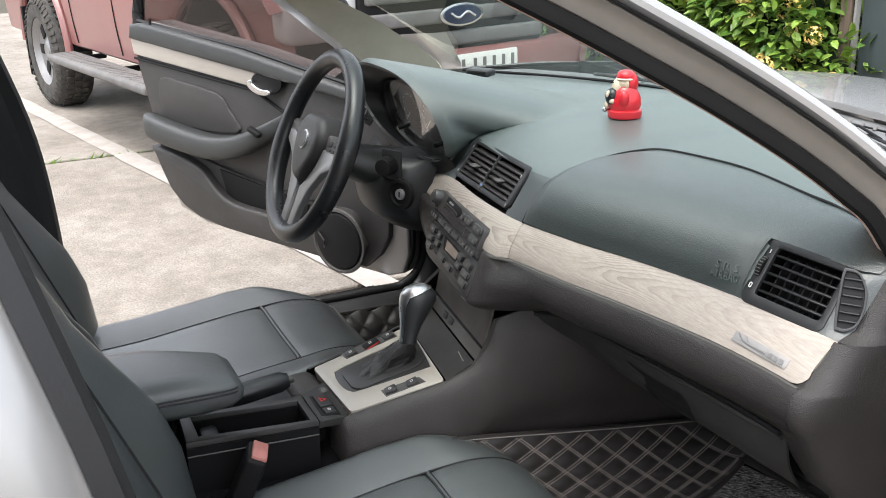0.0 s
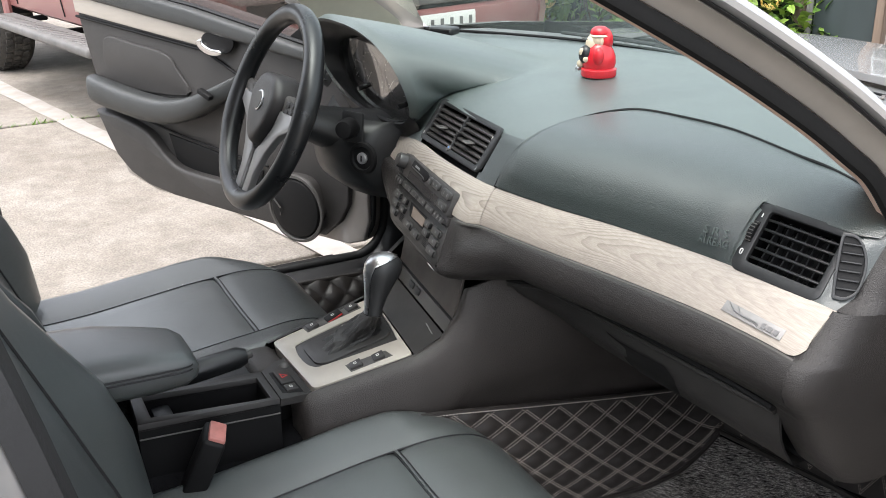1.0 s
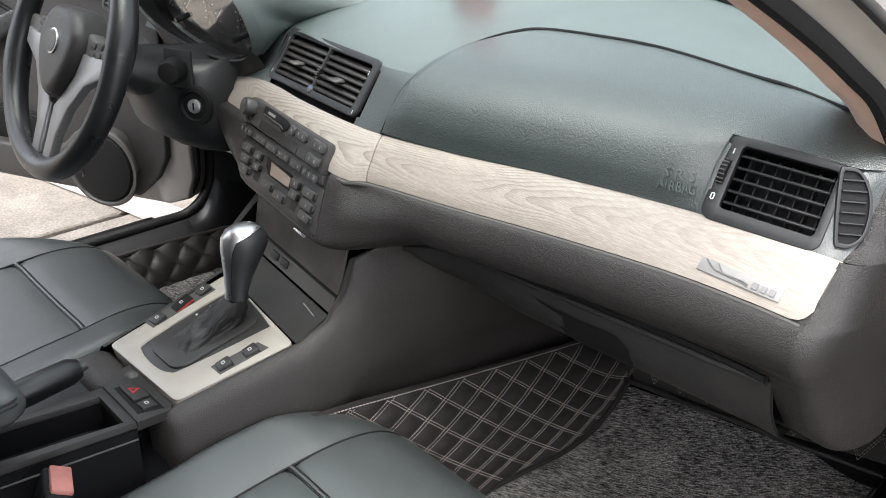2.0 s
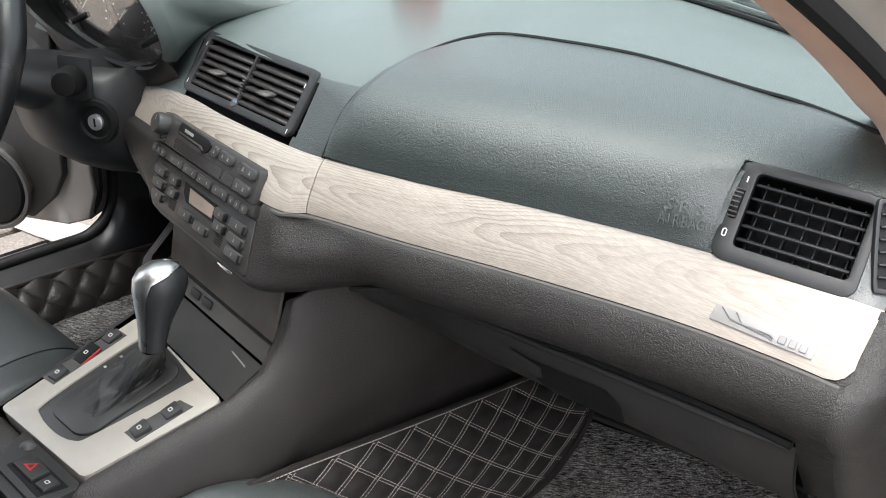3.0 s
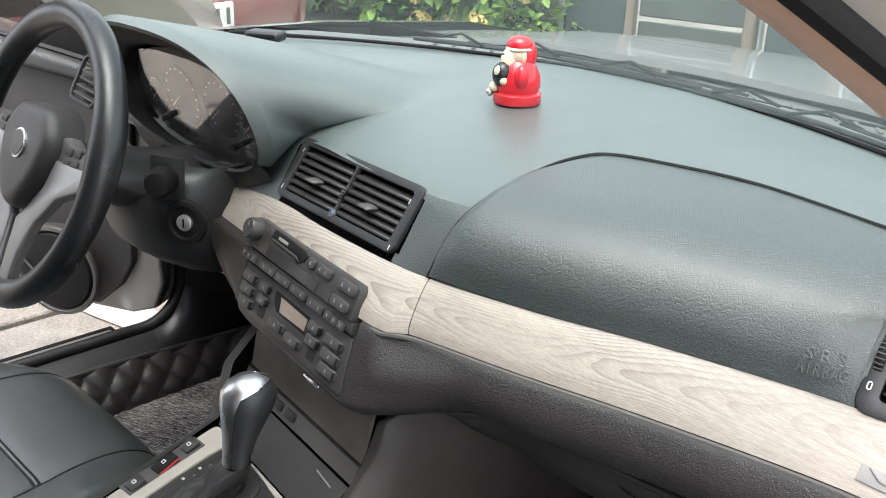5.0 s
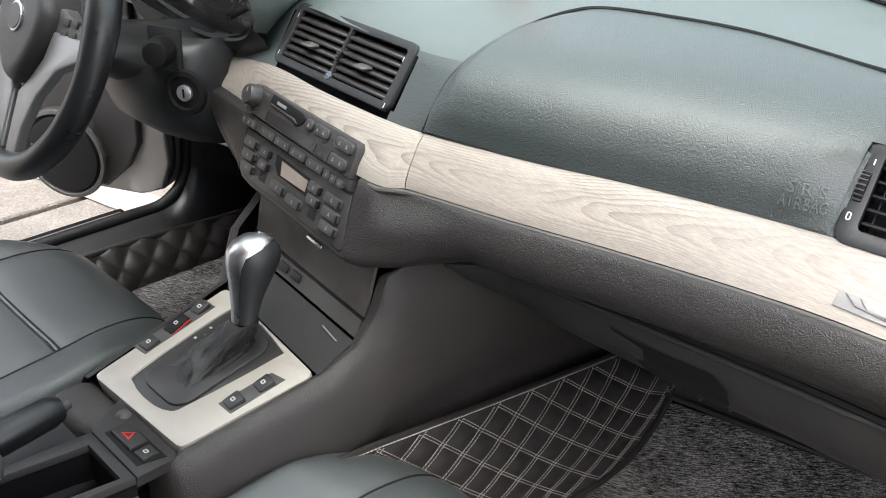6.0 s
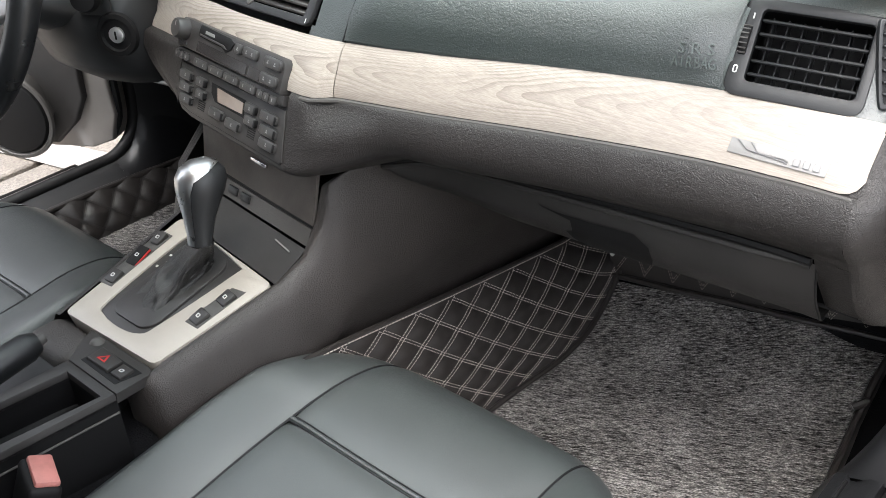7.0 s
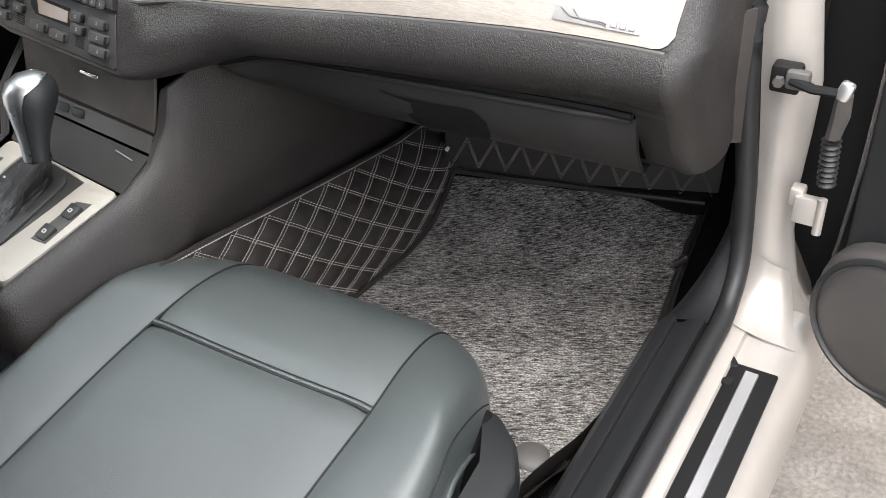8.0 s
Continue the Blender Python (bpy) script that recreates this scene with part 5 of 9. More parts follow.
# ---- steering wheel and column ----
def build_wheel():
    c = V((-0.375, -0.147, 0.832))
    tilt = radians(24)
    up = V((0, math.sin(tilt), math.cos(tilt)))
    m = facing(c, (1, 0, 0), up)
    w = thing("steering_wheel", "black leather three-spoke steering wheel with silver spokes", "steering wheel", c)
    ring = [m @ V((0.178 * math.cos(2 * math.pi * k / 64), 0.178 * math.sin(2 * math.pi * k / 64), 0)) for k in range(64)]
    rad = [0.0182 + 0.0026 * (max(0, math.cos(4 * math.pi * k / 64 - 0.5)) ** 6) for k in range(64)]
    part("rim", tube_bm(ring, rad, 16, True, up=tuple(m.to_3x3() @ V((0, 0, 1)))), M_WHEEL, w, "shiny black leather rim")
    pad = [(-0.058, 0.040), (-0.030, 0.062), (0.030, 0.062), (0.058, 0.040), (0.066, 0.012), (0.052, -0.030), (0.018, -0.068), (-0.018, -0.068), (-0.052, -0.030), (-0.066, 0.012)]
    pad = [(p.x, p.y) for p in smooth_line([(x, y, 0) for x, y in pad], 4, True)]
    hub = part("airbag_cover", prism_bm(pad, 0.050, m @ pose(0, 0, -0.030), 0.018, 5), M_HUB, w, "black airbag cover")
    part("roundel", spin_bm([(0, 0.0), (0.019, 0.0), (0.019, 0.003), (0.0175, 0.0038), (0.0, 0.0040)], m @ pose(0, 0.008, 0.019), 32), M_KNOB_CHROME, hub, "round metal emblem")
    part("roundel_face", spin_bm([(0, 0.0), (0.0165, 0.0), (0.016, 0.001), (0, 0.0014)], m @ pose(0, 0.008, 0.0228), 28), M_PLASTIC_GREY, hub)
    for sx in (-1, 1):
        o = [(sx * 0.056, 0.034), (sx * 0.10, 0.026), (sx * 0.166, 0.030), (sx * 0.168, -0.002), (sx * 0.11, -0.012), (sx * 0.058, -0.032)]
        o = [(p.x, p.y) for p in smooth_line([(x, y, 0) for x, y in (o if sx > 0 else o[::-1])], 3, True)]
        part("side_spoke", prism_bm(o, 0.020, m @ pose(0, 0, -0.022), 0.006, 3), M_PLASTIC_GREY, w)
        o = [(0.150, 0.010), (0.066, 0.006), (0.054, -0.030), (0.022, -0.068), (0.007, -0.082), (0.007, -0.170), (0.037, -0.168), (0.041, -0.12), (0.060, -0.078), (0.095, -0.038), (0.150, -0.014)]
        o = [(sx * x, y) for x, y in (o if sx < 0 else o[::-1])]
        part("spoke_cover", prism_bm(o, 0.012, m @ pose(0, 0, -0.010), 0.004, 3), M_SILVER_PLASTIC, w, "satin silver spoke cover")
        for dx, dy in ((0.0, 0.0), (0.022, 0.002), (0.0, -0.014), (0.022, -0.012)):
            part("key", prism_bm(round_rect(0.017, 0.010, 0.003, 3), 0.005, m @ pose(sx * (0.088 + dx), 0.022 + dy, -0.0045), 0.0015), M_HUB, w)
    # column shroud, stalk, ignition
    col = thing("steering_column", "black steering column shroud with key barrel and stalk", "steering column", (-0.36, 0.0, 0.76))
    pts = [V((-0.372, -0.105, 0.815)), V((-0.37, -0.05, 0.79)), V((-0.365, 0.02, 0.765)), V((-0.36, 0.10, 0.745))]
    rows = []
    for k, p in enumerate(pts):
        r = (0.050, 0.064, 0.082, 0.10)[k]
        rows.append([p + V((r * math.cos(a) * 1.05, 0.15 * r * math.sin(a), r * 0.58 * math.sin(a) - 0.006)) for a in [2 * math.pi * q / 24 for q in range(24)]])
    b = grid_bm(rows, wrap_v=True)
    b.faces.new([v for v in b.verts][:24])
    part("shroud", b, M_PLASTIC, col, angle=60)
    # flank panel with the ignition barrel
    rows = []
    for x, y in ((-0.440, -0.040), (-0.390, -0.056), (-0.335, -0.055), (-0.285, -0.040), (-0.256, -0.020), (-0.246, 0.002), (-0.243, 0.05)):
        rows.append([V((x, y + 0.050, 0.806)), V((x, y + 0.022, 0.794)), V((x, y, 0.765)), V((x, y - 0.002, 0.732)), V((x, y + 0.012, 0.692)), V((x, y + 0.05, 0.660))])
    part("column_flank", grid_bm([smooth_line(r, 3) for r in rows]), M_PLASTIC, col, "black plastic panel round the key barrel", angle=60)
    mi = facing((-0.237, -0.016, 0.750), (0.86, 0.50, 0.0), (0, 0.1, 1))
    barrel = part("key_barrel", spin_bm([(0, 0.0), (0.028, 0.0), (0.030, 0.004), (0.028, 0.010), (0.022, 0.011), (0.020, 0.007), (0.0, 0.007)], mi, 32), M_PLASTIC_DK, col, "ribbed black key barrel")
    part("lock_face", spin_bm([(0, 0.0), (0.0105, 0.0), (0.0105, 0.005), (0.009, 0.006), (0, 0.006)], mi @ pose(0, 0, 0.006), 24), M_ALU, barrel, "bright metal lock face")
    part("key_slot", box_bm((0, 0, 0.0124), (0.0026, 0.011, 0.001), 0.0003, 1, mi), M_PLASTIC_DK, barrel)
    ms = facing((-0.262, -0.030, 0.803), (0.9, 0.4, 0), (0, 0.1, 1))
    part("stalk_plate", prism_bm(round_rect(0.050, 0.056, 0.004), 0.004, ms @ pose(0, 0, -0.006), 0.001), M_PLASTIC, col)
    stalk = part("wiper_stalk", spin_bm([(0, 0.0), (0.016, 0.0), (0.019, 0.006), (0.019, 0.026), (0.015, 0.036), (0.0, 0.038)], ms @ pose(0, 0, 0, 0, 20, 0), 24), M_PLASTIC_DK, col, "black round-ended stalk")
    for k in range(3):
        part("symbol", box_bm((-0.004 + 0.004 * k, 0.0055 - 0.005 * k, 0.036), (0.003, 0.003, 0.0012), 0, 1, ms @ pose(0, 0, 0, 0, 20, 0)), M_WHITE, stalk)
    # lower driver panel
    rows = []
    for x, y in ((-0.72, 0.10), (-0.60, 0.07), (-0.45, 0.045), (-0.30, 0.05), (-0.19, 0.075)):
        rows.append([V((x, y + 0.01, 0.76)), V((x, y - 0.01, 0.72)), V((x, y + 0.00, 0.67)), V((x, y + 0.03, 0.635)), V((x, y + 0.09, 0.622)), V((x, y + 0.45, 0.64))])
    part("lower_driver_panel", grid_bm([smooth_line(r, 3) for r in rows]), M_PLASTIC, DASH, angle=60)
    edge = [V((-0.72, 0.125, 0.634)), V((-0.60, 0.095, 0.632)), V((-0.45, 0.070, 0.631)), V((-0.30, 0.075, 0.632)), V((-0.19, 0.10, 0.633))]
    part("panel_edge", tube_bm(smooth_line(edge, 4), 0.0045, 8), M_SILVER_PLASTIC, DASH, "pale edge strip under the driver panel")
    # driver's side outlet
    mv = facing((-0.700, 0.080, 0.835), (1, -0.10, 0), (0, 0.5, 0.9))
    v = part("driver_vent", prism_bm(round_rect(0.115, 0.082, 0.020), 0.006, mv, 0.002, holes=[round_rect(0.100, 0.068, 0.012)[::-1]]), M_PLASTIC, DASH, "black driver air outlet with slats")
    part("outlet_back", prism_bm(round_rect(0.106, 0.074, 0.012), 0.002, mv @ pose(0, 0, -0.02)), M_PLASTIC_DK, v)
    for k in range(5):
        part("slat", box_bm((0, 0, 0), (0.098, 0.003, 0.014), 0.001, 1, mv @ pose(0, (k - 2) * 0.013, -0.004, 20, 0, 0)), M_PLASTIC_GREY, v)


# ---- centre console ----
def pz(y):
    return 0.507 + 0.2 * (y + 0.25)


CONSOLE = thing("centre_console", "charcoal centre console with pale oak shifter surround", "console", (0.03, -0.15, 0.22))


def console_edge(y):
    return V((float(np.interp(y, [-0.27, -0.25, -0.18, -0.10, -0.06, -0.03, 0.02, 0.20, 0.45], [0.109, 0.109, 0.121, 0.134, 0.140, 0.145, 0.158, 0.185, 0.20])), y,
              float(np.interp(y, [-0.27, -0.25, -0.18, -0.10, -0.06, -0.035, -0.02, 0.02, 0.20, 0.45], [0.507, 0.511, 0.526, 0.543, 0.562, 0.598, 0.640, 0.652, 0.655, 0.63]))))


def build_console():
    rows = []
    ys = [0.45, 0.33, 0.20, 0.10, 0.02, 0.0, -0.02, -0.028, -0.035, -0.045, -0.06, -0.08, -0.10, -0.13, -0.16, -0.20, -0.25, -0.272]
    for y in ys:
        e = console_edge(y)
        k = min(max((y + 0.10) / 0.12, 0), 1)
        out = lerp(0.026, 0.012, k)
        row = [e + V((-0.004, 0, -0.004)), e + V((0.008, 0, 0.002)), e + V((out * 0.75, 0, -0.006)), e + V((out, 0, -0.022)), e + V((out + 0.006, 0, -0.06))]
        zf = 0.36
        row += [V((min(e.x + out + 0.008, 0.185), y, lerp(e.z - 0.06, zf, 0.4))), V((min(e.x + out + 0.012, 0.160), y, 0.42)), V((0.158, y, 0.27))]
        rows.append(smooth_line(row, 3))
    last = rows[-1]
    rows.append([V((lerp(p.x, 0.085, 0.35), -0.284, p.z - 0.003)) for p in last])
    rows.append([V((0.080, -0.288, p.z - 0.006)) for p in last])
    part("side_panel", grid_bm(rows), M_CONSOLE, CONSOLE, "dark grained console side", angle=60)
    # driver's side, plainer
    rows = []
    for y, x, z in ((0.45, -0.20, 0.62), (0.05, -0.16, 0.64), (-0.03, -0.135, 0.60), (-0.07, -0.110, 0.548), (-0.15, -0.106, 0.528), (-0.27, -0.094, 0.505)):
        rows.append([V((x + 0.012, y, z)), V((x, y, z - 0.004)), V((x - 0.016, y, z - 0.03)), V((x - 0.03, y, 0.40)), V((x - 0.035, y, 0.27))])
    part("driver_side_panel", grid_bm([smooth_line(r, 3) for r in rows]), M_VINYL_LOW, CONSOLE, angle=60)
    # oak shifter surround
    outline = [(-0.080, -0.263), (0.103, -0.257), (0.129, -0.103), (-0.090, -0.076)]
    mpl = facing((0.0, -0.25, 0.507), (1, 0, 0), (0, 1, 0.2))
    k = math.sqrt(1 + 0.04)

    def lp(x, y):
        return (x, (y + 0.25) * k)
    o = []
    for i, (x, y) in enumerate(outline):
        px, py = outline[i - 1]
        nx, ny = outline[(i + 1) % 4]
        a = V((px - x, py - y)).normalized() * 0.008
        b = V((nx - x, ny - y)).normalized() * 0.008
        o += [lp(x + a.x, y + a.y), lp(x + (a.x + b.x) * 0.29, y + (a.y + b.y) * 0.29), lp(x + b.x, y + b.y)]
    plate_o = [lp(x, y) for x, y in ((-0.044, -0.222), (-0.030, -0.239), (0.012, -0.243), (0.044, -0.236), (0.054, -0.215), (0.070, -0.115), (0.062, -0.101), (-0.022, -0.087), (-0.042, -0.092), (-0.050, -0.11))]
    hole = [(p.x, p.y) for p in smooth_line([(x, y, 0) for x, y in plate_o], 3, True)]
    surround = part("shifter_surround", prism_bm(o, 0.031, mpl @ pose(0, 0, -0.028), 0.0018, 2, holes=[hole[::-1]]), M_WOOD_PLAIN, CONSOLE, "pale oak shifter surround")
    plate = part("shifter_plate", prism_bm([(x * 0.995, y) for x, y in hole], 0.004, mpl @ pose(0, 0, -0.003), 0.001), M_STACK, CONSOLE, "charcoal shifter plate")
    # switches in two long recessed wells
    for outline, keys in (([(0.080, -0.196), (0.104, -0.196), (0.110, -0.128), (0.088, -0.131)], ((0.0925, -0.183, -9, False), (0.0975, -0.147, -9, False))),
                          ([(-0.086, -0.208), (-0.062, -0.206), (-0.068, -0.106), (-0.092, -0.106)], ((-0.0735, -0.193, 3, False), (-0.0765, -0.154, 3, True), (-0.0800, -0.119, 3, False)))):
        part("switch_well", prism_bm([lp(*q) for q in outline], 0.0006, mpl @ pose(0, 0, 0.003), 0.0002), M_PLASTIC_GREY, surround)
        for x, y, turn, red in keys:
            ms = mpl @ pose(*lp(x, y), 0.0042, 10, 0, turn)
            sw = part("switch", box_bm((0, 0, 0), (0.0185, 0.030 if red else 0.020, 0.0080), 0.0022, 2, ms), M_PLASTIC_DK if red else M_STACK, surround)
            part("symbol", prism_bm(round_rect(0.0058, 0.0050, 0.0010, 2), 0.0003, ms @ pose(0, 0, 0.0040), holes=[round_rect(0.0036, 0.0028, 0.0006, 2)[::-1]]), M_WHITE, sw)
            if red:
                part("red_edge", box_bm((0.0098, 0, 0.0008), (0.0012, 0.028, 0.0030), 0.0004, 1, ms), M_HAZARD, sw)
    for q in range(4):
        part("gate_mark", box_bm((-0.040 + 0.007 * (q % 2), (0.10 + 0.011 * q), 0.0015), (0.004, 0.003, 0.0005), 0, 1, mpl), M_WHITE, plate)
    # lower front of the stack: brown cover, key strip, sloping mat
    def slab(name, a, b, c, d, mat, label="", push=0.0):
        rows = [[V(a).lerp(V(b), i / 8) for i in range(9)], [V(d).lerp(V(c), i / 8) for i in range(9)]]
        rows = [[rows[0][i].lerp(rows[1][i], j / 4) for i in range(9)] for j in range(5)]
        return part(name, thicken(grid_bm(rows), 0.004), mat, CONSOLE, label)
    slab("cubby_lid", (-0.125, 0.012, 0.655), (0.138, -0.019, 0.650), (0.136, -0.037, 0.587), (-0.120, -0.006, 0.590), M_PLASTIC_BROWN, "dusty charcoal cubby lid")
    slab("key_strip", (-0.122, -0.010, 0.588), (0.137, -0.041, 0.585), (0.136, -0.051, 0.566), (-0.118, -0.020, 0.568), M_PLASTIC_GREY, "charcoal strip with two keys")
    slab("lid_gap_strip", (-0.124, -0.004, 0.592), (0.138, -0.035, 0.589), (0.138, -0.039, 0.585), (-0.124, -0.008, 0.588), M_PLASTIC_DK)
    slab("front_tray", (-0.118, -0.022, 0.566), (0.136, -0.053, 0.563), (0.133, -0.102, 0.540), (-0.090, -0.075, 0.544), M_STACK, "sloping charcoal tray")
    part("lid_pull", box_bm((0, 0, 0), (0.036, 0.005, 0.004), 0.0015, 2, facing((0.018, -0.0135, 0.628), (0.25, -0.03, 0), (0, 0.28, 1))), M_CHROME, CONSOLE, "small bright lid pull")
    for q in (-0.034, -0.004):
        part("strip_key", box_bm((0, 0, 0), (0.022, 0.011, 0.006), 0.002, 2, facing((q, -0.029 - 0.12 * q, 0.578), (0.25, -0.03, 0), (0, 0.5, 1))), M_PLASTIC, CONSOLE)
    part("tray_mark", tube_bm([V((0.086, -0.058, 0.5625)), V((0.118, -0.064, 0.5595))], 0.0011, 6), M_PRINT, CONSOLE)
    # hazard panel and open tray behind the shifter
    m = facing((0.0, -0.29, 0.5135), (1, 0, 0), (0, 1, -0.16))
    hz = part("hazard_panel", prism_bm([(-0.016, 0.026), (-0.004, 0.008), (0.026, -0.0255), (0.124, -0.0255), (0.116, 0.020), (0.106, 0.0275)], 0.012, m @ pose(0, 0, -0.012), 0.0025), M_STACK, CONSOLE, "black panel with hazard and lock keys")
    part("key_well", prism_bm([(0.0370, -0.0165), (0.1070, -0.0175), (0.1085, 0.0145), (0.0310, 0.0135)], 0.0006, m, 0.0002), M_PLASTIC_DK, hz)
    part("hazard_key", prism_bm([(0.0420, -0.0125), (0.0830, -0.0120), (0.0785, 0.0100), (0.0355, 0.0118)], 0.0050, m, 0.0022, 3), M_STACK, hz)
    part("hazard_mark", prism_bm([(0.0520, -0.0060), (0.0680, -0.0060), (0.0595, 0.0065)], 0.0004, m @ pose(0, 0, 0.0050), holes=[[(0.0555, -0.0040), (0.0595, 0.0030), (0.0640, -0.0040)]]), M_HAZARD, hz, "red hazard triangle")
    part("lock_key", prism_bm([(0.0880, -0.0110), (0.1060, -0.0105), (0.1020, 0.0095), (0.0825, 0.0085)], 0.0044, m, 0.0020, 3), M_STACK, hz)
    part("symbol", prism_bm(round_rect(0.0058, 0.0050, 0.0010, 2, 0.0945, -0.0010), 0.0003, m @ pose(0, 0, 0.0044), holes=[round_rect(0.0036, 0.0028, 0.0006, 2, 0.0945, -0.0010)[::-1]]), M_WHITE, hz)
    part("screw_cap", spin_bm([(0, 0.0055), (0.004, 0.0050), (0.007, 0.0025), (0.0085, 0)], m @ pose(0.016, 0.0150, 0), 18), M_PLASTIC_GREY, CONSOLE, "worn round cap")
    m = facing((0.082, -0.416, 0.522), (1, 0, 0), (0, 1, -0.024))
    rim_o = [(-0.064, -0.096), (0.025, -0.101), (0.0425, 0.099), (-0.053, 0.099)]
    rim_i = [(-0.055, -0.080), (0.011, -0.080), (0.0335, 0.087), (-0.0345, 0.087)]
    tray = part("tray_rim", prism_bm(rim_o, 0.012, m @ pose(0, 0, -0.012), 0.002, holes=[rim_i[::-1]]), M_STACK, CONSOLE, "open black storage tray")

    def well(poly, depth, name, mat, parent, floor):
        b = bmesh.new()
        top = [b.verts.new(m @ V((x, y, -0.009))) for x, y in poly]
        low = [b.verts.new(m @ V((x, y, -depth))) for x, y in poly]
        for k in range(4):
            b.faces.new((top[k], top[(k + 1) % 4], low[(k + 1) % 4], low[k]))
        if floor:
            b.faces.new(low)
        return part(name, b, mat, parent, smooth=False)
    well(rim_i, 0.075, "tray_well", M_PLASTIC_DK, tray, True)
    part("tray_divider", box_bm((-0.018, -0.058, -0.030), (0.060, 0.030, 0.030), 0.008, 2, m), M_PLASTIC, tray)
    part("tray_rod", tube_bm([m @ V((0.006, -0.070, -0.012)), m @ V((0.004, -0.020, -0.022)), m @ V((0.000, -0.012, -0.030))], 0.0045, 8), M_PLASTIC_DK, tray)
    part("tray_edge_line", tube_bm([m @ V((0.0262, -0.101, -0.024)), m @ V((0.0436, 0.098, -0.024))], 0.0013, 6), M_PLASTIC_GREY, tray)
    well(rim_o, 0.25, "console_box", M_PLASTIC_DK, CONSOLE, False)
    part("tunnel_rear", box_bm((-0.03, -0.55, 0.36), (0.17, 0.56, 0.24), 0.02, 3), M_PLASTIC_DK, CONSOLE)
    part("handbrake_well", box_bm((-0.045, -0.36, 0.455), (0.13, 0.22, 0.06), 0.012, 3), M_PLASTIC, CONSOLE)
    part("switch_cheek", box_bm((-0.046, -0.289, 0.466), (0.104, 0.058, 0.072), 0.020, 5), M_CONSOLE, CONSOLE)


def build_shifter():
    base = V((0.020, -0.150, pz(-0.15)))
    g = thing("gear_selector", "gear selector with black leather and chrome grip", "gear selector", base)
    bot, top = V((0.036, -0.128, 0.574)), V((0.026, -0.104, 0.664))
    ax = (top - bot).normalized()
    m = facing(bot, (1, 0, 0), (0, 1, 0))
    side = V((1, 0, 0))
    side = (side - ax * side.dot(ax)).normalized()
    fwd = ax.cross(side).normalized()
    fwd = fwd if fwd.y > 0 else -fwd
    prof = [(0.0, 0.0150, 0.013), (0.012, 0.0155, 0.0135), (0.032, 0.018, 0.0175), (0.050, 0.023, 0.0225), (0.066, 0.0275, 0.0275), (0.079, 0.0285, 0.0295), (0.090, 0.0245, 0.0265), (0.098, 0.0155, 0.017), (0.1015, 0.003, 0.003)]
    rows = []
    for h, rs, rf in prof:
        lean = 0.010 * (h / 0.1) ** 2
        rows.append([bot + ax * h + fwd * lean + side * rs * math.cos(a) + fwd * rf * math.sin(a) for a in [2 * math.pi * q / 28 for q in range(28)]])
    knob = part("grip", grid_bm(rows, wrap_v=True), M_GRIP, g, "black leather grip", angle=70)
    rows = []
    for h, rs, rf in prof[:-1] + [(0.1018, 0.002, 0.002)]:
        lean = 0.010 * (h / 0.1) ** 2
        half = float(np.interp(h, [0.0, 0.06, 0.079, 0.090, 0.098, 0.102], [50, 54, 64, 96, 150, 179]))
        rows.append([bot + ax * (h + 0.0007) + fwd * lean + side * (rs + 0.0012) * math.cos(a) + fwd * (rf + 0.0012) * math.sin(a) for a in [math.radians(244 + half * (q / 12 - 1)) for q in range(25)]])
    part("chrome_spine", thicken(grid_bm(rows), -0.001), M_KNOB_CHROME, knob, "satin chrome spine and cap")
    slope = (pz(-0.11) - pz(-0.22)) / 0.11
    part("boot_plate", prism_bm(round_rect(0.084, 0.134, 0.022, 6), 0.004, facing(V((0.010, -0.165, pz(-0.165) + 0.0005)), (1, 0, 0), (0, 1, slope)), 0.0015), M_STACK, g, "dark grey boot surround")
    # soft boot: drawn up to the lever, slack and creased towards the back
    rows = []
    n = 88
    for j in range(29):
        f = j / 28
        row = []
        for q in range(n):
            a = 2 * math.pi * q / n
            bx = 0.032 * (abs(math.cos(a)) ** 0.6) * (1 if math.cos(a) > 0 else -1) * lerp(1, 0.46, f ** 0.7)
            by = 0.058 * (abs(math.sin(a)) ** 0.7) * (1 if math.sin(a) > 0 else -1) * lerp(1, 0.25, f ** 0.8)
            cx = lerp(0.008, bot.x, f ** 1.2)
            cy = lerp(-0.164, bot.y, f ** 0.8)
            soft = math.sin(math.pi * min(f * 1.1, 1.0)) ** 0.7
            fold = 0.0040 * soft * (1 - 2 * abs(math.sin(3 * a + 4.5 * f + 0.9 * math.sin(2 * a))) ** 0.6) + 0.0050 * soft * noise.noise(V((math.cos(a) * 2.0, math.sin(a) * 4.0, f * 3.0))) + 0.0024 * soft * noise.noise(V((math.cos(a) * 5.0, math.sin(a) * 11.0, f * 6.0)))
            z = lerp(pz(cy + by) + 0.003, bot.z + 0.004, f ** 1.35) + fold * 0.9
            out = V((math.cos(a), math.sin(a), 0))
            row.append(V((cx + bx, cy + by, z)) + out * fold * 0.6)
        rows.append(row)
    part("boot", grid_bm(rows, wrap_v=True), M_BOOT, g, "creased soft black leather boot", angle=80)


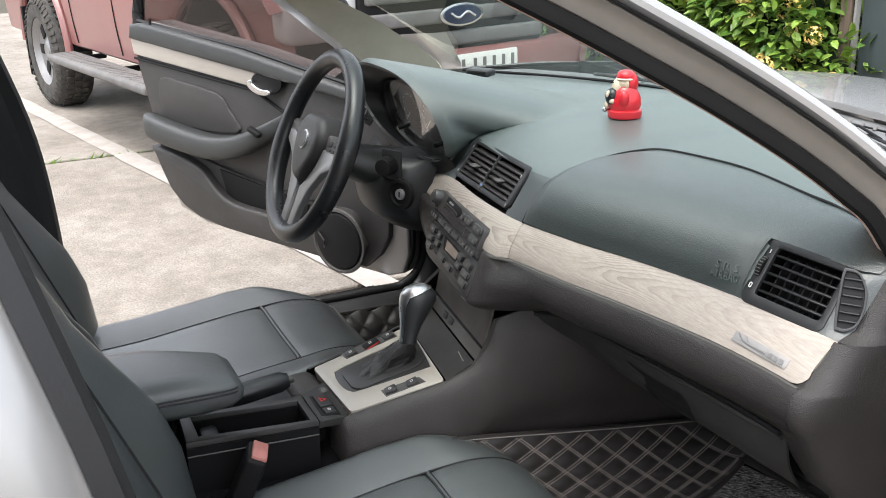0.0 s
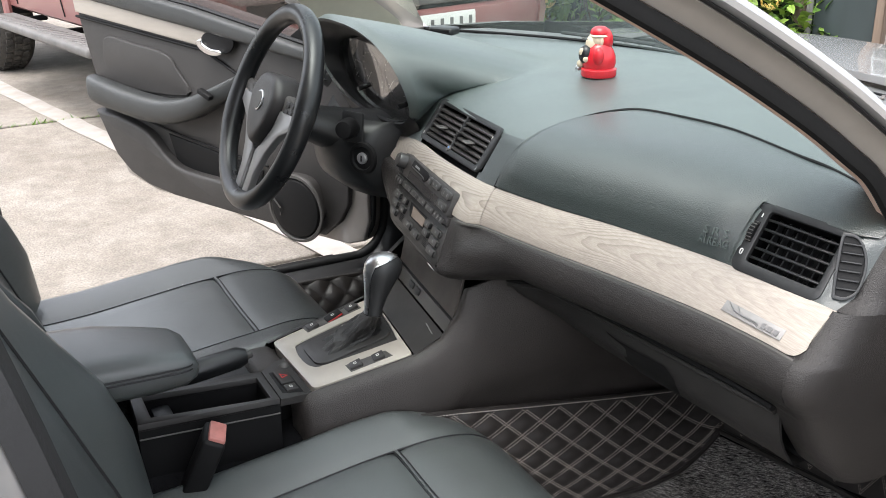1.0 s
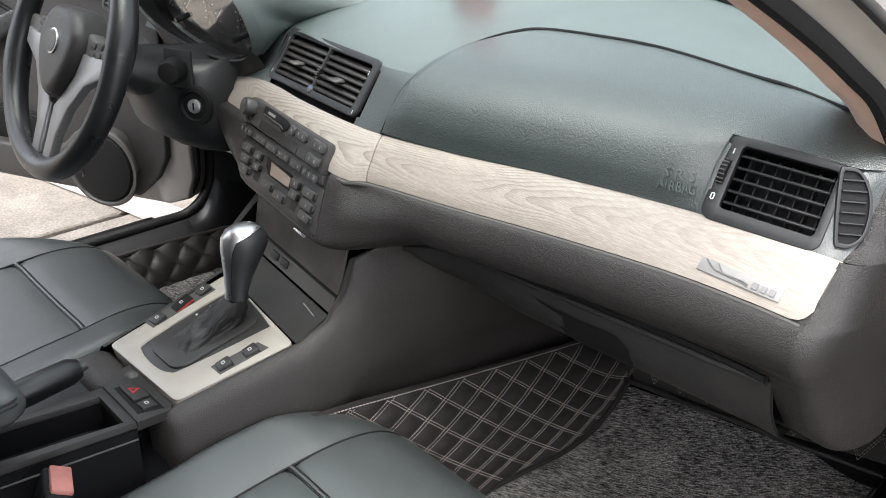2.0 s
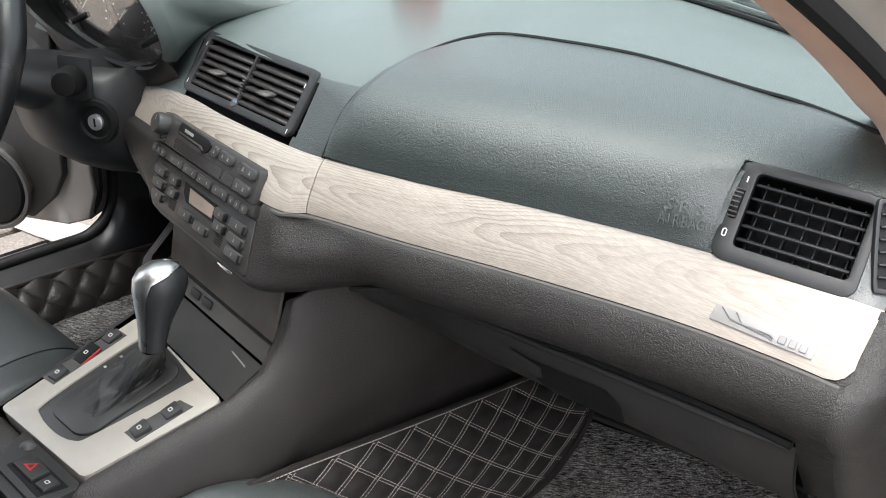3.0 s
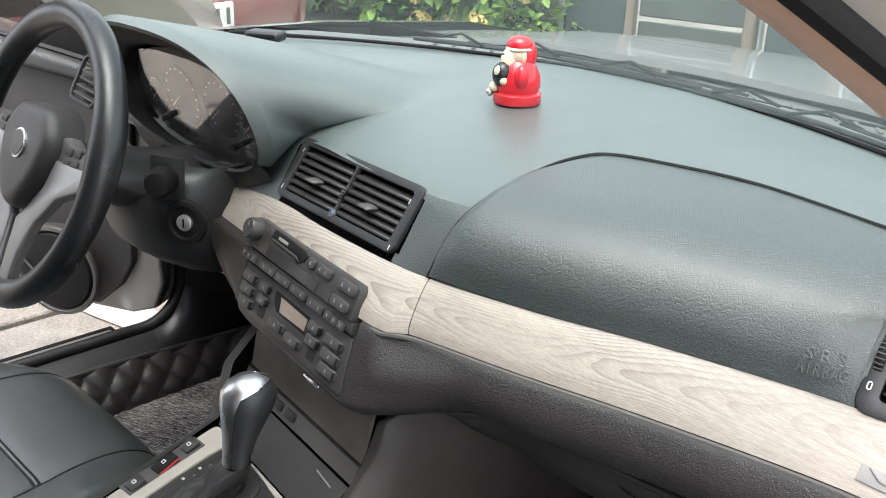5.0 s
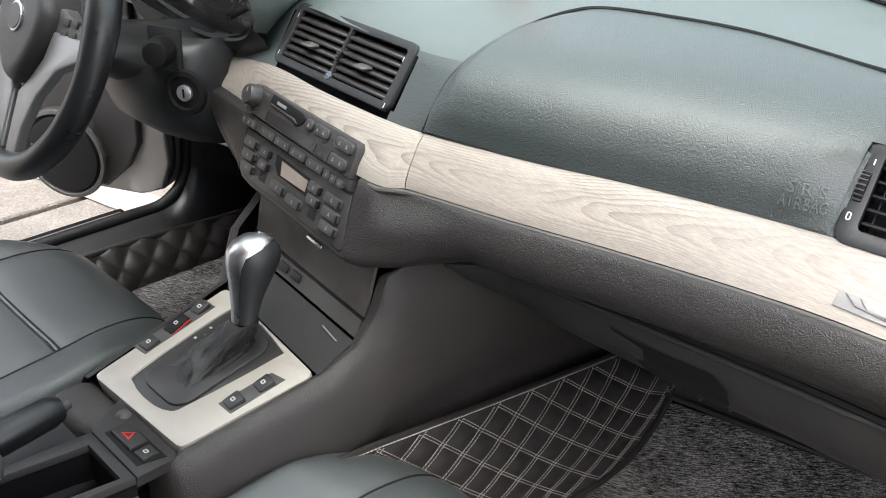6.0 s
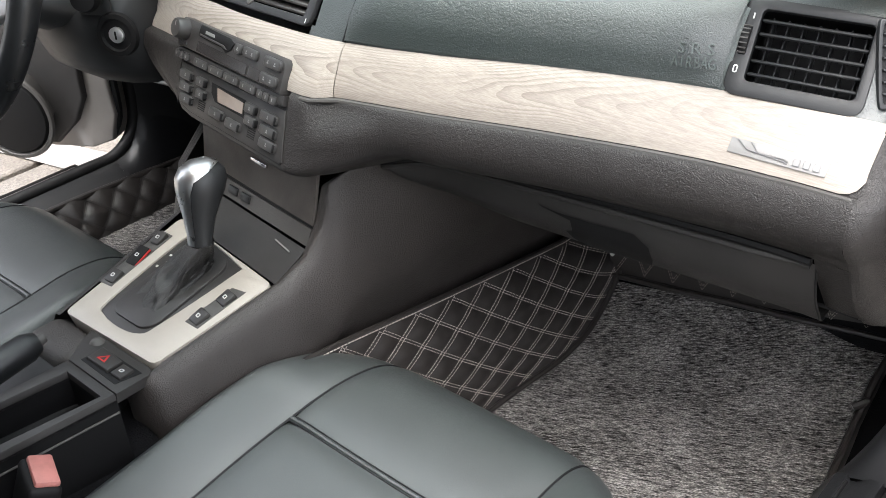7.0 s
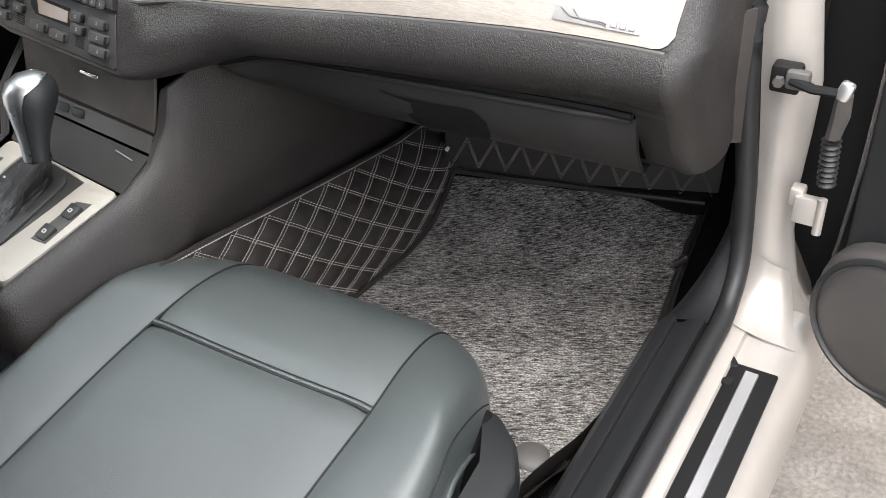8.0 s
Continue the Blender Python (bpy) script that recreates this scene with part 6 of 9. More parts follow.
def build_armrest():
    a = thing("armrest", "padded black leather centre armrest with double stitching", "armrest", (0.03, -0.62, 0.54))
    rows = []
    for y, w, z0, z1, cx in ((-0.425, 0.036, 0.588, 0.602, 0.080), (-0.430, 0.052, 0.578, 0.612, 0.070), (-0.445, 0.063, 0.570, 0.621, 0.065), (-0.49, 0.073, 0.566, 0.628, 0.057), (-0.545, 0.086, 0.566, 0.631, 0.042), (-0.60, 0.090, 0.566, 0.632, 0.036), (-0.72, 0.090, 0.566, 0.632, 0.03), (-0.80, 0.088, 0.566, 0.630, 0.03)):
        ring = []
        for q in range(24):
            t = 2 * math.pi * q / 24
            c, s = math.cos(t), math.sin(t)
            ring.append(V((cx + w * (abs(c) ** 0.45) * (1 if c > 0 else -1), y, (z0 + z1) / 2 + (z1 - z0) / 2 * (abs(s) ** 0.6) * (1 if s > 0 else -1))))
        rows.append(ring)
    b = grid_bm([[r[q] for r in rows] for q in range(24)], wrap_u=True)
    bmesh.ops.contextual_create(b, geom=[e for e in b.edges if e.is_boundary and all(abs(v.co.y + 0.425) < 1e-4 for v in e.verts)])
    part("pad", b, M_LEATHER, a, angle=70)
    for dz in (0.0, 0.006):
        pts = [V((0.1150, -0.4315, 0.599 + dz)), V((0.1285, -0.445, 0.600 + dz)), V((0.1305, -0.50, 0.602 + dz)), V((0.1275, -0.60, 0.604 + dz)), V((0.121, -0.80, 0.604 + dz))]
        part("stitching", tube_bm(smooth_line(pts, 5), 0.0013, 6), M_PIPING, a)
    part("hinge_base", box_bm((0.02, -0.70, 0.50), (0.09, 0.24, 0.13), 0.02, 3), M_PLASTIC_DK, a)
    h = thing("handbrake", "black handbrake lever with button end", "handbrake", (-0.028, -0.40, 0.49))
    part("lever", tube_bm([V((-0.030, -0.322, 0.520)), V((-0.030, -0.335, 0.520)), V((-0.028, -0.39, 0.516)), V((-0.024, -0.46, 0.512)), V((-0.02, -0.56, 0.50))], [0.012, 0.0175, 0.0185, 0.0175, 0.016], 16), M_WHEEL, h)
    part("button", tube_bm([V((-0.030, -0.322, 0.520)), V((-0.031, -0.313, 0.521))], [0.007, 0.006], 12), M_PLASTIC_GREY, h)
    for q in range(7):
        part("boot_rib", tube_bm([V((-0.022 + 0.026 * math.cos(t), -0.475 - q * 0.012, 0.508 + 0.026 * math.sin(t))) for t in [2 * math.pi * i / 20 for i in range(20)]], 0.005, 6, True, up=(0, 1, 0)), M_RUBBER, h)


# ---- seats ----
def seat(cx, dy, sign, label):
    """A front seat. sign: +1 passenger; the outer side lies at +x * sign."""
    s = thing("front_seat", label, "car seat", (cx, -0.33 + dy, 0.22), "front seats")
    YS = (-0.010, -0.012, -0.022, -0.042, -0.075, -0.125, -0.185, -0.25, -0.34, -0.45, -0.58)
    ZC = (0.335, 0.385, 0.418, 0.440, 0.455, 0.461, 0.457, 0.452, 0.442, 0.430, 0.425)
    HW = (0.200, 0.206, 0.212, 0.219, 0.226, 0.234, 0.244, 0.250, 0.254, 0.256, 0.256)
    zc, hw = table(YS[::-1], ZC[::-1]), table(YS[::-1], HW[::-1])
    seam_at = lambda y: float(np.interp(y, [-0.20, -0.02], [0.146, 0.134]))

    def at(f, y):
        """f: -1 to 1 across; beyond the seam the bolster swells and then falls away."""
        w = hw(y) * (1.0 if f * sign > 0 else float(np.interp(y, [-0.30, -0.12], [0.955, 1.0])))
        seam = seam_at(y)
        g = abs(f)
        front = min(max((-0.04 - y) / 0.10, 0), 1)
        if g < 0.5:
            x, z = g / 0.5 * seam, -0.004 * (1 - (g / 0.5) ** 2) * front
        else:
            t = (g - 0.5) / 0.5
            rise = 0.014 * front
            x = seam + (w - seam) * math.sin(min(t * 1.18, 1.0) * math.pi / 2) if t < 0.85 else seam + (w - seam) * lerp(1.0, 0.985, (t - 0.85) / 0.15)
            z = rise * math.sin(min(t / 0.55, 1) * math.pi / 2) - max(0, t - 0.50) ** 2 * 0.42 * 1.35
        # the front edge is drawn back round the corners
        back_set = (5.6 if f * sign > 0 else 3.2) * max(0.0, x - 0.112) ** 2 * min(max((y + 0.28) / 0.20, 0.0), 1.0)
        return V((cx + math.copysign(x, f) if f else cx, y + dy - back_set, zc(y) + z))
    ys = [p.x for p in smooth_line([(y, 0, 0) for y in YS], 4)]

    def panel(name, f0, f1, y0, y1, mat, n=14):
        yy = [y for y in ys if y1 - 1e-6 <= y <= y0 + 1e-6]
        for e in (y0, y1):
            if all(abs(e - y) > 1e-4 for y in yy):
                yy.append(e)
        yy = sorted(set(yy), reverse=True)
        rows = []
        for y in yy:
            row = []
            for k in range(n + 1):
                f = lerp(f0, f1, k / n)
                p = at(f, y)
                ex = min(abs(f - f0) if abs(abs(f0) - 0.5) < 1e-6 else 9, abs(f - f1) if abs(abs(f1) - 0.5) < 1e-6 else 9)
                ey = min(abs(y - y0) if abs(y0 + 0.185) < 1e-6 else 9, abs(y - y1) if abs(y1 + 0.185) < 1e-6 else 9)
                dip = 0.0036 * math.exp(-ex / 0.045) + 0.0046 * math.exp(-ey / 0.010)
                row.append(p - V((0, 0, dip)))
            rows.append(row)
        return part(name, grid_bm(rows), mat, s, angle=70)
    panel("cushion_front", -0.5, 0.5, -0.010, -0.185, M_LEATHER_PANEL, 18)
    panel("cushion_centre", -0.5, 0.5, -0.185, -0.58, M_LEATHER_PANEL, 18)
    panel("inner_bolster", -0.5 * 1.0, -1.0, -0.010, -0.58, M_LEATHER, 16)
    panel("outer_bolster", 0.5, 1.0, -0.010, -0.58, M_LEATHER, 16)
    for sg in (-1, 1):
        pts = [at(0.5 * sg, y) - V((0, 0, 0.0032)) for y in [-0.014, -0.022, -0.042, -0.075, -0.125, -0.185, -0.25, -0.34, -0.45, -0.57]]
        part("seam", tube_bm(smooth_line(pts, 4), 0.0014, 6), M_PIPING, s)
        pts = [at(0.93 * sg, y) + V((0.001 * sg, 0, 0)) for y in [-0.022, -0.042, -0.075, -0.125, -0.185, -0.25, -0.34, -0.45, -0.57]]
        part("edge_piping", tube_bm(smooth_line(pts, 4), 0.0026, 6), M_LEATHER, s)
        pts = [at(0.86 * sg, y) + V((0.0004 * sg, 0, 0.0002)) for y in [-0.022, -0.042, -0.075, -0.125, -0.185, -0.25, -0.34, -0.45, -0.57]]
        part("edge_seam", tube_bm(smooth_line(pts, 4), 0.0009, 6), M_PIPING, s)
    across = [-0.5 + 0.05 * k for k in range(21)]
    part("cross_welt", tube_bm([at(f, -0.185) - V((0, 0, 0.0036)) for f in across], 0.0027, 8), M_LEATHER, s)
    for off in (-0.0040, 0.0040):
        part("cross_seam", tube_bm([at(f, -0.185 + off) - V((0, 0, 0.0040)) for f in across], 0.0011, 6), M_PIPING, s)
    rng = random.Random(int(cx * 100) + 7)
    b = bmesh.new()
    for _ in range(4):
        q = rng.choice((-0.5, 0.5))
        y = rng.uniform(-0.5, -0.04)
        b = box_bm(at(q, y) + V((0, 0, -0.0005)), (0.002, 0.0014, 0.001), 0, 1, None, b)
    part("thread_ends", b, M_WHITE, s)
    # plinth and outer plastic valance
    part("plinth", box_bm((cx, -0.32 + dy, 0.315), (0.46, 0.50, 0.17), 0.03, 3), M_PLASTIC_DK, s)
    rows = []
    for y, x, z in ((-0.060, 0.195, 0.365), (-0.078, 0.228, 0.382), (-0.11, 0.262, 0.390), (-0.155, 0.284, 0.396), (-0.26, 0.294, 0.400), (-0.40, 0.296, 0.402), (-0.56, 0.294, 0.402)):
        rows.append([V((cx + sign * (x - 0.04), y + dy, z + 0.004)), V((cx + sign * (x - 0.006), y + dy, z)), V((cx + sign * x, y + dy, z - 0.012)), V((cx + sign * (x + 0.002), y + dy, z - 0.06)), V((cx + sign * (x - 0.012), y + dy, z - 0.115))])
    part("side_valance", grid_bm([smooth_line(r, 3) for r in rows]), M_PLASTIC, s, "black plastic seat valance", angle=60)
    # backrest, reclined
    base, top = V((cx, -0.545 + dy, 0.45)), V((cx, -0.775 + dy, 1.06))
    ax = (top - base).normalized()
    nrm = V((0, -ax.z, ax.y)) * -1

    def back(f, h):
        g = abs(f)
        w = float(np.interp(h, [0, 0.1, 0.35, 0.6, 0.8, 1.0], [0.235, 0.262, 0.272, 0.262, 0.225, 0.17]))
        if g < 0.5:
            x, d = g / 0.5 * w * 0.52, -0.004
        else:
            t = (g - 0.5) / 0.5
            x = w * lerp(0.52, 1.0, math.sin(min(t * 1.2, 1) * math.pi / 2))
            d = 0.055 * math.sin(min(t / 0.5, 1) * math.pi / 2) * float(np.interp(h, [0, 0.12, 0.24, 0.36, 0.5, 0.7, 1], [0.5, 0.9, 0.95, 0.62, 0.30, 0.18, 0.05])) - max(0, t - 0.45) ** 2 * 0.55
        return base + ax * (h * 0.65) + nrm * d + V((math.copysign(x, f) if f else 0, 0, 0))
    hs = [k / 16 for k in range(17)]
    for name, f0, f1, mat in (("back_centre", -0.5, 0.5, M_LEATHER_PANEL), ("back_inner_bolster", -0.5, -1.0, M_LEATHER), ("back_outer_bolster", 0.5, 1.0, M_LEATHER)):
        rows = [[back(lerp(f0, f1, k / 12), h) for k in range(13)] for h in hs]
        part(name, grid_bm(rows), mat, s, angle=70)
    for sg in (-0.5, 0.5):
        part("back_seam", tube_bm([back(sg, h) for h in hs], 0.003, 6), M_PIPING, s)
    rows = []
    for h in hs:
        c = base + ax * (h * 0.65) - nrm * 0.09
        rows.append([back(-1.0, h), V((back(-0.9, h).x, c.y, c.z)), V((cx, c.y - 0.01, c.z)), V((back(0.9, h).x, c.y, c.z)), back(1.0, h)])
    part("back_shell", grid_bm(rows), M_PLASTIC_DK, s, angle=60)
    for sg in (-1, 1):
        pts = [back(0.86 * sg, h) + nrm * 0.001 for h in hs]
        part("back_piping", tube_bm(pts, 0.003, 6), M_LEATHER, s)
    return s


def build_buckle():
    b = thing("seat_belt_buckle", "black seat belt buckle with faded red release button", "seat belt buckle", (0.158, -0.425, 0.40))
    m = facing((0.162, -0.425, 0.508), (0.95, -0.25, 0.02), (0.10, 0.42, 0.45))
    m = m @ pose(0, 0, 0)
    body = box_bm((0, -0.004, -0.052), (0.056, 0.032, 0.105), 0.006, 3, facing((0.164, -0.420, 0.512), (0.93, -0.30, 0.0), (0.28, 0.86, -0.42)))
    part("housing", body, M_PLASTIC_DK, b)
    part("release_button", box_bm((0, -0.002, 0.002), (0.046, 0.024, 0.008), 0.003, 2, facing((0.164, -0.420, 0.512), (0.93, -0.30, 0.0), (0.28, 0.86, -0.42))), M_BUCKLE_RED, b, "faded red release button")
    part("stem", tube_bm([V((0.150, -0.455, 0.42)), V((0.145, -0.47, 0.30))], 0.012, 10), M_PLASTIC_DK, b)


build_wheel()
build_console()
build_shifter()
build_armrest()
seat(0.384, 0.0, 1, "black leather passenger seat with stitched panels beside the console")
seat(-0.384, -0.058, -1, "black leather driver seat with stitched panels behind the wheel")
build_buckle()


# ---- footwells: carpets, quilted mats ----
def quilt(name, at, length, deep, parent, cell=((-0.0400, 0.0188), (0.0243, 0.0182)), puff=0.0046, label="", thread=None, step=0.0038, start=0.0):
    """A padded sheet. at(s, w): the flat place s along it and w down from its top edge; deep(s): how far down it goes.
    The stitch lines follow the two sides of a slanting cell, and the leatherette swells between them."""
    (ax, ay), (bx, by) = cell
    from_s, from_w = -0.001, 0.006
    det = ax * by - bx * ay

    def skew(s, w):
        s, w = s - from_s, w - from_w
        return (s * by - w * bx) / det, (ax * w - ay * s) / det
    n_s, n_w = int(length / step), 46

    def swell(s, w):
        a, b = skew(s, w)
        return puff * abs(math.sin(math.pi * a)) ** 0.75 * abs(math.sin(math.pi * b)) ** 0.75

    def lifted(s, w, h):
        e = 0.004
        du, dv = at(s + e, w) - at(s - e, w), at(s, w + e) - at(s, w - e)
        return at(s, w) - du.cross(dv).normalized() * h
    rows = []
    for i in range(n_s + 1):
        s = start + length * i / n_s
        row = []
        for j in range(n_w + 1):
            w = deep(s) * j / n_w
            row.append(lifted(s, w, swell(s, w)))
        rows.append(row)
    sheet = part(name, grid_bm(rows), M_QUILT, parent, label, angle=80)
    # two rows of stitches along every line
    bm = bmesh.new()
    corners = [skew(s, w) for s in (start, start + length) for w in (0.0, max(deep(start), deep(start + length)) + 0.02)]
    for axis in (0, 1):
        lo, hi = math.floor(min(c[axis] for c in corners)), math.ceil(max(c[axis] for c in corners))
        l0, l1 = min(c[1 - axis] for c in corners), max(c[1 - axis] for c in corners)
        d = V((bx, by)) if axis == 0 else V((ax, ay))
        count = int((l1 - l0) * d.length / 0.0050)
        width = abs(det) / d.length
        for k in range(lo, hi + 1):
            for off in (-0.0019 / width, 0.0019 / width):
                for q in range(count):
                    ends = []
                    for f in (0.14, 0.82):
                        t = lerp(l0, l1, (q + f) / count)
                        a, b = (k + off, t) if axis == 0 else (t, k + off)
                        ends.append((from_s + a * ax + b * bx, from_w + a * ay + b * by))
                    if all(start < s < start + length and 0.004 < w < deep(s) - 0.002 for s, w in ends):
                        tube_bm([lifted(s, w, swell(s, w) + 0.0008) for s, w in ends], 0.00052, 4, bm=bm, cap=False)
    tagged(part("stitches", bm, thread or M_THREAD, sheet, "stitched thread", False), kind="stuff")
    return sheet


def mat_z(y):
    return float(np.interp(y, [-0.4, 0.26, 0.33, 0.38, 0.46, 0.60, 0.72], [0.250, 0.250, 0.258, 0.280, 0.327, 0.47, 0.60]))


def build_mats():
    # passenger mat: fleck carpet inlay, quilted tunnel wall, stitched toe board, corded edges
    mat = thing("floor_mat_passenger", "fleck grey carpet mat with quilted black leatherette walls", "floor mat", (0.45, 0.15, 0.24), "floor mats")
    left = table((-0.30, 0.0, 0.16, 0.28, 0.40, 0.46), (0.235, 0.252, 0.262, 0.272, 0.265, 0.248))
    right = table((-0.30, -0.10, 0.0, 0.12, 0.23, 0.33, 0.46), (0.60, 0.625, 0.653, 0.668, 0.668, 0.655, 0.652))
    front_y = lambda x: 0.420 + 0.11 * (x - 0.266)
    rows = []
    for k in range(41):
        row = []
        for i in range(25):
            x = lerp(0.24, 0.65, i / 24)
            y = lerp(-0.085, front_y(x), k / 40)
            x = lerp(left(y), right(y), i / 24)
            row.append(V((x, y, mat_z(y) + 0.006 + 0.0015 * math.sin(9 * y + i * 0.6))))
        rows.append(row)
    part("carpet", thicken(grid_bm(rows), -0.006), M_CARPET, mat, "black and grey fleck loop carpet", angle=70)

    def wall(u, v):
        y = lerp(-0.12, 0.50, u)
        lo = V((left(min(y, 0.46)) - 0.004 - max(0, y - 0.44) * 0.9, y, mat_z(y) + 0.004))
        hi = V((0.186, y, float(np.interp(y, [-0.12, -0.06, 0.08, 0.20, 0.374, 0.49, 0.52], [0.463, 0.453, 0.425, 0.402, 0.370, 0.360, 0.358]))))
        if u > 0.9:
            hi = hi.lerp(lo, (u - 0.9) * 2.5)
        return lo.lerp(hi, v) + V((0.012, 0, -0.004)) * math.sin(math.pi * v)
    def wall_deep(y):
        u = min(max((y + 0.12) / 0.62, 0.0), 1.0)
        return (wall(u, 1.0) - wall(u, 0.0)).length

    def wall_at(y, w):
        u = min(max((y + 0.12) / 0.62, 0.0), 1.0)
        return wall(u, 1.0 - w / wall_deep(y)) + V((0, y - lerp(-0.12, 0.50, u), 0))
    quilt("tunnel_wall", wall_at, 0.62, wall_deep, mat, label="quilted black leatherette with pale double stitching", start=-0.12)
    top = [wall(k / 30, 1.0) for k in range(31)]
    part("top_cord", tube_bm(top, 0.0045, 8), M_QUILT, mat)
    b = bmesh.new()
    for k in range(110):
        p, q = wall((k + 0.2) / 110, 0.985), wall((k + 0.8) / 110, 0.985)
        tube_bm([p + V((0.004, 0, 0.003)), q + V((0.004, 0, 0.003))], 0.0009, 4, bm=b, cap=False)
    tagged(part("edge_stitches", b, M_THREAD, mat, "", False), kind="stuff")
    low = [wall(k / 30, 0.0) + V((0.003, 0, 0.006)) for k in range(31)]
    part("inner_cord", tube_bm(low, 0.0045, 8), M_QUILT, mat)
    # toe board with zigzag stitching, standing up from the carpet's front edge
    def toe(x, s):
        y = front_y(x) + 0.006 + 0.22 * s + 2.2 * max(0, s - 0.09)
        return V((x, y, mat_z(front_y(x)) + 0.006 + s))
    rows = [[toe(lerp(0.240, 0.668, i / 16), s) for i in range(17)] for s in (-0.004, 0.02, 0.045, 0.07, 0.09, 0.12, 0.17, 0.24)]
    part("toe_board", thicken(grid_bm(rows), 0.004), M_QUILT, mat, angle=70)
    b = bmesh.new()
    for off in (0.0, 0.006):
        for i in range(18):
            x0 = 0.256 + i * 0.0225
            sa, sb = (0.010, 0.052) if i % 2 == 0 else (0.052, 0.010)
            n = 9
            for k in range(n):
                p, q = [toe(x0 + 0.0225 * f, lerp(sa, sb, f) + off) + V((0, -0.003, 0.001)) for f in ((k + 0.15) / n, (k + 0.8) / n)]
                tube_bm([p, q], 0.00055, 4, bm=b, cap=False)
    tagged(part("zigzag_stitches", b, M_DIM_THREAD, mat, "dim zigzag stitching", False), kind="stuff")
    front = [V((x, front_y(x) + 0.001 * math.sin(k), mat_z(front_y(x)) + 0.010)) for k, x in enumerate([lerp(0.245, 0.655, k / 16) for k in range(17)])]
    part("front_cord", tube_bm(front, 0.0045, 8), M_QUILT, mat)
    # raised outer lip along the sill, with its crumpled cord
    rng = random.Random(5)
    ys = [lerp(-0.10, 0.44, k / 26) for k in range(27)]
    rows = [[V((right(y) - 0.004, y, mat_z(y) + 0.004)), V((right(y) + 0.008, y, mat_z(y) + 0.02)), V((right(y) + 0.016, y, mat_z(y) + 0.045)), V((right(y) + 0.020, y, mat_z(y) + 0.07))] for y in ys]
    part("sill_wall", grid_bm(rows), M_QUILT, mat, angle=70)
    cord = [V((right(y) + 0.004 + rng.uniform(-0.002, 0.002), y, mat_z(y) + 0.016 + rng.uniform(-0.002, 0.003))) for y in ys]
    part("outer_cord", tube_bm(smooth_line(cord, 3), 0.0052, 8), M_QUILT, mat)
    for y in (0.205, 0.37, -0.02):
        c = V((right(y) + 0.004, y, mat_z(y) + 0.022))
        part("cord_fold", tube_bm([c + V((-0.008, -0.012, 0)), c + V((0.004, 0.0, 0.008)), c + V((-0.002, 0.014, 0.0))], 0.005, 8), M_QUILT, mat)
    part("clip", spin_bm([(0, 0.008), (0.016, 0.007), (0.022, 0.003), (0.023, 0)], pose(0.613, -0.012, mat_z(0) + 0.005), 24), M_PLASTIC_GREY, mat, "round grey mat clip")
    part("loose_tag", box_bm((0, 0, 0), (0.006, 0.008, 0.004), 0.001, 1, pose(0.252, 0.418, 0.352, 20, 30, 10)), M_WHITE, mat, "small pale thread tag")
    # driver mat
    dm = thing("floor_mat_driver", "fleck grey carpet mat with quilted sill wall beside the driver", "floor mat", (-0.43, 0.1, 0.24), "floor mats")
    rows = [[V((lerp(-0.635, -0.20, i / 16), lerp(-0.20, 0.42, k / 20), mat_z(lerp(-0.20, 0.42, k / 20)) + 0.006)) for i in range(17)] for k in range(21)]
    part("carpet", thicken(grid_bm(rows), -0.006), M_CARPET, dm, "black and grey fleck loop carpet", angle=70)

    def dwall(u, v):
        y = lerp(-0.25, 0.45, u)
        lo = V((-0.632, y, mat_z(y) + 0.004))
        hi = V((-0.682, y, 0.322 + 0.010 * math.sin(u * 5)))
        return hi.lerp(lo, v) + V((0.010, 0, 0)) * math.sin(math.pi * v)
    def sill_at(y, w):
        return dwall((y + 0.25) / 0.70, w / 0.09)
    quilt("sill_wall", sill_at, 0.70, lambda y: 0.09, dm, ((-0.030, 0.030), (0.030, 0.030)), 0.006, "quilted black leatherette", M_DARK_THREAD, start=-0.25)
    part("top_cord", tube_bm([dwall(k / 20, 0) for k in range(21)], 0.006, 8), M_QUILT, dm)

    def twall(u, v):
        y = lerp(-0.15, 0.45, u)
        return V((-0.205, y, mat_z(y) + 0.004)).lerp(V((-0.185, y, 0.42)), v)
    def tunnel_at(y, w):
        return twall((y + 0.15) / 0.60, 1 - w / 0.16)
    quilt("tunnel_wall", tunnel_at, 0.60, lambda y: 0.16, dm, ((-0.035, 0.035), (0.035, 0.035)), thread=M_DARK_THREAD, start=-0.15)
    # bare carpeted tub under it all
    tub = thing("floor_pan", "black carpeted car floor and bulkhead", "car floor", (0, 0, 0.20), "", "structure")
    rows = [[V((lerp(-0.72, 0.72, i / 12), y, z)) for i in range(13)] for y, z in ((-1.9, 0.225), (-0.6, 0.222), (0.30, 0.225), (0.38, 0.25), (0.66, 0.56), (0.68, 0.88))]
    part("carpet", thicken(grid_bm(rows), 0.01), M_CARPET_BASE, tub, angle=50)
    part("tunnel", box_bm((0.0, -0.2, 0.32), (0.28, 1.7, 0.24), 0.05, 4), M_CARPET_BASE, tub)


# ---- body shell ----
BODY = thing("car_body", "silver four-door car body with champagne door jambs, doors open", "car", (0, 0, 0.0))


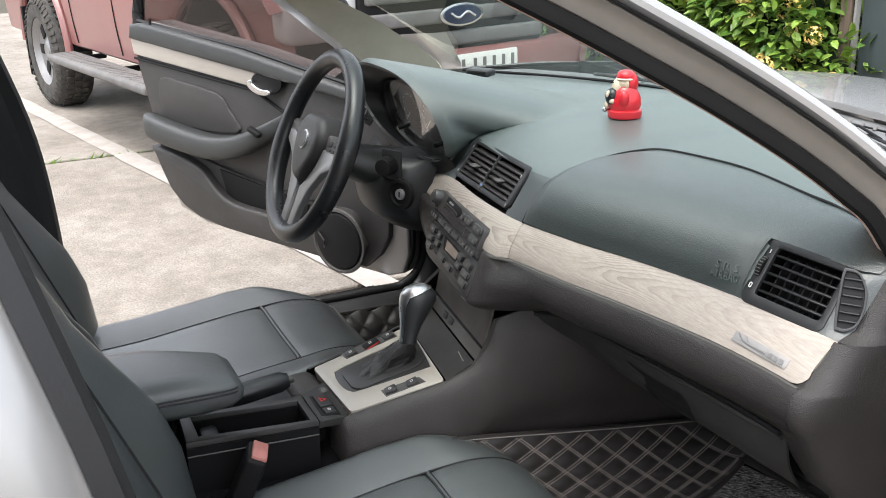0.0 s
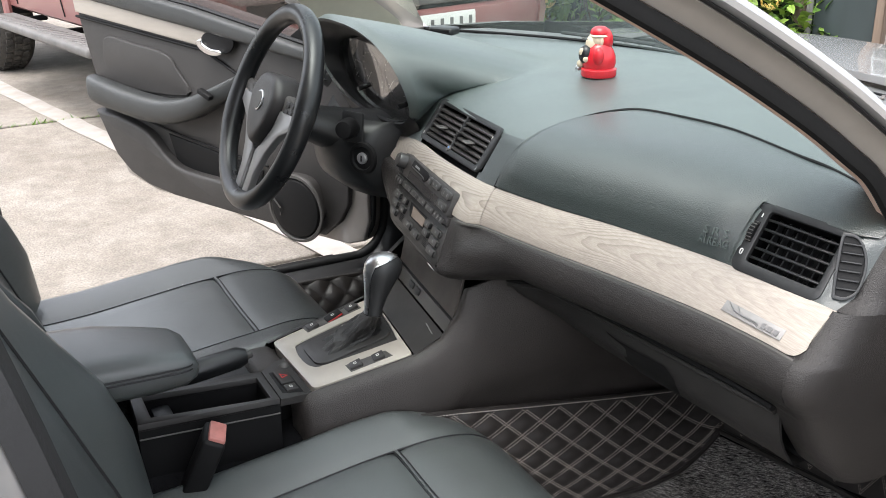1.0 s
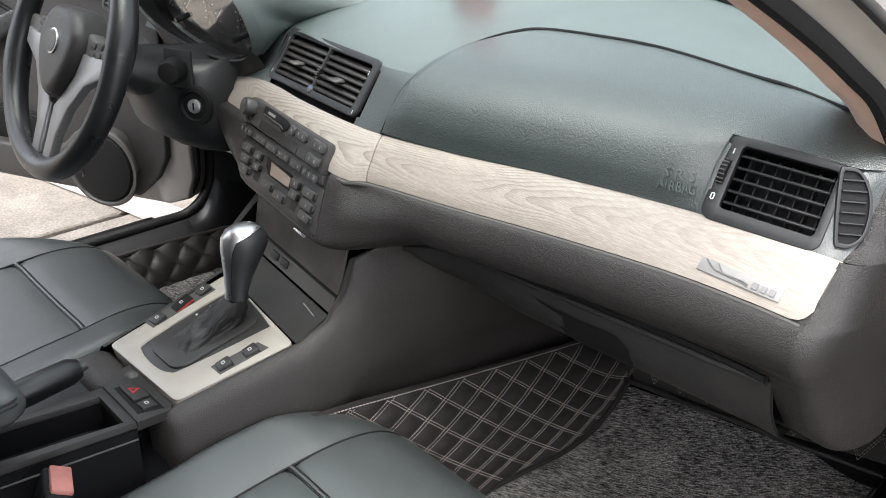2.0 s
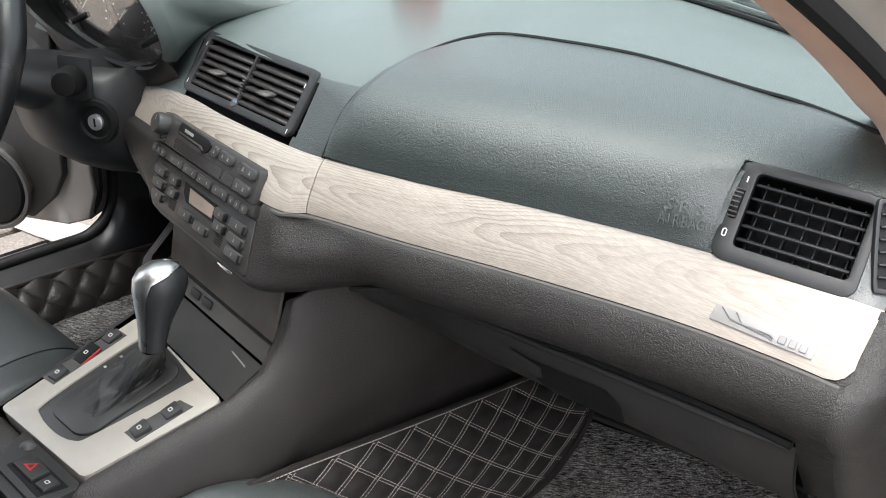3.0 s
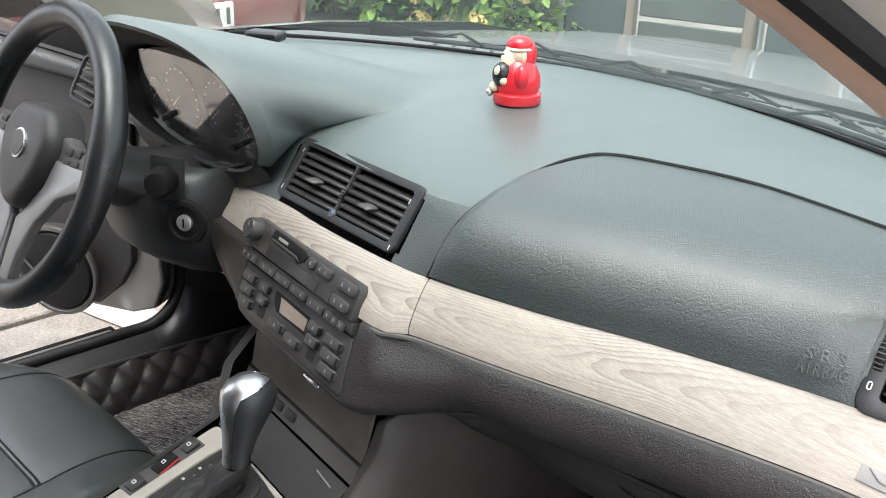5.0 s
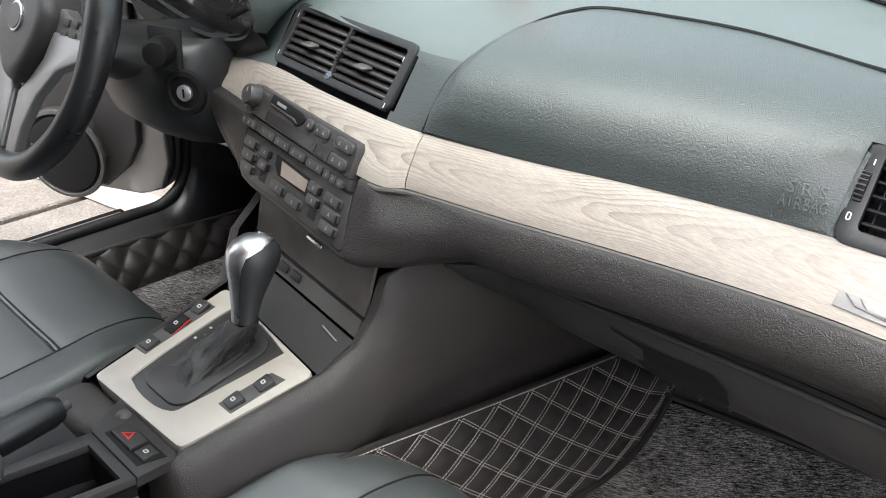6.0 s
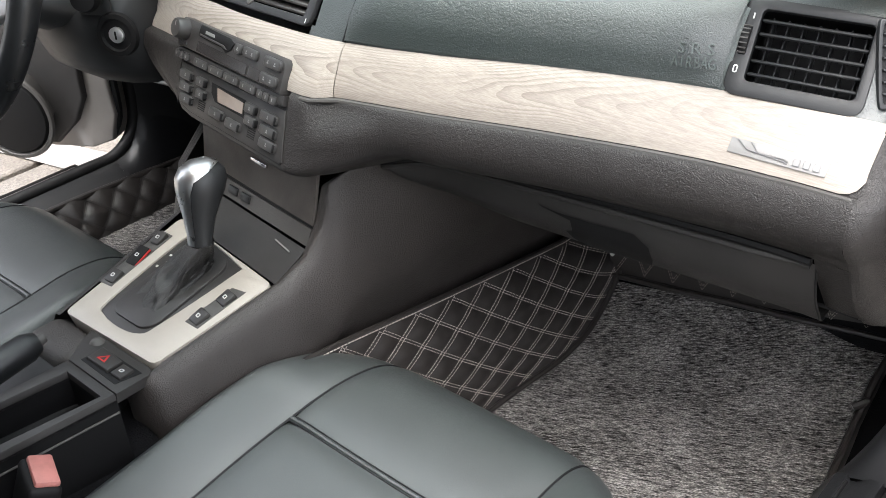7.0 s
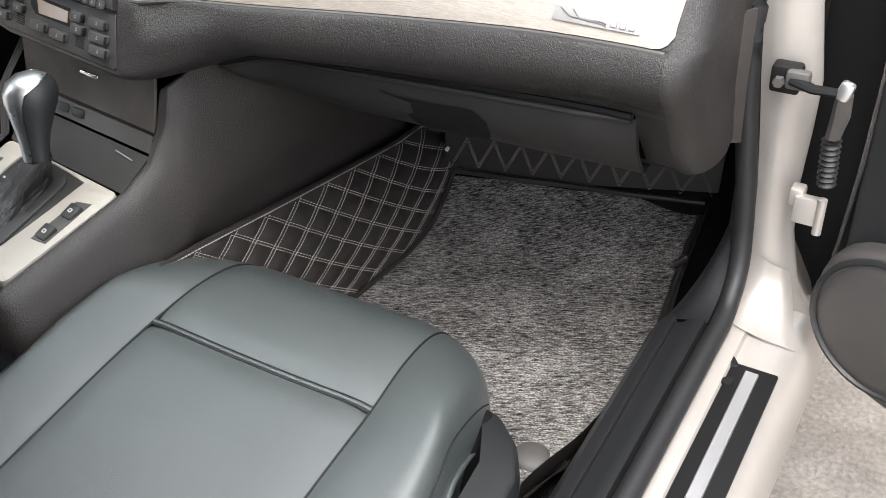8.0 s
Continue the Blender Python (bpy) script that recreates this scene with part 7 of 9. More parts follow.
def sill_side(sx):
    """Sill, inner trim, seal, scuff plate and rocker of one side; sx: +1 passenger."""
    dz = 0.0 if sx > 0 else -0.045

    def run(prof, name, mat, label="", y0=-0.66, y1=0.168, parent=BODY):
        rows = [[V((sx * x, y, z + dz)) for x, z in prof] for y in [lerp(y0, y1, k / 12) for k in range(13)]]
        return part(name, grid_bm(rows), mat, parent, label, angle=35)
    trim = run([(0.655, 0.245), (0.672, 0.300), (0.688, 0.345), (0.700, 0.368), (0.712, 0.374), (0.716, 0.366), (0.722, 0.368), (0.735, 0.380), (0.748, 0.382), (0.752, 0.372), (0.752, 0.33)], "sill_trim", M_SILL, "black plastic sill trim")
    y1 = 0.262 if sx > 0 else 0.240
    rows = []
    for k in range(11):
        f = k / 10
        rows.append([V((sx * lerp(0.672, 0.722, f), lerp(0.165, 0.36, f), lerp(0.300, 0.34, f) + dz)), V((sx * lerp(0.688, 0.730, f), lerp(0.165, 0.33, f), lerp(0.345, 0.42, f * f) + dz)),
                     V((sx * lerp(0.714, 0.740, f), lerp(0.165, 0.29, f), lerp(0.372, 0.48, f * f) + dz)), V((sx * lerp(0.752, 0.751, f), lerp(0.165, y1, math.sin(f * math.pi / 2)), lerp(0.380, 0.53, f * f) + dz))])
    part("corner_trim", grid_bm([smooth_line(r, 3) for r in rows]), M_SILL, BODY, "curved black corner trim", angle=60)
    part("sill_bead", tube_bm([V((sx * 0.7135, y, 0.370 + dz)) for y in (-0.66, 0.16)], 0.0028, 6), M_PLASTIC_DK, trim)
    seal = [V((sx * 0.766, y, 0.384 + dz)) for y in [lerp(-0.58, 0.17, k / 14) for k in range(15)]]
    run([(0.768, 0.34), (0.770, 0.366), (0.776, 0.370), (0.792, 0.369), (0.795, 0.364), (0.834, 0.359), (0.846, 0.352), (0.858, 0.335), (0.866, 0.30), (0.870, 0.25), (0.862, 0.20), (0.845, 0.185)], "rocker", M_PAINT_JAMB, "champagne painted sill", -0.70, 0.30)
    b = box_bm((sx * 0.8195, -0.215, 0.3645 + dz), (0.051, 0.69, 0.006), 0.002, 2, None)
    b = box_bm((0, 0, 0), (0.010, 0.046, 0.006), 0.002, 1, pose(sx * 0.786, 0.140, 0.3655 + dz, 0, 0, 38 * sx), b)
    scuff = part("scuff_base", b, M_PLASTIC_DK, BODY, "black scuff strip")
    part("scuff_plate", box_bm((sx * 0.8185, -0.215, 0.3685 + dz), (0.0155, 0.67, 0.003), 0.001, 1), M_ALU, scuff, "bright aluminium scuff plate")
    for y in (0.095, -0.16, -0.42):
        part("plug", spin_bm([(0, 0.003), (0.006, 0.003), (0.007, 0)], pose(sx * 0.7985, y, 0.367 + dz), 14), M_PLASTIC_DK, scuff)
    return seal


def pillar_line(sx):
    """The A-pillar's inner seal edge, from the dash end up to the roof."""
    if sx > 0:
        pts = ((0.740, 0.245, 0.75), (0.726, 0.228, 0.80), (0.709, 0.205, 0.855), (0.698, 0.188, 0.882), (0.688, 0.162, 0.922), (0.678, 0.136, 0.946), (0.662, 0.096, 0.98), (0.642, 0.041, 1.02), (0.620, -0.019, 1.06), (0.596, -0.084, 1.10), (0.571, -0.151, 1.14), (0.544, -0.222, 1.18), (0.503, -0.326, 1.24), (0.456, -0.43, 1.30), (0.431, -0.481, 1.33))
    else:
        pts = ((-0.752, 0.262, 0.80), (-0.742, 0.19, 0.855), (-0.73, 0.112, 0.92), (-0.72, 0.036, 0.986), (-0.71, -0.017, 1.029), (-0.70, -0.081, 1.083), (-0.63, -0.23, 1.19), (-0.53, -0.38, 1.285), (-0.45, -0.49, 1.335))
    return smooth_line([V(p) for p in pts], 5)


def build_shell():
    for sx in (1, -1):
        sill_seal = sill_side(sx)
        line = pillar_line(sx)
        # continuous door seal: sill, front post, pillar
        post = [V((sx * x, y, z)) for x, y, z in ((0.757, 0.200, 0.357), (0.757, 0.225, 0.382), (0.757, 0.240, 0.42), (0.757, 0.246, 0.50), (0.757, 0.246, 0.60), (0.757, 0.238, 0.70))] if sx < 0 else [V((sx * x, y, z)) for x, y, z in ((0.765, 0.195, 0.388), (0.763, 0.228, 0.412), (0.759, 0.245, 0.455), (0.752, 0.248, 0.53), (0.744, 0.243, 0.62), (0.738, 0.240, 0.70))]
        seal = smooth_line(sill_seal + post + [line[0], line[2]], 3)
        part("door_seal", tube_bm(seal, 0.012, 10, flat=1.0), M_RUBBER, BODY, "black rubber door seal")
        # pillar: strips side by side, from the seal outwards
        d = [(line[min(i + 1, len(line) - 1)] - line[max(i - 1, 0)]).normalized() for i in range(len(line))]
        view = V((-0.80 * sx, 0.52, -0.18)).normalized()
        ns = [q.cross(view).normalized() for q in d]
        ns = [n if n.z > 0 else -n for n in ns]

        def strip(prof, name, mat, label=""):
            rows = []
            for p, q, n in zip(line, d, ns):
                o = n.cross(q).normalized()
                o = o if o.dot(V((sx * 0.8, -0.5, 0.2))) > 0 else -o
                rows.append([p + n * u + o * v for u, v in prof])
            return part(name, grid_bm(rows), mat, BODY, label, angle=40)
        strip([(0.003, -0.006), (0.000, -0.002), (0.000, 0.002), (0.004, 0.006), (0.012, 0.006), (0.019, 0.001), (0.021, -0.010)], "pillar_seal", M_SEAL, "black rubber pillar seal")
        if sx < 0:
            rows = [[p + V((-0.06, 0.0, -0.02)), p + V((-0.075, 0.03, 0.0)), p + V((-0.06, 0.06, 0.015))] for p in line]
            part("pillar_skin", grid_bm(rows), M_PAINT, BODY, "silver painted pillar", angle=60)
        else:
            strip([(0.020, -0.014), (0.022, -0.008), (0.031, -0.003), (0.040, 0.004), (0.045, 0.011), (0.047, 0.008)], "pillar_jamb", M_JAMB_SHADE, "painted door jamb, darkened for the outer lip's shade")
            strip([(0.046, 0.004), (0.047, 0.012), (0.049, 0.014), (0.051, 0.009)], "outer_seal", M_RUBBER)
            strip([(0.050, 0.005), (0.052, 0.012), (0.056, 0.017), (0.062, 0.017), (0.068, 0.011), (0.071, -0.002), (0.072, -0.02), (0.070, -0.06)], "pillar_skin", M_PAINT, "silver painted pillar")
        # inner pillar cloth towards the windscreen
        cloth = M_BEIGE if sx > 0 else M_CREAM
        if sx > 0:
            edge = [p + V((-0.046, 0.048, -0.020)) * float(np.interp(p.z, [0.75, 0.80, 0.88, 0.95, 1.02, 1.08, 1.16, 1.34], [0.06, 0.30, 0.80, 1.0, 0.80, 0.60, 0.45, 0.40])) for p in line[::5]]
        else:
            edge = [(-0.705, 0.30, 0.87), (-0.69, 0.275, 0.905), (-0.68, 0.255, 0.927), (-0.67, 0.205, 0.965), (-0.66, 0.150, 1.000), (-0.645, 0.085, 1.042), (-0.63, 0.03, 1.070), (-0.59, -0.10, 1.14), (-0.53, -0.26, 1.23), (-0.47, -0.40, 1.30), (-0.43, -0.52, 1.345)]
        edge = smooth_line([V(e) for e in edge], 4)
        rows = []
        for i, e in enumerate(edge):
            f = i / (len(edge) - 1)
            p = line[min(int(f * (len(line) - 1)), len(line) - 2)].lerp(line[min(int(f * (len(line) - 1)) + 1, len(line) - 1)], (f * (len(line) - 1)) % 1)
            back = V((-0.020, 0.055, -0.016)) if sx > 0 else V((-0.06, 0.03, -0.012))
            rows.append([p + (V((0.005, 0.003, 0.005)) if sx > 0 else V((0.004, -0.002, -0.006))), p.lerp(e, 0.5) + V((-sx * 0.002, -0.002, 0.001)), e, e + back * 0.4, e + back])
        part("pillar_cloth", grid_bm(rows), cloth, BODY, "pale cloth-covered windscreen pillar", angle=60)
        # front post: painted jamb below the dash end
        rows = []
        for z, y, xi, xo in ((0.28, 0.285, 0.764, 0.862), (0.34, 0.262, 0.768, 0.852), (0.40, 0.258, 0.770, 0.822), (0.46, 0.262, 0.768, 0.808), (0.52, 0.265, 0.764, 0.804), (0.60, 0.258, 0.758, 0.808), (0.66, 0.250, 0.753, 0.810), (0.74, 0.250, 0.746, 0.797), (0.82, 0.262, 0.740, 0.788), (0.90, 0.245, 0.715, 0.775), (0.98, 0.20, 0.70, 0.76)):
            rows.append([V((sx * xi, y - 0.008, z)), V((sx * lerp(xi, xo, 0.3), y - 0.013, z)), V((sx * lerp(xi, xo, 0.65), y - 0.010, z)), V((sx * xo, y + 0.003, z)), V((sx * (xo + 0.001), y + 0.015, z)), V((sx * (xo - 0.010), y + 0.05, z)), V((sx * (xo - 0.030), y + 0.11, z))])
        part("hinge_post", grid_bm([smooth_line(r, 3) for r in rows]), M_PAINT_JAMB, BODY, "champagne painted hinge post", angle=60)
        dz = 0.0 if sx > 0 else -0.045
        rows = []
        for k in range(13):
            a = radians(90 * k / 12)
            r = 0.062
            rows.append([V((sx * lerp(x0, x1, k / 12), yf - r + r * math.sin(a), zs + dz + r - r * math.cos(a))) for x0, x1, zs, yf in ((0.772, 0.771, 0.3715, 0.2495), (0.790, 0.785, 0.3710, 0.2445), (0.815, 0.797, 0.3640, 0.2455), (0.836, 0.808, 0.3600, 0.2485), (0.848, 0.816, 0.352, 0.256))])
        part("sill_fillet", grid_bm([smooth_line(r, 3) for r in rows]), M_PAINT_JAMB, BODY, angle=70)
        # dark gap behind the post, and the kick panel between dash end and sill
        rows = [[V((sx * x, y, z)) for x, y in ((0.79, 0.36), (0.845, 0.352), (0.875, 0.36))] for z in (0.26, 0.60, 0.90)]
        part("wing_gap", thicken(grid_bm(rows), 0.004), M_PLASTIC_DK, BODY)
        rows = [[V((sx * x, y, z)) for x, y in ((0.752, y0), (0.742, y0 + 0.02), (0.735, 0.32), (0.733, 0.45), (0.73, 0.68))] for z, y0 in ((0.25, 0.21), (0.36, 0.225), (0.40, 0.24), (0.45, 0.25), (0.62, 0.25), (0.80, 0.24))]
        part("kick_panel", thicken(grid_bm(rows), 0.006), M_PLASTIC, BODY, "black plastic kick panel")
        # B-pillar
        bp = [(0.30, -0.627), (0.45, -0.624), (0.70, -0.630), (0.87, -0.650), (1.08, -0.703), (1.28, -0.76)]
        bx = table((0.30, 0.70, 0.90, 1.08, 1.30), (0.80, 0.80, 0.775, 0.72, 0.63))
        for name, prof, mat, lab in (("pillar_b_seal", [(-0.03, -0.03), (-0.022, 0.005), (-0.005, 0.012), (0.012, 0.006), (0.018, -0.012)], M_RUBBER, "black rubber seal"), ("pillar_b", [(0.012, -0.01), (0.022, -0.016), (0.034, -0.024), (0.044, -0.05), (0.046, -0.10), (0.04, -0.17)], M_PAINT, "silver painted centre pillar"), ("pillar_b_inner", [(-0.028, -0.02), (-0.05, -0.04), (-0.06, -0.09), (-0.055, -0.17)], M_PLASTIC, "")):
            rows = [[V((sx * (bx(z) + u), y + w, z)) for u, w in prof] for z, y in [(p.y, p.z) for p in smooth_line([(0, z, y) for z, y in bp], 4)]]
            part(name, grid_bm(rows), mat, BODY, lab, angle=45)
        # front wing and its inner edge beside the bonnet
        rows = []
        for y, x, z in ((0.30, 0.86, 0.845), (0.60, 0.87, 0.835), (1.0, 0.875, 0.80), (1.5, 0.86, 0.70), (1.85, 0.80, 0.58)):
            rows.append([V((sx * (x - 0.12), y, z + 0.045)), V((sx * (x - 0.06), y, z + 0.038)), V((sx * (x - 0.015), y, z + 0.01)), V((sx * x, y, z - 0.05)), V((sx * x, y, z - 0.3)), V((sx * (x - 0.02), y, 0.25))])
        part("front_wing", grid_bm([smooth_line(r, 3) for r in rows]), M_PAINT, BODY, "silver front wing", angle=60)
    # bonnet with the shut line at the screen, scuttle and its slots
    rows = []
    for y, z, w in ((0.74, 0.898, 0.70), (0.95, 0.888, 0.73), (1.25, 0.845, 0.735), (1.5, 0.785, 0.71), (1.8, 0.67, 0.66)):
        rows.append([V((w * (2 * i / 16 - 1), y - 0.13 * (2 * i / 16 - 1) ** 2 * (1.9 - y), z - 0.045 * abs(2 * i / 16 - 1) ** 2.4 + 0.010 * math.exp(-((abs(2 * i / 16 - 1) - 0.45) / 0.08) ** 2))) for i in range(17)])
    part("bonnet", thicken(grid_bm([r for r in rows]), 0.012), M_PAINT, BODY, "silver bonnet", angle=50)
    rows = []
    for k in range(25):
        x = -0.72 + 0.06 * k
        rows.append([V((x, cowl_y(x) + 0.005, 0.893 - 0.012 * abs(x))), V((x, cowl_y(x) + 0.05, 0.886)), V((x, cowl_y(x) + 0.10, 0.880)), V((x, cowl_y(x) + 0.18, 0.876)), V((x, cowl_y(x) + 0.24, 0.85))])
    scut = part("scuttle", grid_bm(rows), M_SCUTTLE, BODY, "black scuttle panel under the wipers, greyed for screen reflection", angle=60)
    for k in range(34):
        x = -0.45 + 0.034 * k
        part("scuttle_slot", box_bm((0, 0, 0), (0.006, 0.026, 0.003), 0.001, 1, pose(x, cowl_y(x) + 0.130, 0.8812, 0, 0, 35)), M_PLASTIC_BROWN, scut)
    # windscreen
    rows = []
    rline, lline = pillar_line(1), pillar_line(-1)
    n = len(rline)
    for k in range(17):
        f = k / 16
        row = []
        for i in range(17):
            x = lerp(-1, 1, i / 16)
            yb = cowl_y(0.70 * x)
            bottom = V((0.70 * x, yb + 0.012, 0.889))
            topp = V((0.46 * x, -0.30 - 0.10 * x * x, 1.335 - 0.02 * x * x))
            p = bottom.lerp(topp, f)
            p.z += 0.03 * math.sin(math.pi * f)
            row.append(p)
        rows.append(row)
    ws = part("windscreen", grid_bm(rows), M_GLASS, BODY, "clear laminated windscreen", angle=80)
    ws.visible_shadow = False
    band = [rows[0][i] + V((0, 0.002, -0.004)) for i in range(17)]
    part("screen_band", tube_bm(band, 0.003, 8), M_PLASTIC_DK, BODY)
    # roof and closed rear
    rows = []
    for y, z, w in ((-0.30, 1.345, 0.47), (-0.45, 1.375, 0.52), (-0.9, 1.40, 0.545), (-1.4, 1.385, 0.54), (-1.8, 1.32, 0.52)):
        rows.append([V((w * (2 * i / 10 - 1), y, z - 0.05 * abs(2 * i / 10 - 1) ** 3)) for i in range(11)])
    part("roof", thicken(grid_bm(rows), 0.03), M_PAINT, BODY, "silver roof", angle=50)
    rows = []
    for y, z, w in ((-0.34, 1.318, 0.45), (-0.45, 1.338, 0.50), (-0.9, 1.362, 0.52), (-1.4, 1.348, 0.515), (-1.78, 1.29, 0.50)):
        rows.append([V((w * (2 * i / 10 - 1), y, z - 0.05 * abs(2 * i / 10 - 1) ** 3)) for i in range(11)])
    part("headliner", grid_bm(rows), M_BEIGE, BODY, "beige cloth headliner", angle=60)
    rows = [[V((x, y, z)) for x in (-0.53, -0.27, 0, 0.27, 0.53)] for y, z in ((-2.12, 0.98), (-2.25, 0.95), (-2.3, 0.6), (-2.3, 0.25))]
    part("rear_closure", thicken(grid_bm(rows), 0.03), M_PAINT, BODY)
    for sx in (1, -1):
        rows = [[V((sx * x, y, z)) for y in (-0.80, -1.2, -1.7, -2.3)] for x, z in ((0.84, 0.24), (0.86, 0.6), (0.84, 0.92))]
        part("rear_flank", thicken(grid_bm(rows), 0.03), M_PAINT, BODY, "silver rear door and wing")
        rows = [[V((sx * lerp(0.82, 0.53, k / 3), -1.55 - 0.2 * (1 - k / 3), lerp(0.92, 1.34, k / 3))), V((sx * lerp(0.82, 0.53, k / 3), -1.72 - 0.45 * (1 - k / 3), lerp(0.92, 1.31, k / 3)))] for k in range(4)]
        # unseen rear panes, added to cut the light from behind
        pane = [[V((sx * lerp(0.835, 0.60, k / 4), y + 0.10 * (k / 4) * (1 if y > -1 else -0.6), lerp(0.915, 1.325, k / 4))) for y in (-0.80, -1.10, -1.40, -1.68)] for k in range(5)]
        glass = part("rear_window", thicken(grid_bm(pane), 0.004), M_GLASS_REAR, BODY, "unseen rear side window, tinted dark to cut light")
        part("window_frame", tube_bm([pane[0][0], pane[2][0], pane[4][0], pane[4][1], pane[4][3], pane[2][3], pane[0][3]], 0.016, 8), M_PLASTIC_DK, glass)
        part("pillar_c", thicken(grid_bm(rows), 0.02), M_PAINT, BODY)
    rows = [[V((w * (2 * i / 10 - 1), y - 0.10 * (2 * i / 10 - 1) ** 2, z)) for i in range(11)] for y, z, w in ((1.80, 0.655, 0.68), (1.90, 0.58, 0.74), (1.93, 0.45, 0.78), (1.90, 0.30, 0.78), (1.84, 0.22, 0.74))]
    part("front_fascia", thicken(grid_bm(rows), 0.02), M_PAINT, BODY, "silver front fascia", angle=50)
    rows = [[V((w * (2 * i / 10 - 1), y, z)) for i in range(11)] for y, z, w in ((-1.78, 1.30, 0.50), (-2.05, 1.10, 0.60), (-2.15, 0.985, 0.66), (-2.28, 0.96, 0.68))]
    part("rear_screen", thicken(grid_bm(rows), 0.008), M_GLASS_REAR, BODY, "unseen rear screen, tinted to cut light", angle=50)
    for sx in (1, -1):
        for y in (1.22, -1.50):
            wm = pose(sx * 0.76, y, 0.312, 0, 90 * sx, 0)
            w = part("road_wheel", spin_bm([(0.20, -0.10), (0.27, -0.105), (0.305, -0.08), (0.312, 0.0), (0.305, 0.08), (0.27, 0.105), (0.215, 0.095), (0.21, 0.06)], wm, 40), M_TYRE, BODY, "black road tyre")
            part("rim", spin_bm([(0.0, 0.075), (0.06, 0.08), (0.10, 0.065), (0.19, 0.07), (0.212, 0.092), (0.214, 0.05)], wm, 32), M_SILVER_PLASTIC, w)
    # unseen bench, added to block light from the rear
    bench = [[V((x, y, z)) for x in (-0.66, -0.35, 0.0, 0.35, 0.66)] for y, z in ((-1.18, 0.24), (-1.16, 0.44), (-1.25, 0.50), (-1.55, 0.47), (-1.66, 0.60), (-1.80, 0.93), (-1.90, 0.98), (-2.15, 0.97))]
    part("rear_bench", thicken(grid_bm(bench), 0.03), M_LEATHER, BODY, "unseen black leather rear bench and parcel shelf, added to block light", angle=50)
    # mirror foot seen at the top of the screen
    mi = thing("rear_view_mirror", "black interior rear-view mirror on the windscreen", "mirror", (-0.02, 0.02, 1.22))
    part("housing", box_bm((0, 0, 0), (0.23, 0.035, 0.065), 0.014, 3, pose(-0.03, -0.02, 1.235, -8, 0, 10)), M_PLASTIC, mi)
    part("stem", tube_bm([V((-0.02, 0.0, 1.255)), V((-0.01, 0.05, 1.272)), V((0, 0.04, 1.295))], 0.012, 10), M_PLASTIC, mi)


def wiper(pts, arm):
    w = thing("wiper", "black windscreen wiper resting on the scuttle", "wiper", pts[0], "wipers")
    part("blade", tube_bm(smooth_line([V(p) for p in pts], 4), 0.0040, 8), M_RUBBER, w)
    part("arm", tube_bm(smooth_line([V(p) for p in arm], 4), 0.0045, 8, flat=0.5), M_PLASTIC_DK, w)
    for k in (0.2, 0.5, 0.8):
        p = smooth_line([V(q) for q in pts], 20)[int(k * 20 * (len(pts) - 1))]
        part("bridge", tube_bm([p + V((-0.05, 0, 0.004)), p + V((0, 0.004, 0.016)), p + V((0.05, 0, 0.004))], 0.0024, 6), M_PLASTIC_DK, w)


def build_wipers():
    wiper([(-0.42, 0.530, 0.902), (-0.20, 0.590, 0.903), (0.10, 0.600, 0.901)], [(0.14, 0.66, 0.890), (0.0, 0.64, 0.898), (-0.2, 0.605, 0.909)])
    wiper([(0.10, 0.600, 0.898), (0.30, 0.560, 0.897), (0.58, 0.455, 0.894)], [(0.62, 0.52, 0.884), (0.50, 0.52, 0.892), (0.32, 0.565, 0.902)])


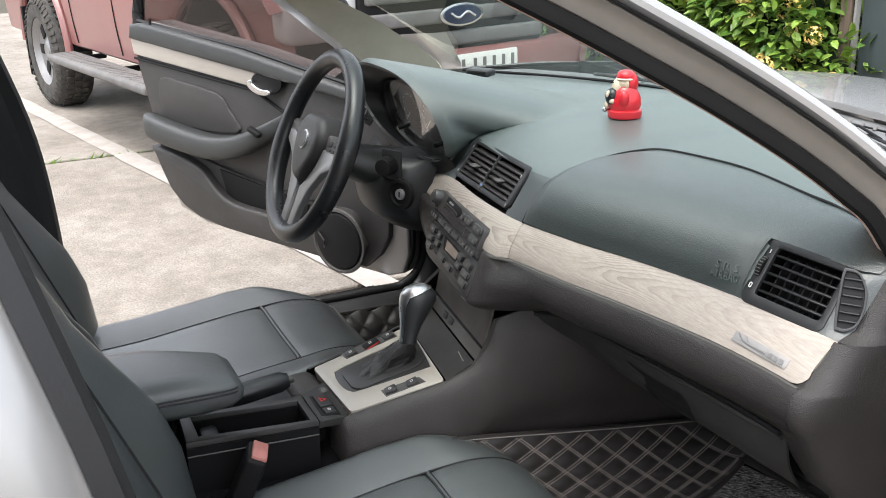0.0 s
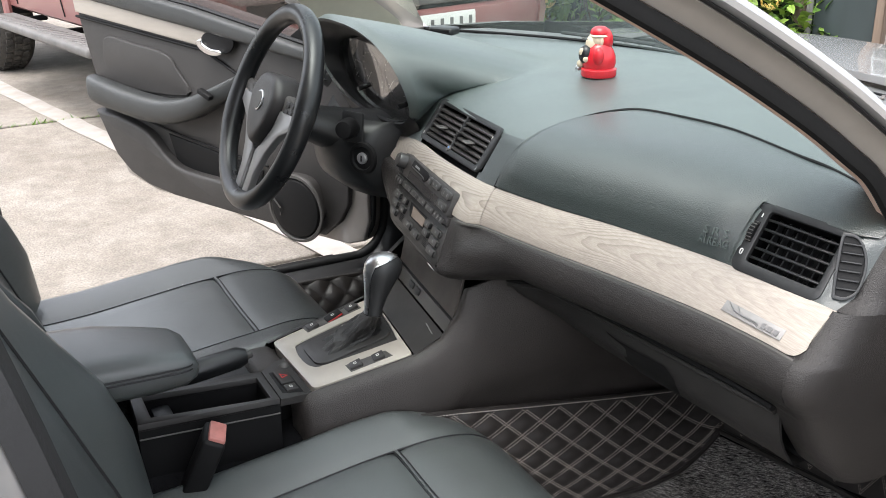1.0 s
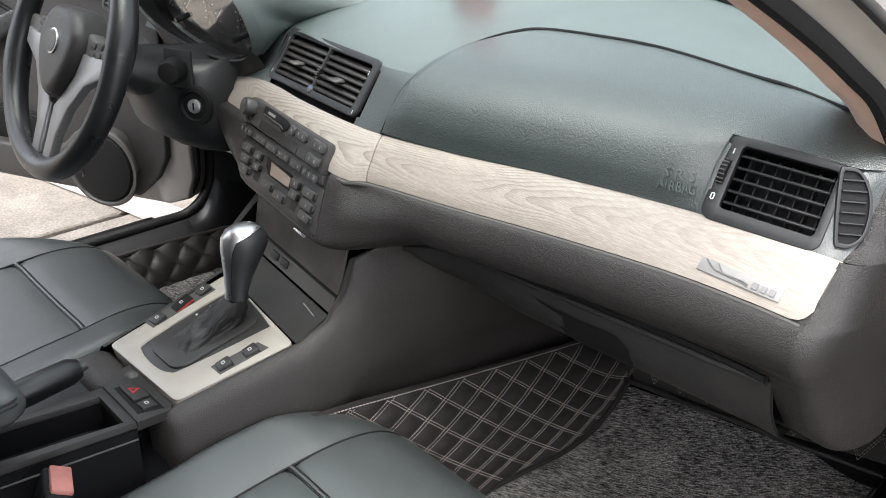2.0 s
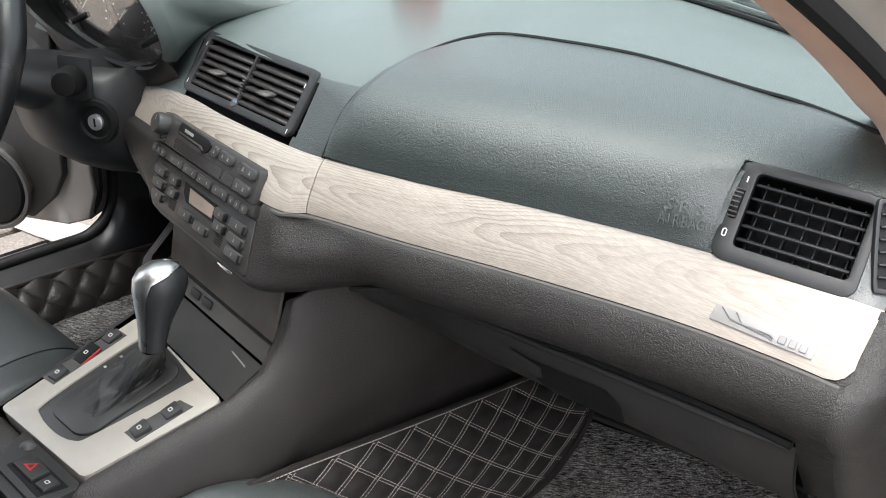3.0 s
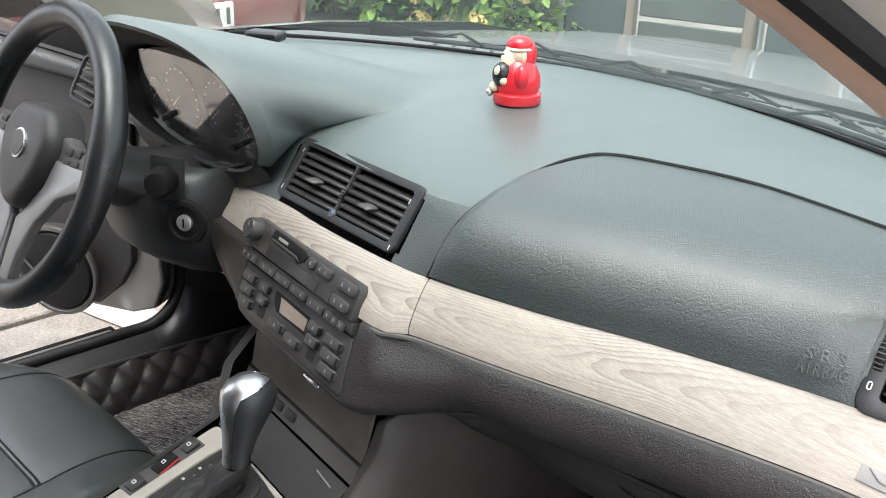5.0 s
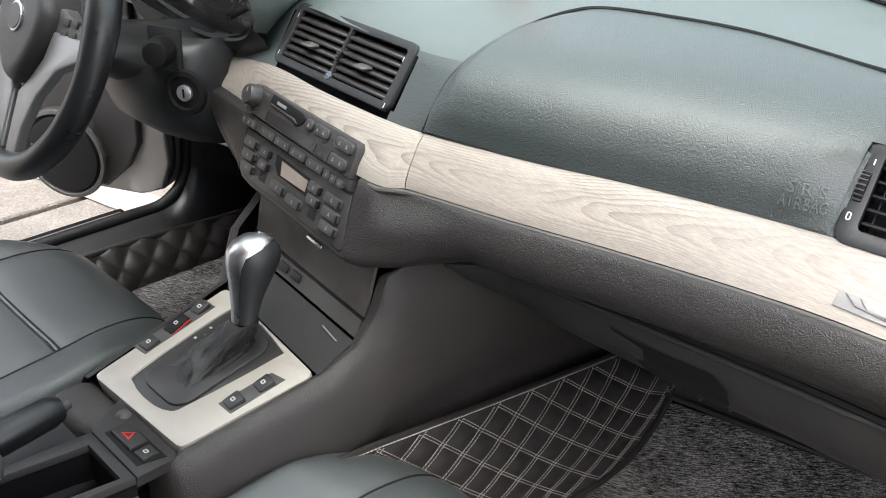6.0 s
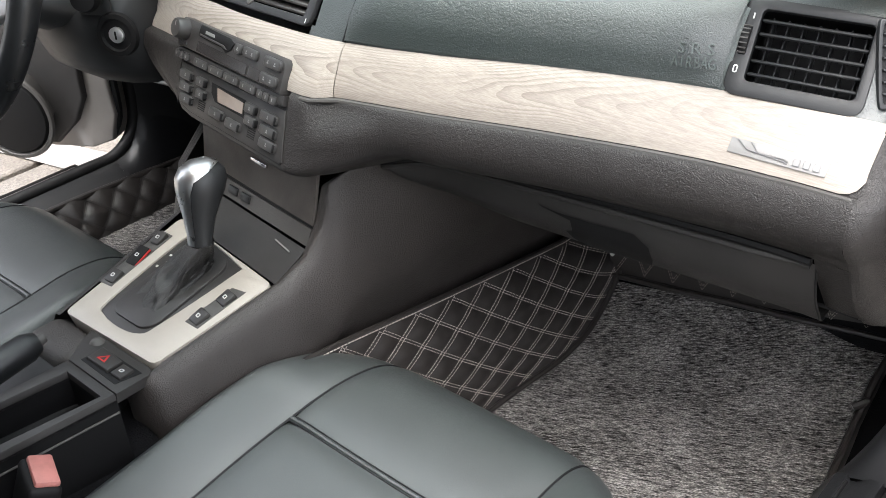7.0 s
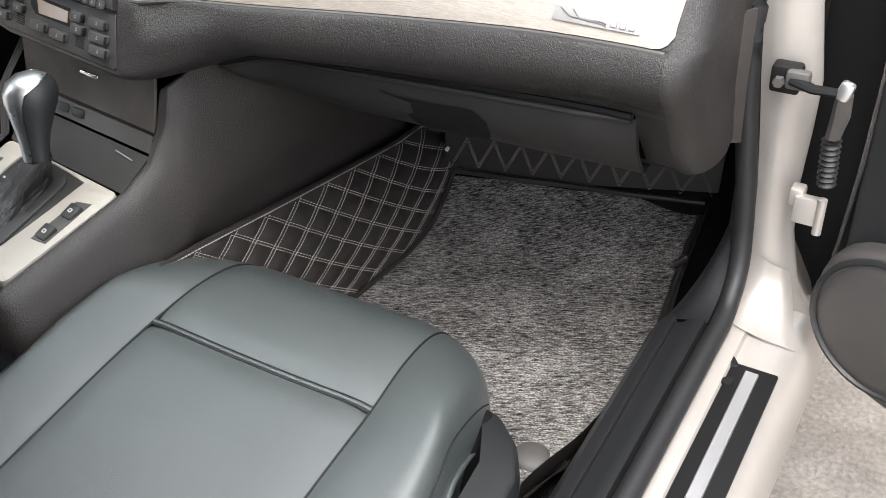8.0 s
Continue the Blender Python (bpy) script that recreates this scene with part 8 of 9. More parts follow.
# ---- doors ----
def build_driver_door():
    o = V((-0.75, 0.17, 0.0))
    d = V((-0.866, -0.50, 0))
    m = facing(o, -d, (0, 0, 1))
    # local x is minus the way along the door, so flip signs once here
    P = lambda s, z, w=0.0: m @ V((-s, z, w))
    door = thing("driver_door", "open black-trimmed driver door with pale oak strip and tinted window", "car door", (-1.15, -0.06, 0.38))
    outline = [(0.03, 0.47), (0.06, 0.42), (0.115, 0.374), (0.42, 0.390), (0.62, 0.402), (0.72, 0.418), (0.79, 0.444), (0.845, 0.49), (0.875, 0.545), (0.896, 0.60), (0.915, 0.70), (0.952, 0.86), (0.958, 0.925), (0.945, 0.968), (0.90, 0.974), (0.50, 0.918), (0.10, 0.842), (0.0, 0.815)]

    def slab(poly, z0, depth, name, mat, parent, label="", bevel=0.004, seg=3, holes=()):
        pl = [(-s, z) for s, z in poly][::-1]
        hs = [[(-s, z) for s, z in h] for h in holes]
        return part(name, prism_bm(pl, depth, m @ pose(0, 0, z0), bevel, seg, holes=hs), mat, parent, label)
    shell = [(-0.02, 0.43), (0.0, 0.375), (0.05, 0.358), (0.42, 0.372), (0.74, 0.392), (0.855, 0.425), (0.892, 0.50), (0.912, 0.60), (0.927, 0.70), (0.964, 0.86), (0.970, 0.925), (0.957, 0.968), (0.90, 0.974), (0.50, 0.918), (0.10, 0.842), (-0.02, 0.815)]
    slab(shell, -0.10, 0.085, "outer_skin", M_PAINT_JAMB, door, "champagne painted door shell", 0.006)
    slab(outline, -0.016, 0.016, "door_panel", M_DOOR_CARD, door, "dark grey door panel", 0.006)
    upper = [(0.03, 0.80), (0.44, 0.862), (0.958, 0.930), (0.945, 0.970), (0.90, 0.976), (0.50, 0.920), (0.10, 0.844), (0.02, 0.82)]
    slab(upper, 0.0, 0.022, "belt_rail", M_VINYL, door, "black padded belt rail", 0.012, 4)
    slab([(0.483, 0.826), (0.950, 0.884), (0.956, 0.930), (0.446, 0.866)], 0.0, 0.012, "oak_strip", M_WOOD_PLAIN, door, "pale oak strip")
    part("strip_seam", tube_bm([P(0.957, 0.872, 0.004), P(0.70, 0.842, 0.004), P(0.47, 0.815, 0.004), P(0.30, 0.735, 0.004)], 0.004, 6), M_PLASTIC_DK, door)
    # inset panel, armrest, pull
    inset = smooth_line([(0.852, 0.818, 0), (0.74, 0.812, 0), (0.617, 0.794, 0), (0.578, 0.757, 0), (0.55, 0.688, 0), (0.83, 0.700, 0)], 4, True)
    slab([(p.x, p.y) for p in inset], 0.0, 0.007, "inset_panel", M_DOOR_CARD, door, "black leather inset panel", 0.004)
    arm = [(0.904, 0.694, 0.020, 0.026), (0.898, 0.684, 0.048, 0.038), (0.86, 0.676, 0.060, 0.043), (0.72, 0.655, 0.066, 0.042), (0.60, 0.648, 0.066, 0.040), (0.50, 0.668, 0.060, 0.036), (0.42, 0.705, 0.045, 0.030), (0.36, 0.738, 0.018, 0.026), (0.335, 0.755, 0.006, 0.014)]
    rows = []
    for s, z, w, h in arm:
        rows.append([P(s, z + h * 0.85 * math.copysign(abs(math.sin(t)) ** 0.65, math.sin(t)) + 0.10 * h * math.cos(t), w * 0.5 + w * 0.55 * math.copysign(abs(math.cos(t)) ** 0.55, math.cos(t))) for t in [2 * math.pi * q / 24 for q in range(24)]])
    rows = [[r[q] for r in rows] for q in range(24)]
    rows = [smooth_line(r, 3) for r in rows]
    part("armrest", grid_bm(rows, wrap_u=True), M_VINYL, door, "sculpted black door armrest", angle=70)
    part("mirror_switch", box_bm((0, 0, 0), (0.045, 0.014, 0.020), 0.005, 2, m @ pose(-0.425, 0.716, 0.058, 0, 0, -25)), M_PLASTIC_DK, door)
    # handle and its cup
    cup = slab([(p.x, p.y) for p in smooth_line([(0.456, 0.856, 0), (0.42, 0.866, 0), (0.37, 0.862, 0), (0.352, 0.845, 0), (0.365, 0.822, 0), (0.40, 0.812, 0), (0.465, 0.826, 0)], 4, True)], 0.012, 0.004, "handle_cup", M_PLASTIC_DK, door, "", 0.001)
    paddle = smooth_line([(0.468, 0.842, 0), (0.452, 0.848, 0), (0.446, 0.836, 0), (0.42, 0.826, 0), (0.392, 0.824, 0), (0.386, 0.814, 0), (0.41, 0.808, 0), (0.44, 0.812, 0), (0.464, 0.826, 0)], 4, True)
    slab([(p.x, p.y) for p in paddle], 0.016, 0.014, "door_handle", M_CHROME, cup, "chrome inner door handle", 0.005, 3)
    # lower pocket: a swept panel standing proud, with the dark opening above its fore part
    pocket = smooth_line([(0.905, 0.618, 0), (0.80, 0.606, 0), (0.70, 0.575, 0), (0.635, 0.516, 0), (0.58, 0.490, 0), (0.48, 0.480, 0), (0.30, 0.476, 0), (0.22, 0.525, 0), (0.13, 0.52, 0), (0.10, 0.44, 0)], 5)
    low = [(0.13, 0.380), (0.42, 0.395), (0.62, 0.407), (0.72, 0.423), (0.785, 0.449), (0.838, 0.494), (0.868, 0.548), (0.888, 0.59)]
    slab([(p.x, p.y) for p in pocket] + low, 0.0, 0.030, "door_pocket", M_DOOR_CARD, door, "dark grey door pocket", 0.010, 4)
    # thin black sheet painting the shade inside the pocket opening
    slab([(0.64, 0.575), (0.62, 0.505), (0.56, 0.468), (0.32, 0.455), (0.30, 0.520), (0.45, 0.545)], 0.001, 0.004, "pocket_shade_sheet", M_PLASTIC_DK, door)
    part("panel_joint", tube_bm([P(p.x, p.y + 0.004, 0.006) for p in smooth_line([(0.90, 0.628, 0), (0.78, 0.612, 0), (0.60, 0.575, 0), (0.40, 0.545, 0), (0.28, 0.53, 0)], 4)], 0.003, 6), M_PLASTIC_DK, door)
    spk = part("speaker_grille", spin_bm([(0, 0.010), (0.060, 0.009), (0.074, 0.006), (0.078, 0.0)], m @ pose(-0.175, 0.446, 0.030), 40), M_PLASTIC_DK, door, "round black speaker grille")
    part("speaker_ring", spin_bm([(0.078, 0.0), (0.082, 0.006), (0.088, 0.005), (0.090, 0.0)], m @ pose(-0.175, 0.446, 0.030), 40), M_PLASTIC_GREY, spk)
    part("speaker_mark", tube_bm([P(0.235, 0.465, 0.043), P(0.215, 0.445, 0.044), P(0.218, 0.425, 0.043)], 0.0022, 6), M_PLASTIC_GREY, spk)
    # bare painted edge near the hinge
    part("end_seal", tube_bm(smooth_line([P(-0.022, 0.80, -0.03), P(-0.024, 0.60, -0.03), P(-0.020, 0.44, -0.03), P(0.004, 0.385, -0.03)], 4), 0.008, 8), M_RUBBER, door, "black rubber edge seal")
    # window: tinted pane, frame and seals
    glass = [(0.03, 0.80), (0.955, 0.95), (0.955, 1.02), (0.90, 1.28), (0.66, 1.34), (0.36, 1.22), (0.10, 0.95)]
    g = slab(glass, -0.035, 0.004, "window_pane", M_GLASS_SIDE, door, "tinted side window", 0)
    g.visible_shadow = False
    fr = [P(0.03, 0.83, -0.03), P(0.10, 0.955, -0.03), P(0.36, 1.225, -0.04), P(0.66, 1.345, -0.05), P(0.88, 1.30, -0.05), P(0.955, 1.03, -0.035), P(0.952, 0.95, -0.02)]
    part("window_frame", tube_bm(smooth_line(fr, 5), 0.018, 8), M_PLASTIC_DK, door, "black window frame")
    part("belt_seal", tube_bm([P(0.94, 0.978, -0.010), P(0.50, 0.922, -0.010), P(0.08, 0.842, -0.010)], 0.006, 6), M_RUBBER, door)
    part("lock_pin", spin_bm([(0.004, 0), (0.004, 0.012), (0.003, 0.016), (0, 0.017)], Matrix.Translation(P(0.865, 0.972, 0.006)), 12), M_PLASTIC_DK, door)
    part("mirror_sail", prism_bm([(-0.02, 0.82), (-0.20, 0.862), (-0.06, 0.955)][::-1], 0.02, m @ pose(0, 0, -0.03), 0.004), M_PLASTIC_DK, door)


def build_passenger_door():
    o = V((0.850, 0.252, 0.0))
    d = V((0.94, -0.34, 0))
    m = facing(o, d, (0, 0, 1))
    door = thing("passenger_door", "open passenger door with black panel and round speaker", "car door", (1.2, 0.12, 0.34))
    outline = [(0.02, 0.40), (0.05, 0.345), (0.20, 0.325), (0.60, 0.345), (0.90, 0.40), (0.94, 0.60), (0.97, 0.92), (0.02, 0.86)]
    part("outer_skin", prism_bm([(x + 0.0, y - 0.03 if y < 0.5 else y) for x, y in outline], 0.06, m @ pose(0, 0, -0.10), 0.006), M_PAINT_JAMB, door, "champagne painted door shell")
    part("door_panel", prism_bm(outline, 0.045, m @ pose(0, 0, -0.04), 0.012, 4), M_PLASTIC, door, "black door panel")
    lower = smooth_line([(0.012, 0.44, 0), (0.03, 0.365, 0), (0.10, 0.322, 0), (0.22, 0.315, 0), (0.40, 0.33, 0), (0.60, 0.40, 0), (0.55, 0.50, 0), (0.20, 0.52, 0), (0.05, 0.50, 0)], 4, True)
    part("door_pocket", prism_bm([(p.x, p.y) for p in lower], 0.035, m @ pose(0, 0, 0.0), 0.014, 4), M_DOOR_CARD, door)
    spk = part("speaker_grille", spin_bm([(0, 0.006), (0.066, 0.005), (0.076, 0.003), (0.080, 0.0)], m @ pose(0.100, 0.420, 0.034), 48), M_DOOR_CARD, door, "round dark grey speaker grille")
    part("speaker_ring", spin_bm([(0.080, 0.0), (0.083, 0.004), (0.087, 0.003), (0.088, 0.0)], m @ pose(0.100, 0.420, 0.034), 48), M_PLASTIC, spk)
    part("armrest", tube_bm(smooth_line([m @ V((x, z, w)) for x, z, w in ((0.16, 0.70, 0.02), (0.30, 0.66, 0.05), (0.60, 0.62, 0.06), (0.88, 0.66, 0.05))], 5), 0.032, 12), M_VINYL, door)
    # hinge, check strap, cable gaiter
    st = part("check_strap", tube_bm([V((0.790, 0.214, 0.676)), V((0.812, 0.205, 0.674)), V((0.836, 0.203, 0.676))], [0.0075, 0.0065, 0.006], 8, flat=0.7), M_PLASTIC_DK, door, "black steel check strap")
    part("strap_plate", box_bm((0.782, 0.226, 0.672), (0.030, 0.020, 0.030), 0.004, 2), M_PLASTIC_DK, st)
    part("strap_fork", box_bm((0.795, 0.216, 0.676), (0.024, 0.014, 0.020), 0.004, 2), M_PLASTIC_GREY, st)
    part("strap_bolt", spin_bm([(0, 0.006), (0.0055, 0.006), (0.0065, 0.0)], facing((0.777, 0.216, 0.671), (1, 0, 0), (0, 0, 1)), 6), M_PLASTIC_GREY, st)
    part("strap_end", box_bm((0, 0, 0), (0.014, 0.012, 0.020), 0.004, 2, pose(0.842, 0.204, 0.679, 0, 18, 0)), M_ALU, st)
    part("strap_arm", tube_bm([V((0.842, 0.208, 0.674)), V((0.841, 0.216, 0.645)), V((0.837, 0.222, 0.618))], [0.008, 0.0095, 0.0085], 8, flat=0.8), M_PLASTIC_GREY, st)
    h = part("hinge_leaf", box_bm((0.826, 0.228, 0.522), (0.030, 0.012, 0.034), 0.003, 2), M_PAINT_JAMB, door, "champagne painted hinge")
    part("hinge_pin", spin_bm([(0, -0.022), (0.005, -0.022), (0.005, 0.022), (0, 0.022)], pose(0.840, 0.223, 0.520), 14), M_PAINT_JAMB, h)
    part("hinge_arm", box_bm((0.812, 0.236, 0.533), (0.016, 0.02, 0.022), 0.004, 2), M_PAINT_JAMB, h)
    gp = [V((0.836 + 0.0002 * k, 0.226, 0.612 - 0.0032 * k)) for k in range(18)]
    part("cable_gaiter", tube_bm(gp, [0.0075 if k % 2 else 0.0105 for k in range(18)], 12), M_RUBBER, door, "ribbed black cable gaiter")


# ---- figurine on the dash: one plain mesh ----
def build_figurine():
    c = V((0.022, 0.305, 0.9085))
    pieces = []
    K = 1.0
    m0 = Matrix.Translation(c)
    pieces.append((spin_bm([(0, 0), (0.0285, 0), (0.030, 0.003), (0.030, 0.012), (0.027, 0.0145), (0, 0.0145)], m0, 32), 0))
    pieces.append((spin_bm([(0.0, 0.0145), (0.026, 0.0145), (0.0285, 0.022), (0.027, 0.034), (0.022, 0.045), (0.017, 0.052), (0.012, 0.056), (0, 0.057)], m0, 32), 0))
    pieces.append((spin_bm([(0, 0.050), (0.014, 0.052), (0.0165, 0.058), (0.015, 0.066), (0.012, 0.070), (0, 0.071)], m0, 24), 1))
    pieces.append((spin_bm([(0.0155, 0.064), (0.0175, 0.0665), (0.0155, 0.069)], m0, 24), 1))
    pieces.append((spin_bm([(0.0155, 0.068), (0.0165, 0.072), (0.013, 0.078), (0.008, 0.081), (0, 0.082)], m0, 24), 0))
    f = V((-0.42, -0.91, 0)).normalized()
    s = V((f.y, -f.x, 0)) * -1

    def blob(p, r, mat, sc=(1, 1, 1)):
        b = bmesh.new()
        bmesh.ops.create_uvsphere(b, u_segments=16, v_segments=10, radius=r)
        bmesh.ops.scale(b, verts=b.verts, vec=sc)
        bmesh.ops.translate(b, verts=b.verts, vec=c + p)
        pieces.append((b, mat))
    blob(f * -0.006 + V((0, 0, 0.058)), 0.0165, 0, (1, 1, 1.35))
    blob(f * 0.012 + V((0, 0, 0.050)), 0.012, 1, (1, 1, 1.5))
    blob(f * 0.022 + s * 0.003 + V((0, 0, 0.036)), 0.0145, 2, (0.9, 0.9, 1.1))
    blob(f * 0.030 + s * 0.007 + V((0, 0, 0.041)), 0.005, 1, (1, 1, 1.4))
    blob(f * 0.024 + s * 0.012 + V((0, 0, 0.030)), 0.0055, 1)
    blob(f * 0.030 - s * 0.004 + V((0, 0, 0.020)), 0.0065, 1)
    blob(f * 0.033 - s * 0.010 + V((0, 0, 0.012)), 0.005, 3)
    blob(s * 0.024 + f * 0.006 + V((0, 0, 0.036)), 0.010, 0, (0.9, 0.9, 1.5))
    blob(s * -0.023 + f * 0.006 + V((0, 0, 0.036)), 0.010, 0, (0.9, 0.9, 1.5))
    blob(s * 0.013 + V((0, 0, 0.058)), 0.006, 1, (0.7, 0.7, 1.5))
    blob(f * 0.016 + V((0, 0, 0.060)), 0.004, 2, (1.6, 1.6, 0.6))
    me = bpy.data.meshes.new("figurine")
    whole = bmesh.new()
    for b, k in pieces:
        for face in b.faces:
            face.material_index = k
        whole = join_bm(whole, b)
    bmesh.ops.recalc_face_normals(whole, faces=whole.faces)
    whole.to_mesh(me)
    whole.free()
    for mt in (M_RED, M_CREAM_RESIN, M_BLACK_RESIN, M_ALU):
        me.materials.append(mt)
    me.shade_smooth()
    me.set_sharp_from_angle(angle=radians(50))
    tagged(new("figurine", me), "small glossy red and cream resin figurine on the dash", "figurine")


# ---- red pickup truck beside the car ----
def build_truck():
    T0 = Matrix.Translation((-6.03, -0.40, 0)) @ pose(0, 0, 0, 0, 0, 12)
    T = T0 @ Matrix.Diagonal((0.885, 1.0, 1.0, 1.0))
    t = thing("pickup_truck", "dusty red pickup truck with grey side step parked alongside", "truck", T.translation)
    W = 1.86

    def skin(prof_rows, name, mat, label="", parent=None):
        return part(name, grid_bm([[T @ V(p) for p in r] for r in prof_rows]), mat, parent or t, label, angle=50)
    # right side as one shaped panel from box to front wing, wheel arches left open
    xs = [-1.15, -0.75, -0.62, -0.50, -0.32, 0.0, 0.32, 0.50, 0.62, 0.8, 1.2, 1.75, 2.3, 2.52, 2.66, 2.80, 2.94, 3.22, 3.5, 3.64, 3.78, 3.95, 4.06]

    def low(x):
        for cx in (0.0, 3.22):
            if abs(x - cx) < 0.60:
                return 0.42 + math.sqrt(max(0.0, 0.36 - (x - cx) ** 2)) * 0.86
        return 0.46
    rows = []
    for x in xs:
        z0 = low(x)
        inn = 0.06 * max(0, (x - 3.5) / 0.6) ** 2
        top = 1.02 if x < 2.4 else lerp(1.02, 0.98, (x - 2.4) / 1.7)
        rows.append([(x, 0.10 + inn, z0), (x, 0.07 + inn, z0 + 0.02), (x, 0.055 + inn, lerp(z0, top, 0.35)), (x, 0.045 + inn, lerp(z0, top, 0.7)), (x, 0.06 + inn, top), (x, 0.12 + inn, top + 0.07)])
    side = skin(rows, "body_side", M_RED_TRUCK, "dusty red body side")
    rows2 = [[(p[0], W - p[1], p[2]) for p in r] for r in rows]
    skin(rows2, "far_body_side", M_RED_TRUCK)
    for cx in (0.0, 3.22):
        arc = [(cx + 0.60 * math.cos(a), 0.05, 0.42 + 0.52 * math.sin(a)) for a in [math.pi * k / 16 for k in range(17)]]
        part("arch_lip", tube_bm([T @ V(p) for p in arc], 0.028, 8), M_RED_TRUCK, side)
        skin([[(p[0], 0.07, p[2]) for p in arc], [(p[0], 0.50, p[2]) for p in arc]], "arch_liner", M_PLASTIC_DK, "", side)
    for x in (0.78, 1.72):
        part("door_gap", tube_bm([T @ V(q) for q in smooth_line([(x + 0.02, 0.066, 0.50), (x, 0.053, 0.66), (x, 0.0465, 0.85), (x + 0.03, 0.058, 1.02)], 4)], 0.0045, 6), M_PLASTIC_DK, side)
    part("door_handle", box_bm((1.0, 0.03, 0.93), (0.20, 0.05, 0.045), 0.012, 2, T), M_PAINT, side)
    # cab, screen, box and bonnet
    rows = []
    for x, z, w in ((0.45, 1.05, 0.12), (0.55, 1.50, 0.22), (0.75, 1.72, 0.30), (1.5, 1.80, 0.33), (2.0, 1.74, 0.32), (2.4, 1.40, 0.22), (2.75, 1.10, 0.12)):
        rows.append([(x, w, z), (x, lerp(w, W / 2, 0.5), z + 0.03), (x, W / 2, z + 0.04), (x, lerp(W - w, W / 2, 0.5), z + 0.03), (x, W - w, z)])
    skin(rows, "cab_roof", M_RED_TRUCK)
    for y, sg in ((0.14, 1), (W - 0.14, -1)):
        rows = [[(0.45, y, 1.08), (1.5, y - 0.02 * sg, 1.09), (2.75, y, 1.08)], [(0.56, y + 0.09 * sg, 1.45), (1.5, y + 0.12 * sg, 1.50), (2.4, y + 0.09 * sg, 1.38)], [(0.75, y + 0.16 * sg, 1.70), (1.5, y + 0.19 * sg, 1.78), (2.0, y + 0.17 * sg, 1.72)]]
        skin(rows, "side_glass", M_GLASS_SIDE, "dark side glass")
    rows = []
    for x, z in ((2.72, 1.09), (3.1, 1.09), (3.6, 1.06), (3.95, 1.0), (4.05, 0.92)):
        rows.append([(x, W * k / 8, z - 0.05 * abs(2 * k / 8 - 1) ** 3 + (0.02 if abs(k - 4) < 3 else 0)) for k in range(9)])
    skin(rows, "bonnet", M_RED_TRUCK, "dusty red bonnet")
    part("load_box", box_bm((-0.42, W / 2, 0.85), (1.5, W - 0.2, 0.5), 0.03, 2, T), M_RED_TRUCK, t)
    part("chassis", box_bm((1.45, W / 2, 0.48), (4.8, W - 0.6, 0.16), 0.03, 2, T), M_PLASTIC_DK, t)
    # nose: grille bars, emblem as plain oval, bumper, plate with plain bars
    m = facing(T @ V((4.07, W / 2, 0.80)), T.to_3x3() @ V((0, 1, 0)), (0, 0, 1))
    grille = part("grille", prism_bm(round_rect(1.05, 0.34, 0.06), 0.03, m @ pose(0, 0, -0.01), 0.01), M_PLASTIC_DK, t, "dark grille with three broad bars")
    for k in range(3):
        part("grille_bar", box_bm((0, -0.105 + 0.105 * k, 0.03), (1.0, 0.066, 0.03), 0.012, 3, m), M_TRUCK_GREY, grille)
    oval = [(0.125 * math.cos(a), 0.052 * math.sin(a)) for a in [2 * math.pi * k / 32 for k in range(32)]]
    emb = part("emblem", prism_bm(oval, 0.016, m @ pose(0, 0.0, 0.04), 0.004), M_CHROME, grille, "plain oval emblem, dark with bright rim")
    part("emblem_face", prism_bm([(x * 0.86, y * 0.82) for x, y in oval], 0.004, m @ pose(0, 0.0, 0.056), 0.001), material("emblem_navy", (0.012, 0.022, 0.06), 0.25), emb)
    part("emblem_bar", tube_bm([m @ V((x, 0.012 * math.sin(x * 60), 0.062)) for x in [-0.07 + 0.01 * k for k in range(15)]], 0.006, 6), M_CHROME, emb)
    rows = []
    for y in [W * k / 16 for k in range(17)]:
        f = abs(2 * y / W - 1)
        bx = 4.16 - 0.20 * f ** 3
        rows.append([(bx - 0.05, y, 0.645), (bx, y, 0.63), (bx + 0.02, y, 0.56), (bx, y, 0.46), (bx - 0.05, y, 0.40), (bx - 0.2, y, 0.38)])
    skin(rows, "front_bumper", M_RED_TRUCK, "dusty red front bumper")
    for y in (0.24, W - 0.24):
        part("headlight", box_bm((3.99, y, 0.84), (0.18, 0.36, 0.22), 0.05, 3, T), material("lamp_lens", (0.5, 0.5, 0.5), 0.1, coat=1.0), t, "clear headlight")
    pm = facing(T @ V((4.20, W / 2 + 0.04, 0.575)), T.to_3x3() @ V((0, 1, 0)), (0, 0, 1))
    plate = part("number_plate", prism_bm(round_rect(0.47, 0.112, 0.010), 0.004, pm, 0.001), M_PLATE, t, "white number plate with dark bars")
    for k in range(8):
        part("plate_bar", box_bm((-0.20 + 0.056 * k + (0.012 if k > 2 else 0), 0, 0.005), (0.020, 0.066, 0.002), 0.001, 1, pm), M_TRUCK_GREY, plate)
    # side step
    step = part("side_step", box_bm((1.70, -0.035, 0.420), (1.95, 0.19, 0.05), 0.018, 3, T), M_TRUCK_GREY, t, "weathered grey side step")
    for k in range(26):
        part("tread_bar", box_bm((0.79 + 0.0735 * k, -0.05, 0.446), (0.045, 0.09, 0.006), 0.003, 1, T), M_TRUCK_GREY, step)
    for x in (0.8, 1.6, 2.4):
        part("step_bracket", box_bm((x + 0.06, 0.10, 0.41), (0.06, 0.22, 0.03), 0.008, 1, T), M_PLASTIC_DK, step)
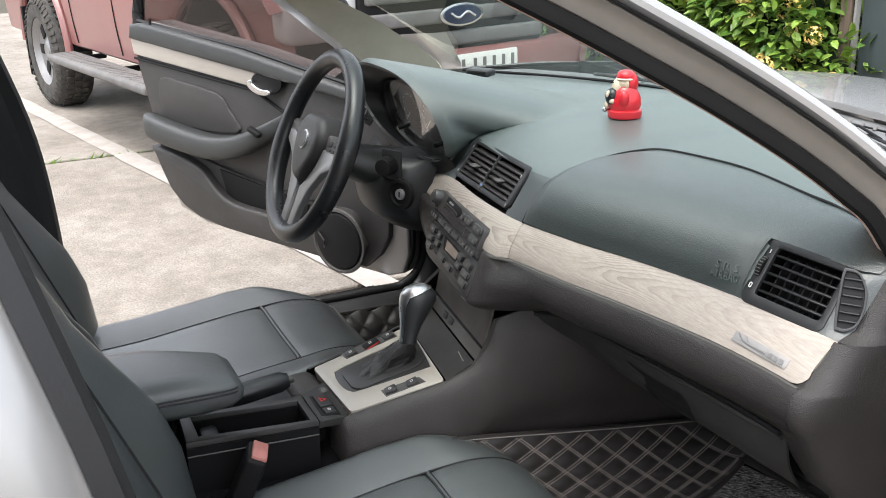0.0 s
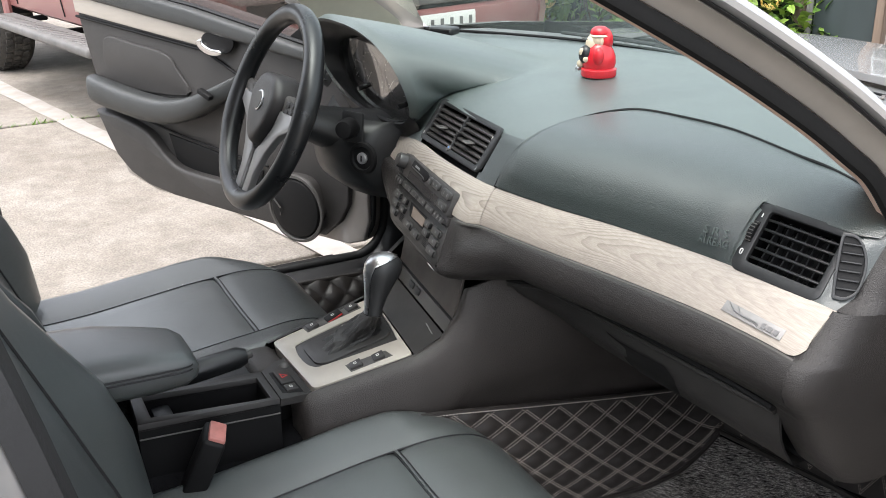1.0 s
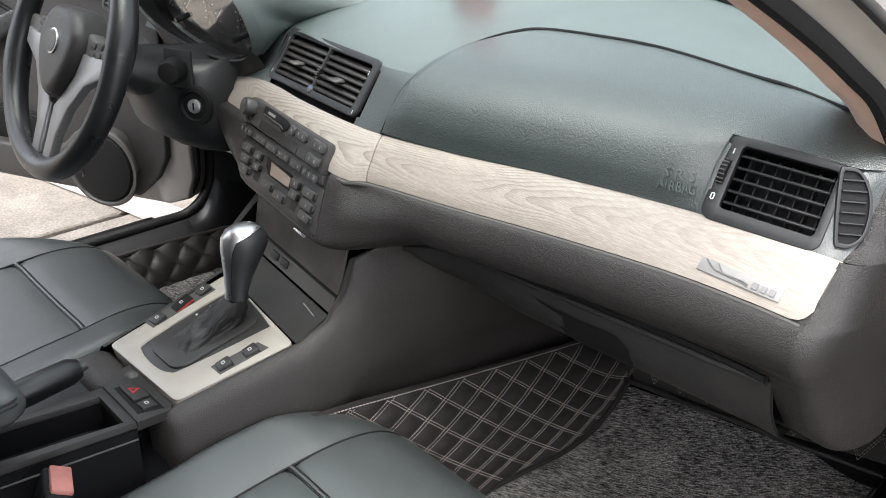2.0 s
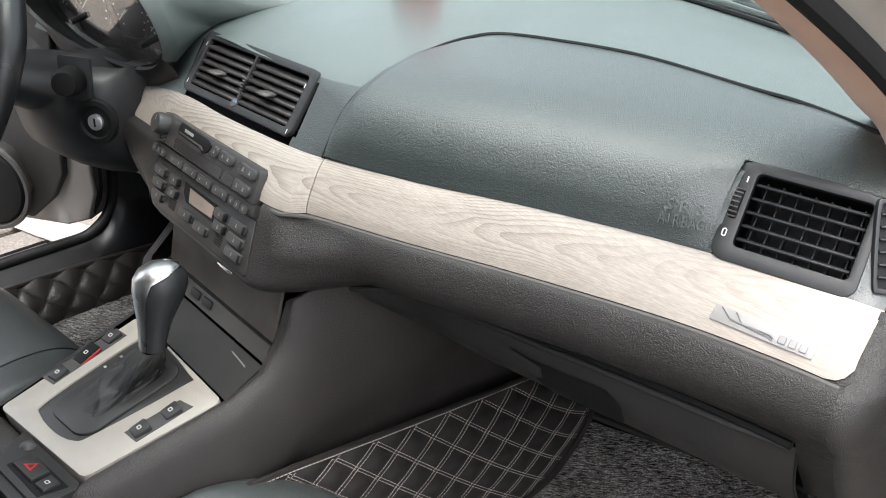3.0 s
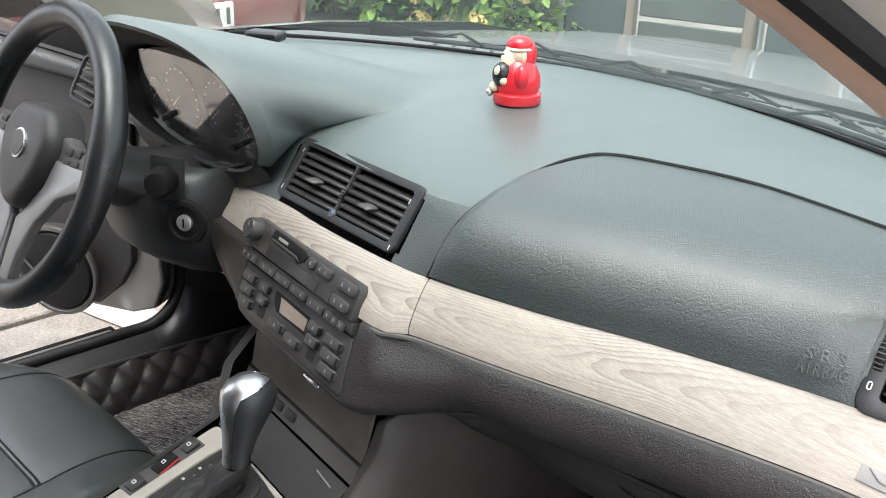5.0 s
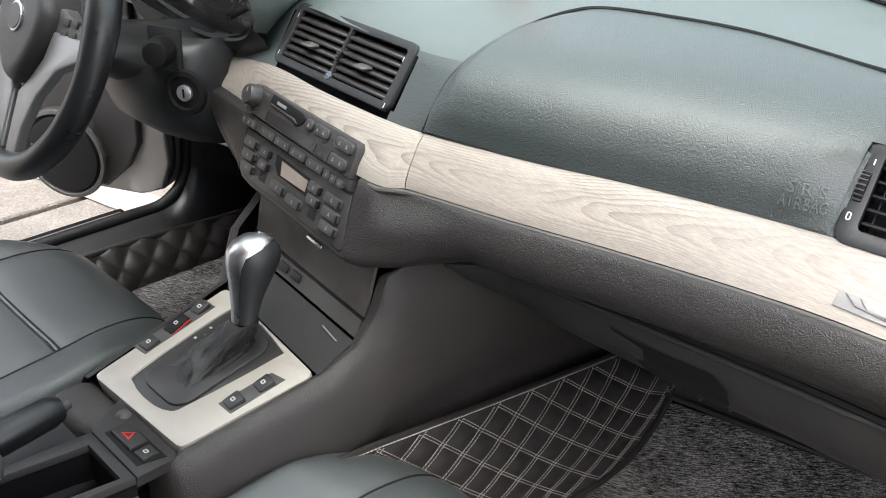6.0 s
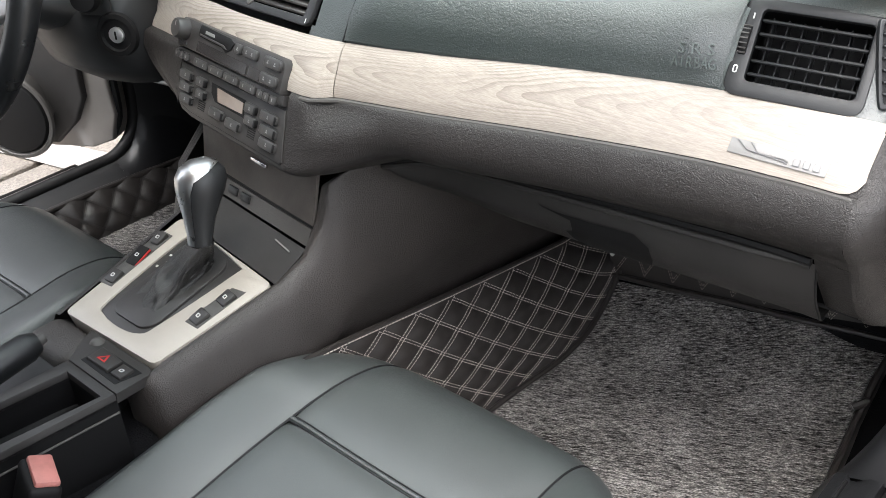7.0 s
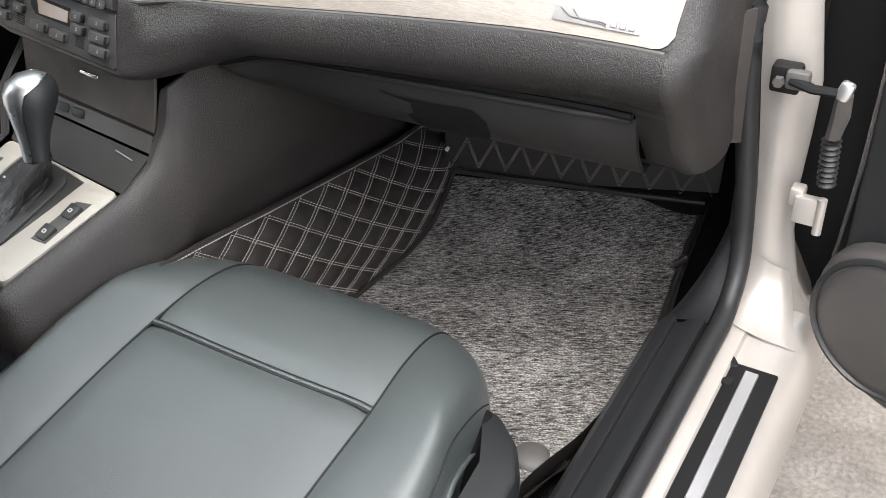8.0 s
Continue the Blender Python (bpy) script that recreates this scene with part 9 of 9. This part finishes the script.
    part("mud_flap", box_bm((-0.50, 0.15, 0.42), (0.02, 0.26, 0.50), 0.006, 1, T), M_PLASTIC_DK, t)
    for cx in (0.0, 3.22):
        for y in (0.13, W - 0.13):
            wm = T0 @ Matrix.Translation((cx * 0.885, y, 0.385)) @ pose(0, 0, 0, 90 if y < 1 else -90, 0, 0)
            wh = part("wheel", spin_bm([(0.20, -0.125), (0.30, -0.130), (0.355, -0.120), (0.380, -0.095), (0.386, -0.04), (0.386, 0.04), (0.380, 0.095), (0.355, 0.120), (0.30, 0.130), (0.235, 0.122), (0.225, 0.09)], wm, 56), M_TYRE, t, "dusty all-terrain tyre")
            b = bmesh.new()
            for k in range(44):
                a = 2 * math.pi * k / 44
                for zz, tw in ((-0.055, 8), (0.0, -8), (0.055, 8)):
                    b = box_bm((0, 0, 0), (0.014, 0.034, 0.046), 0.003, 1, wm @ Matrix.Rotation(a + (0.05 if zz == 0 else 0), 4, "Z") @ Matrix.Translation((0.388, 0, zz)) @ pose(0, 0, 0, tw, 0, 0), b)
                b = box_bm((0, 0, 0), (0.05, 0.026, 0.012), 0.003, 1, wm @ Matrix.Rotation(a, 4, "Z") @ Matrix.Translation((0.352, 0, 0.120)) @ pose(0, 0, 0, 0, 35, 0), b)
            tagged(part("tread", b, M_TYRE, wh), kind="stuff")
            rim = part("rim", spin_bm([(0.0, 0.085), (0.05, 0.09), (0.07, 0.075), (0.10, 0.068), (0.20, 0.075), (0.222, 0.105), (0.236, 0.118), (0.236, 0.09), (0.20, 0.02)], wm, 40), M_SILVER_PLASTIC, wh, "dusty alloy rim")
            for k in range(6):
                a = 2 * math.pi * k / 6
                part("rim_window", box_bm((0, 0, 0), (0.09, 0.07, 0.02), 0.008, 2, wm @ Matrix.Rotation(a, 4, "Z") @ Matrix.Translation((0.148, 0, 0.070))), M_PLASTIC_DK, rim)


def build_sensor():
    s = thing("dash_sensor", "small black plastic sensor box on the dash by the windscreen", "sensor", (-0.505, 0.288, 0.905))
    part("housing", box_bm((0, 0, 0), (0.060, 0.036, 0.016), 0.006, 3, pose(-0.505, 0.288, 0.917, 0, 0, 30)), M_PLASTIC, s)
    part("lens_strip", box_bm((0, -0.017, 0.002), (0.046, 0.006, 0.007), 0.002, 2, pose(-0.505, 0.288, 0.917, 0, 0, 30)), M_PLASTIC_DK, s)


build_mats()
build_shell()
build_sensor()
build_wipers()
build_driver_door()
build_passenger_door()
build_figurine()
build_truck()
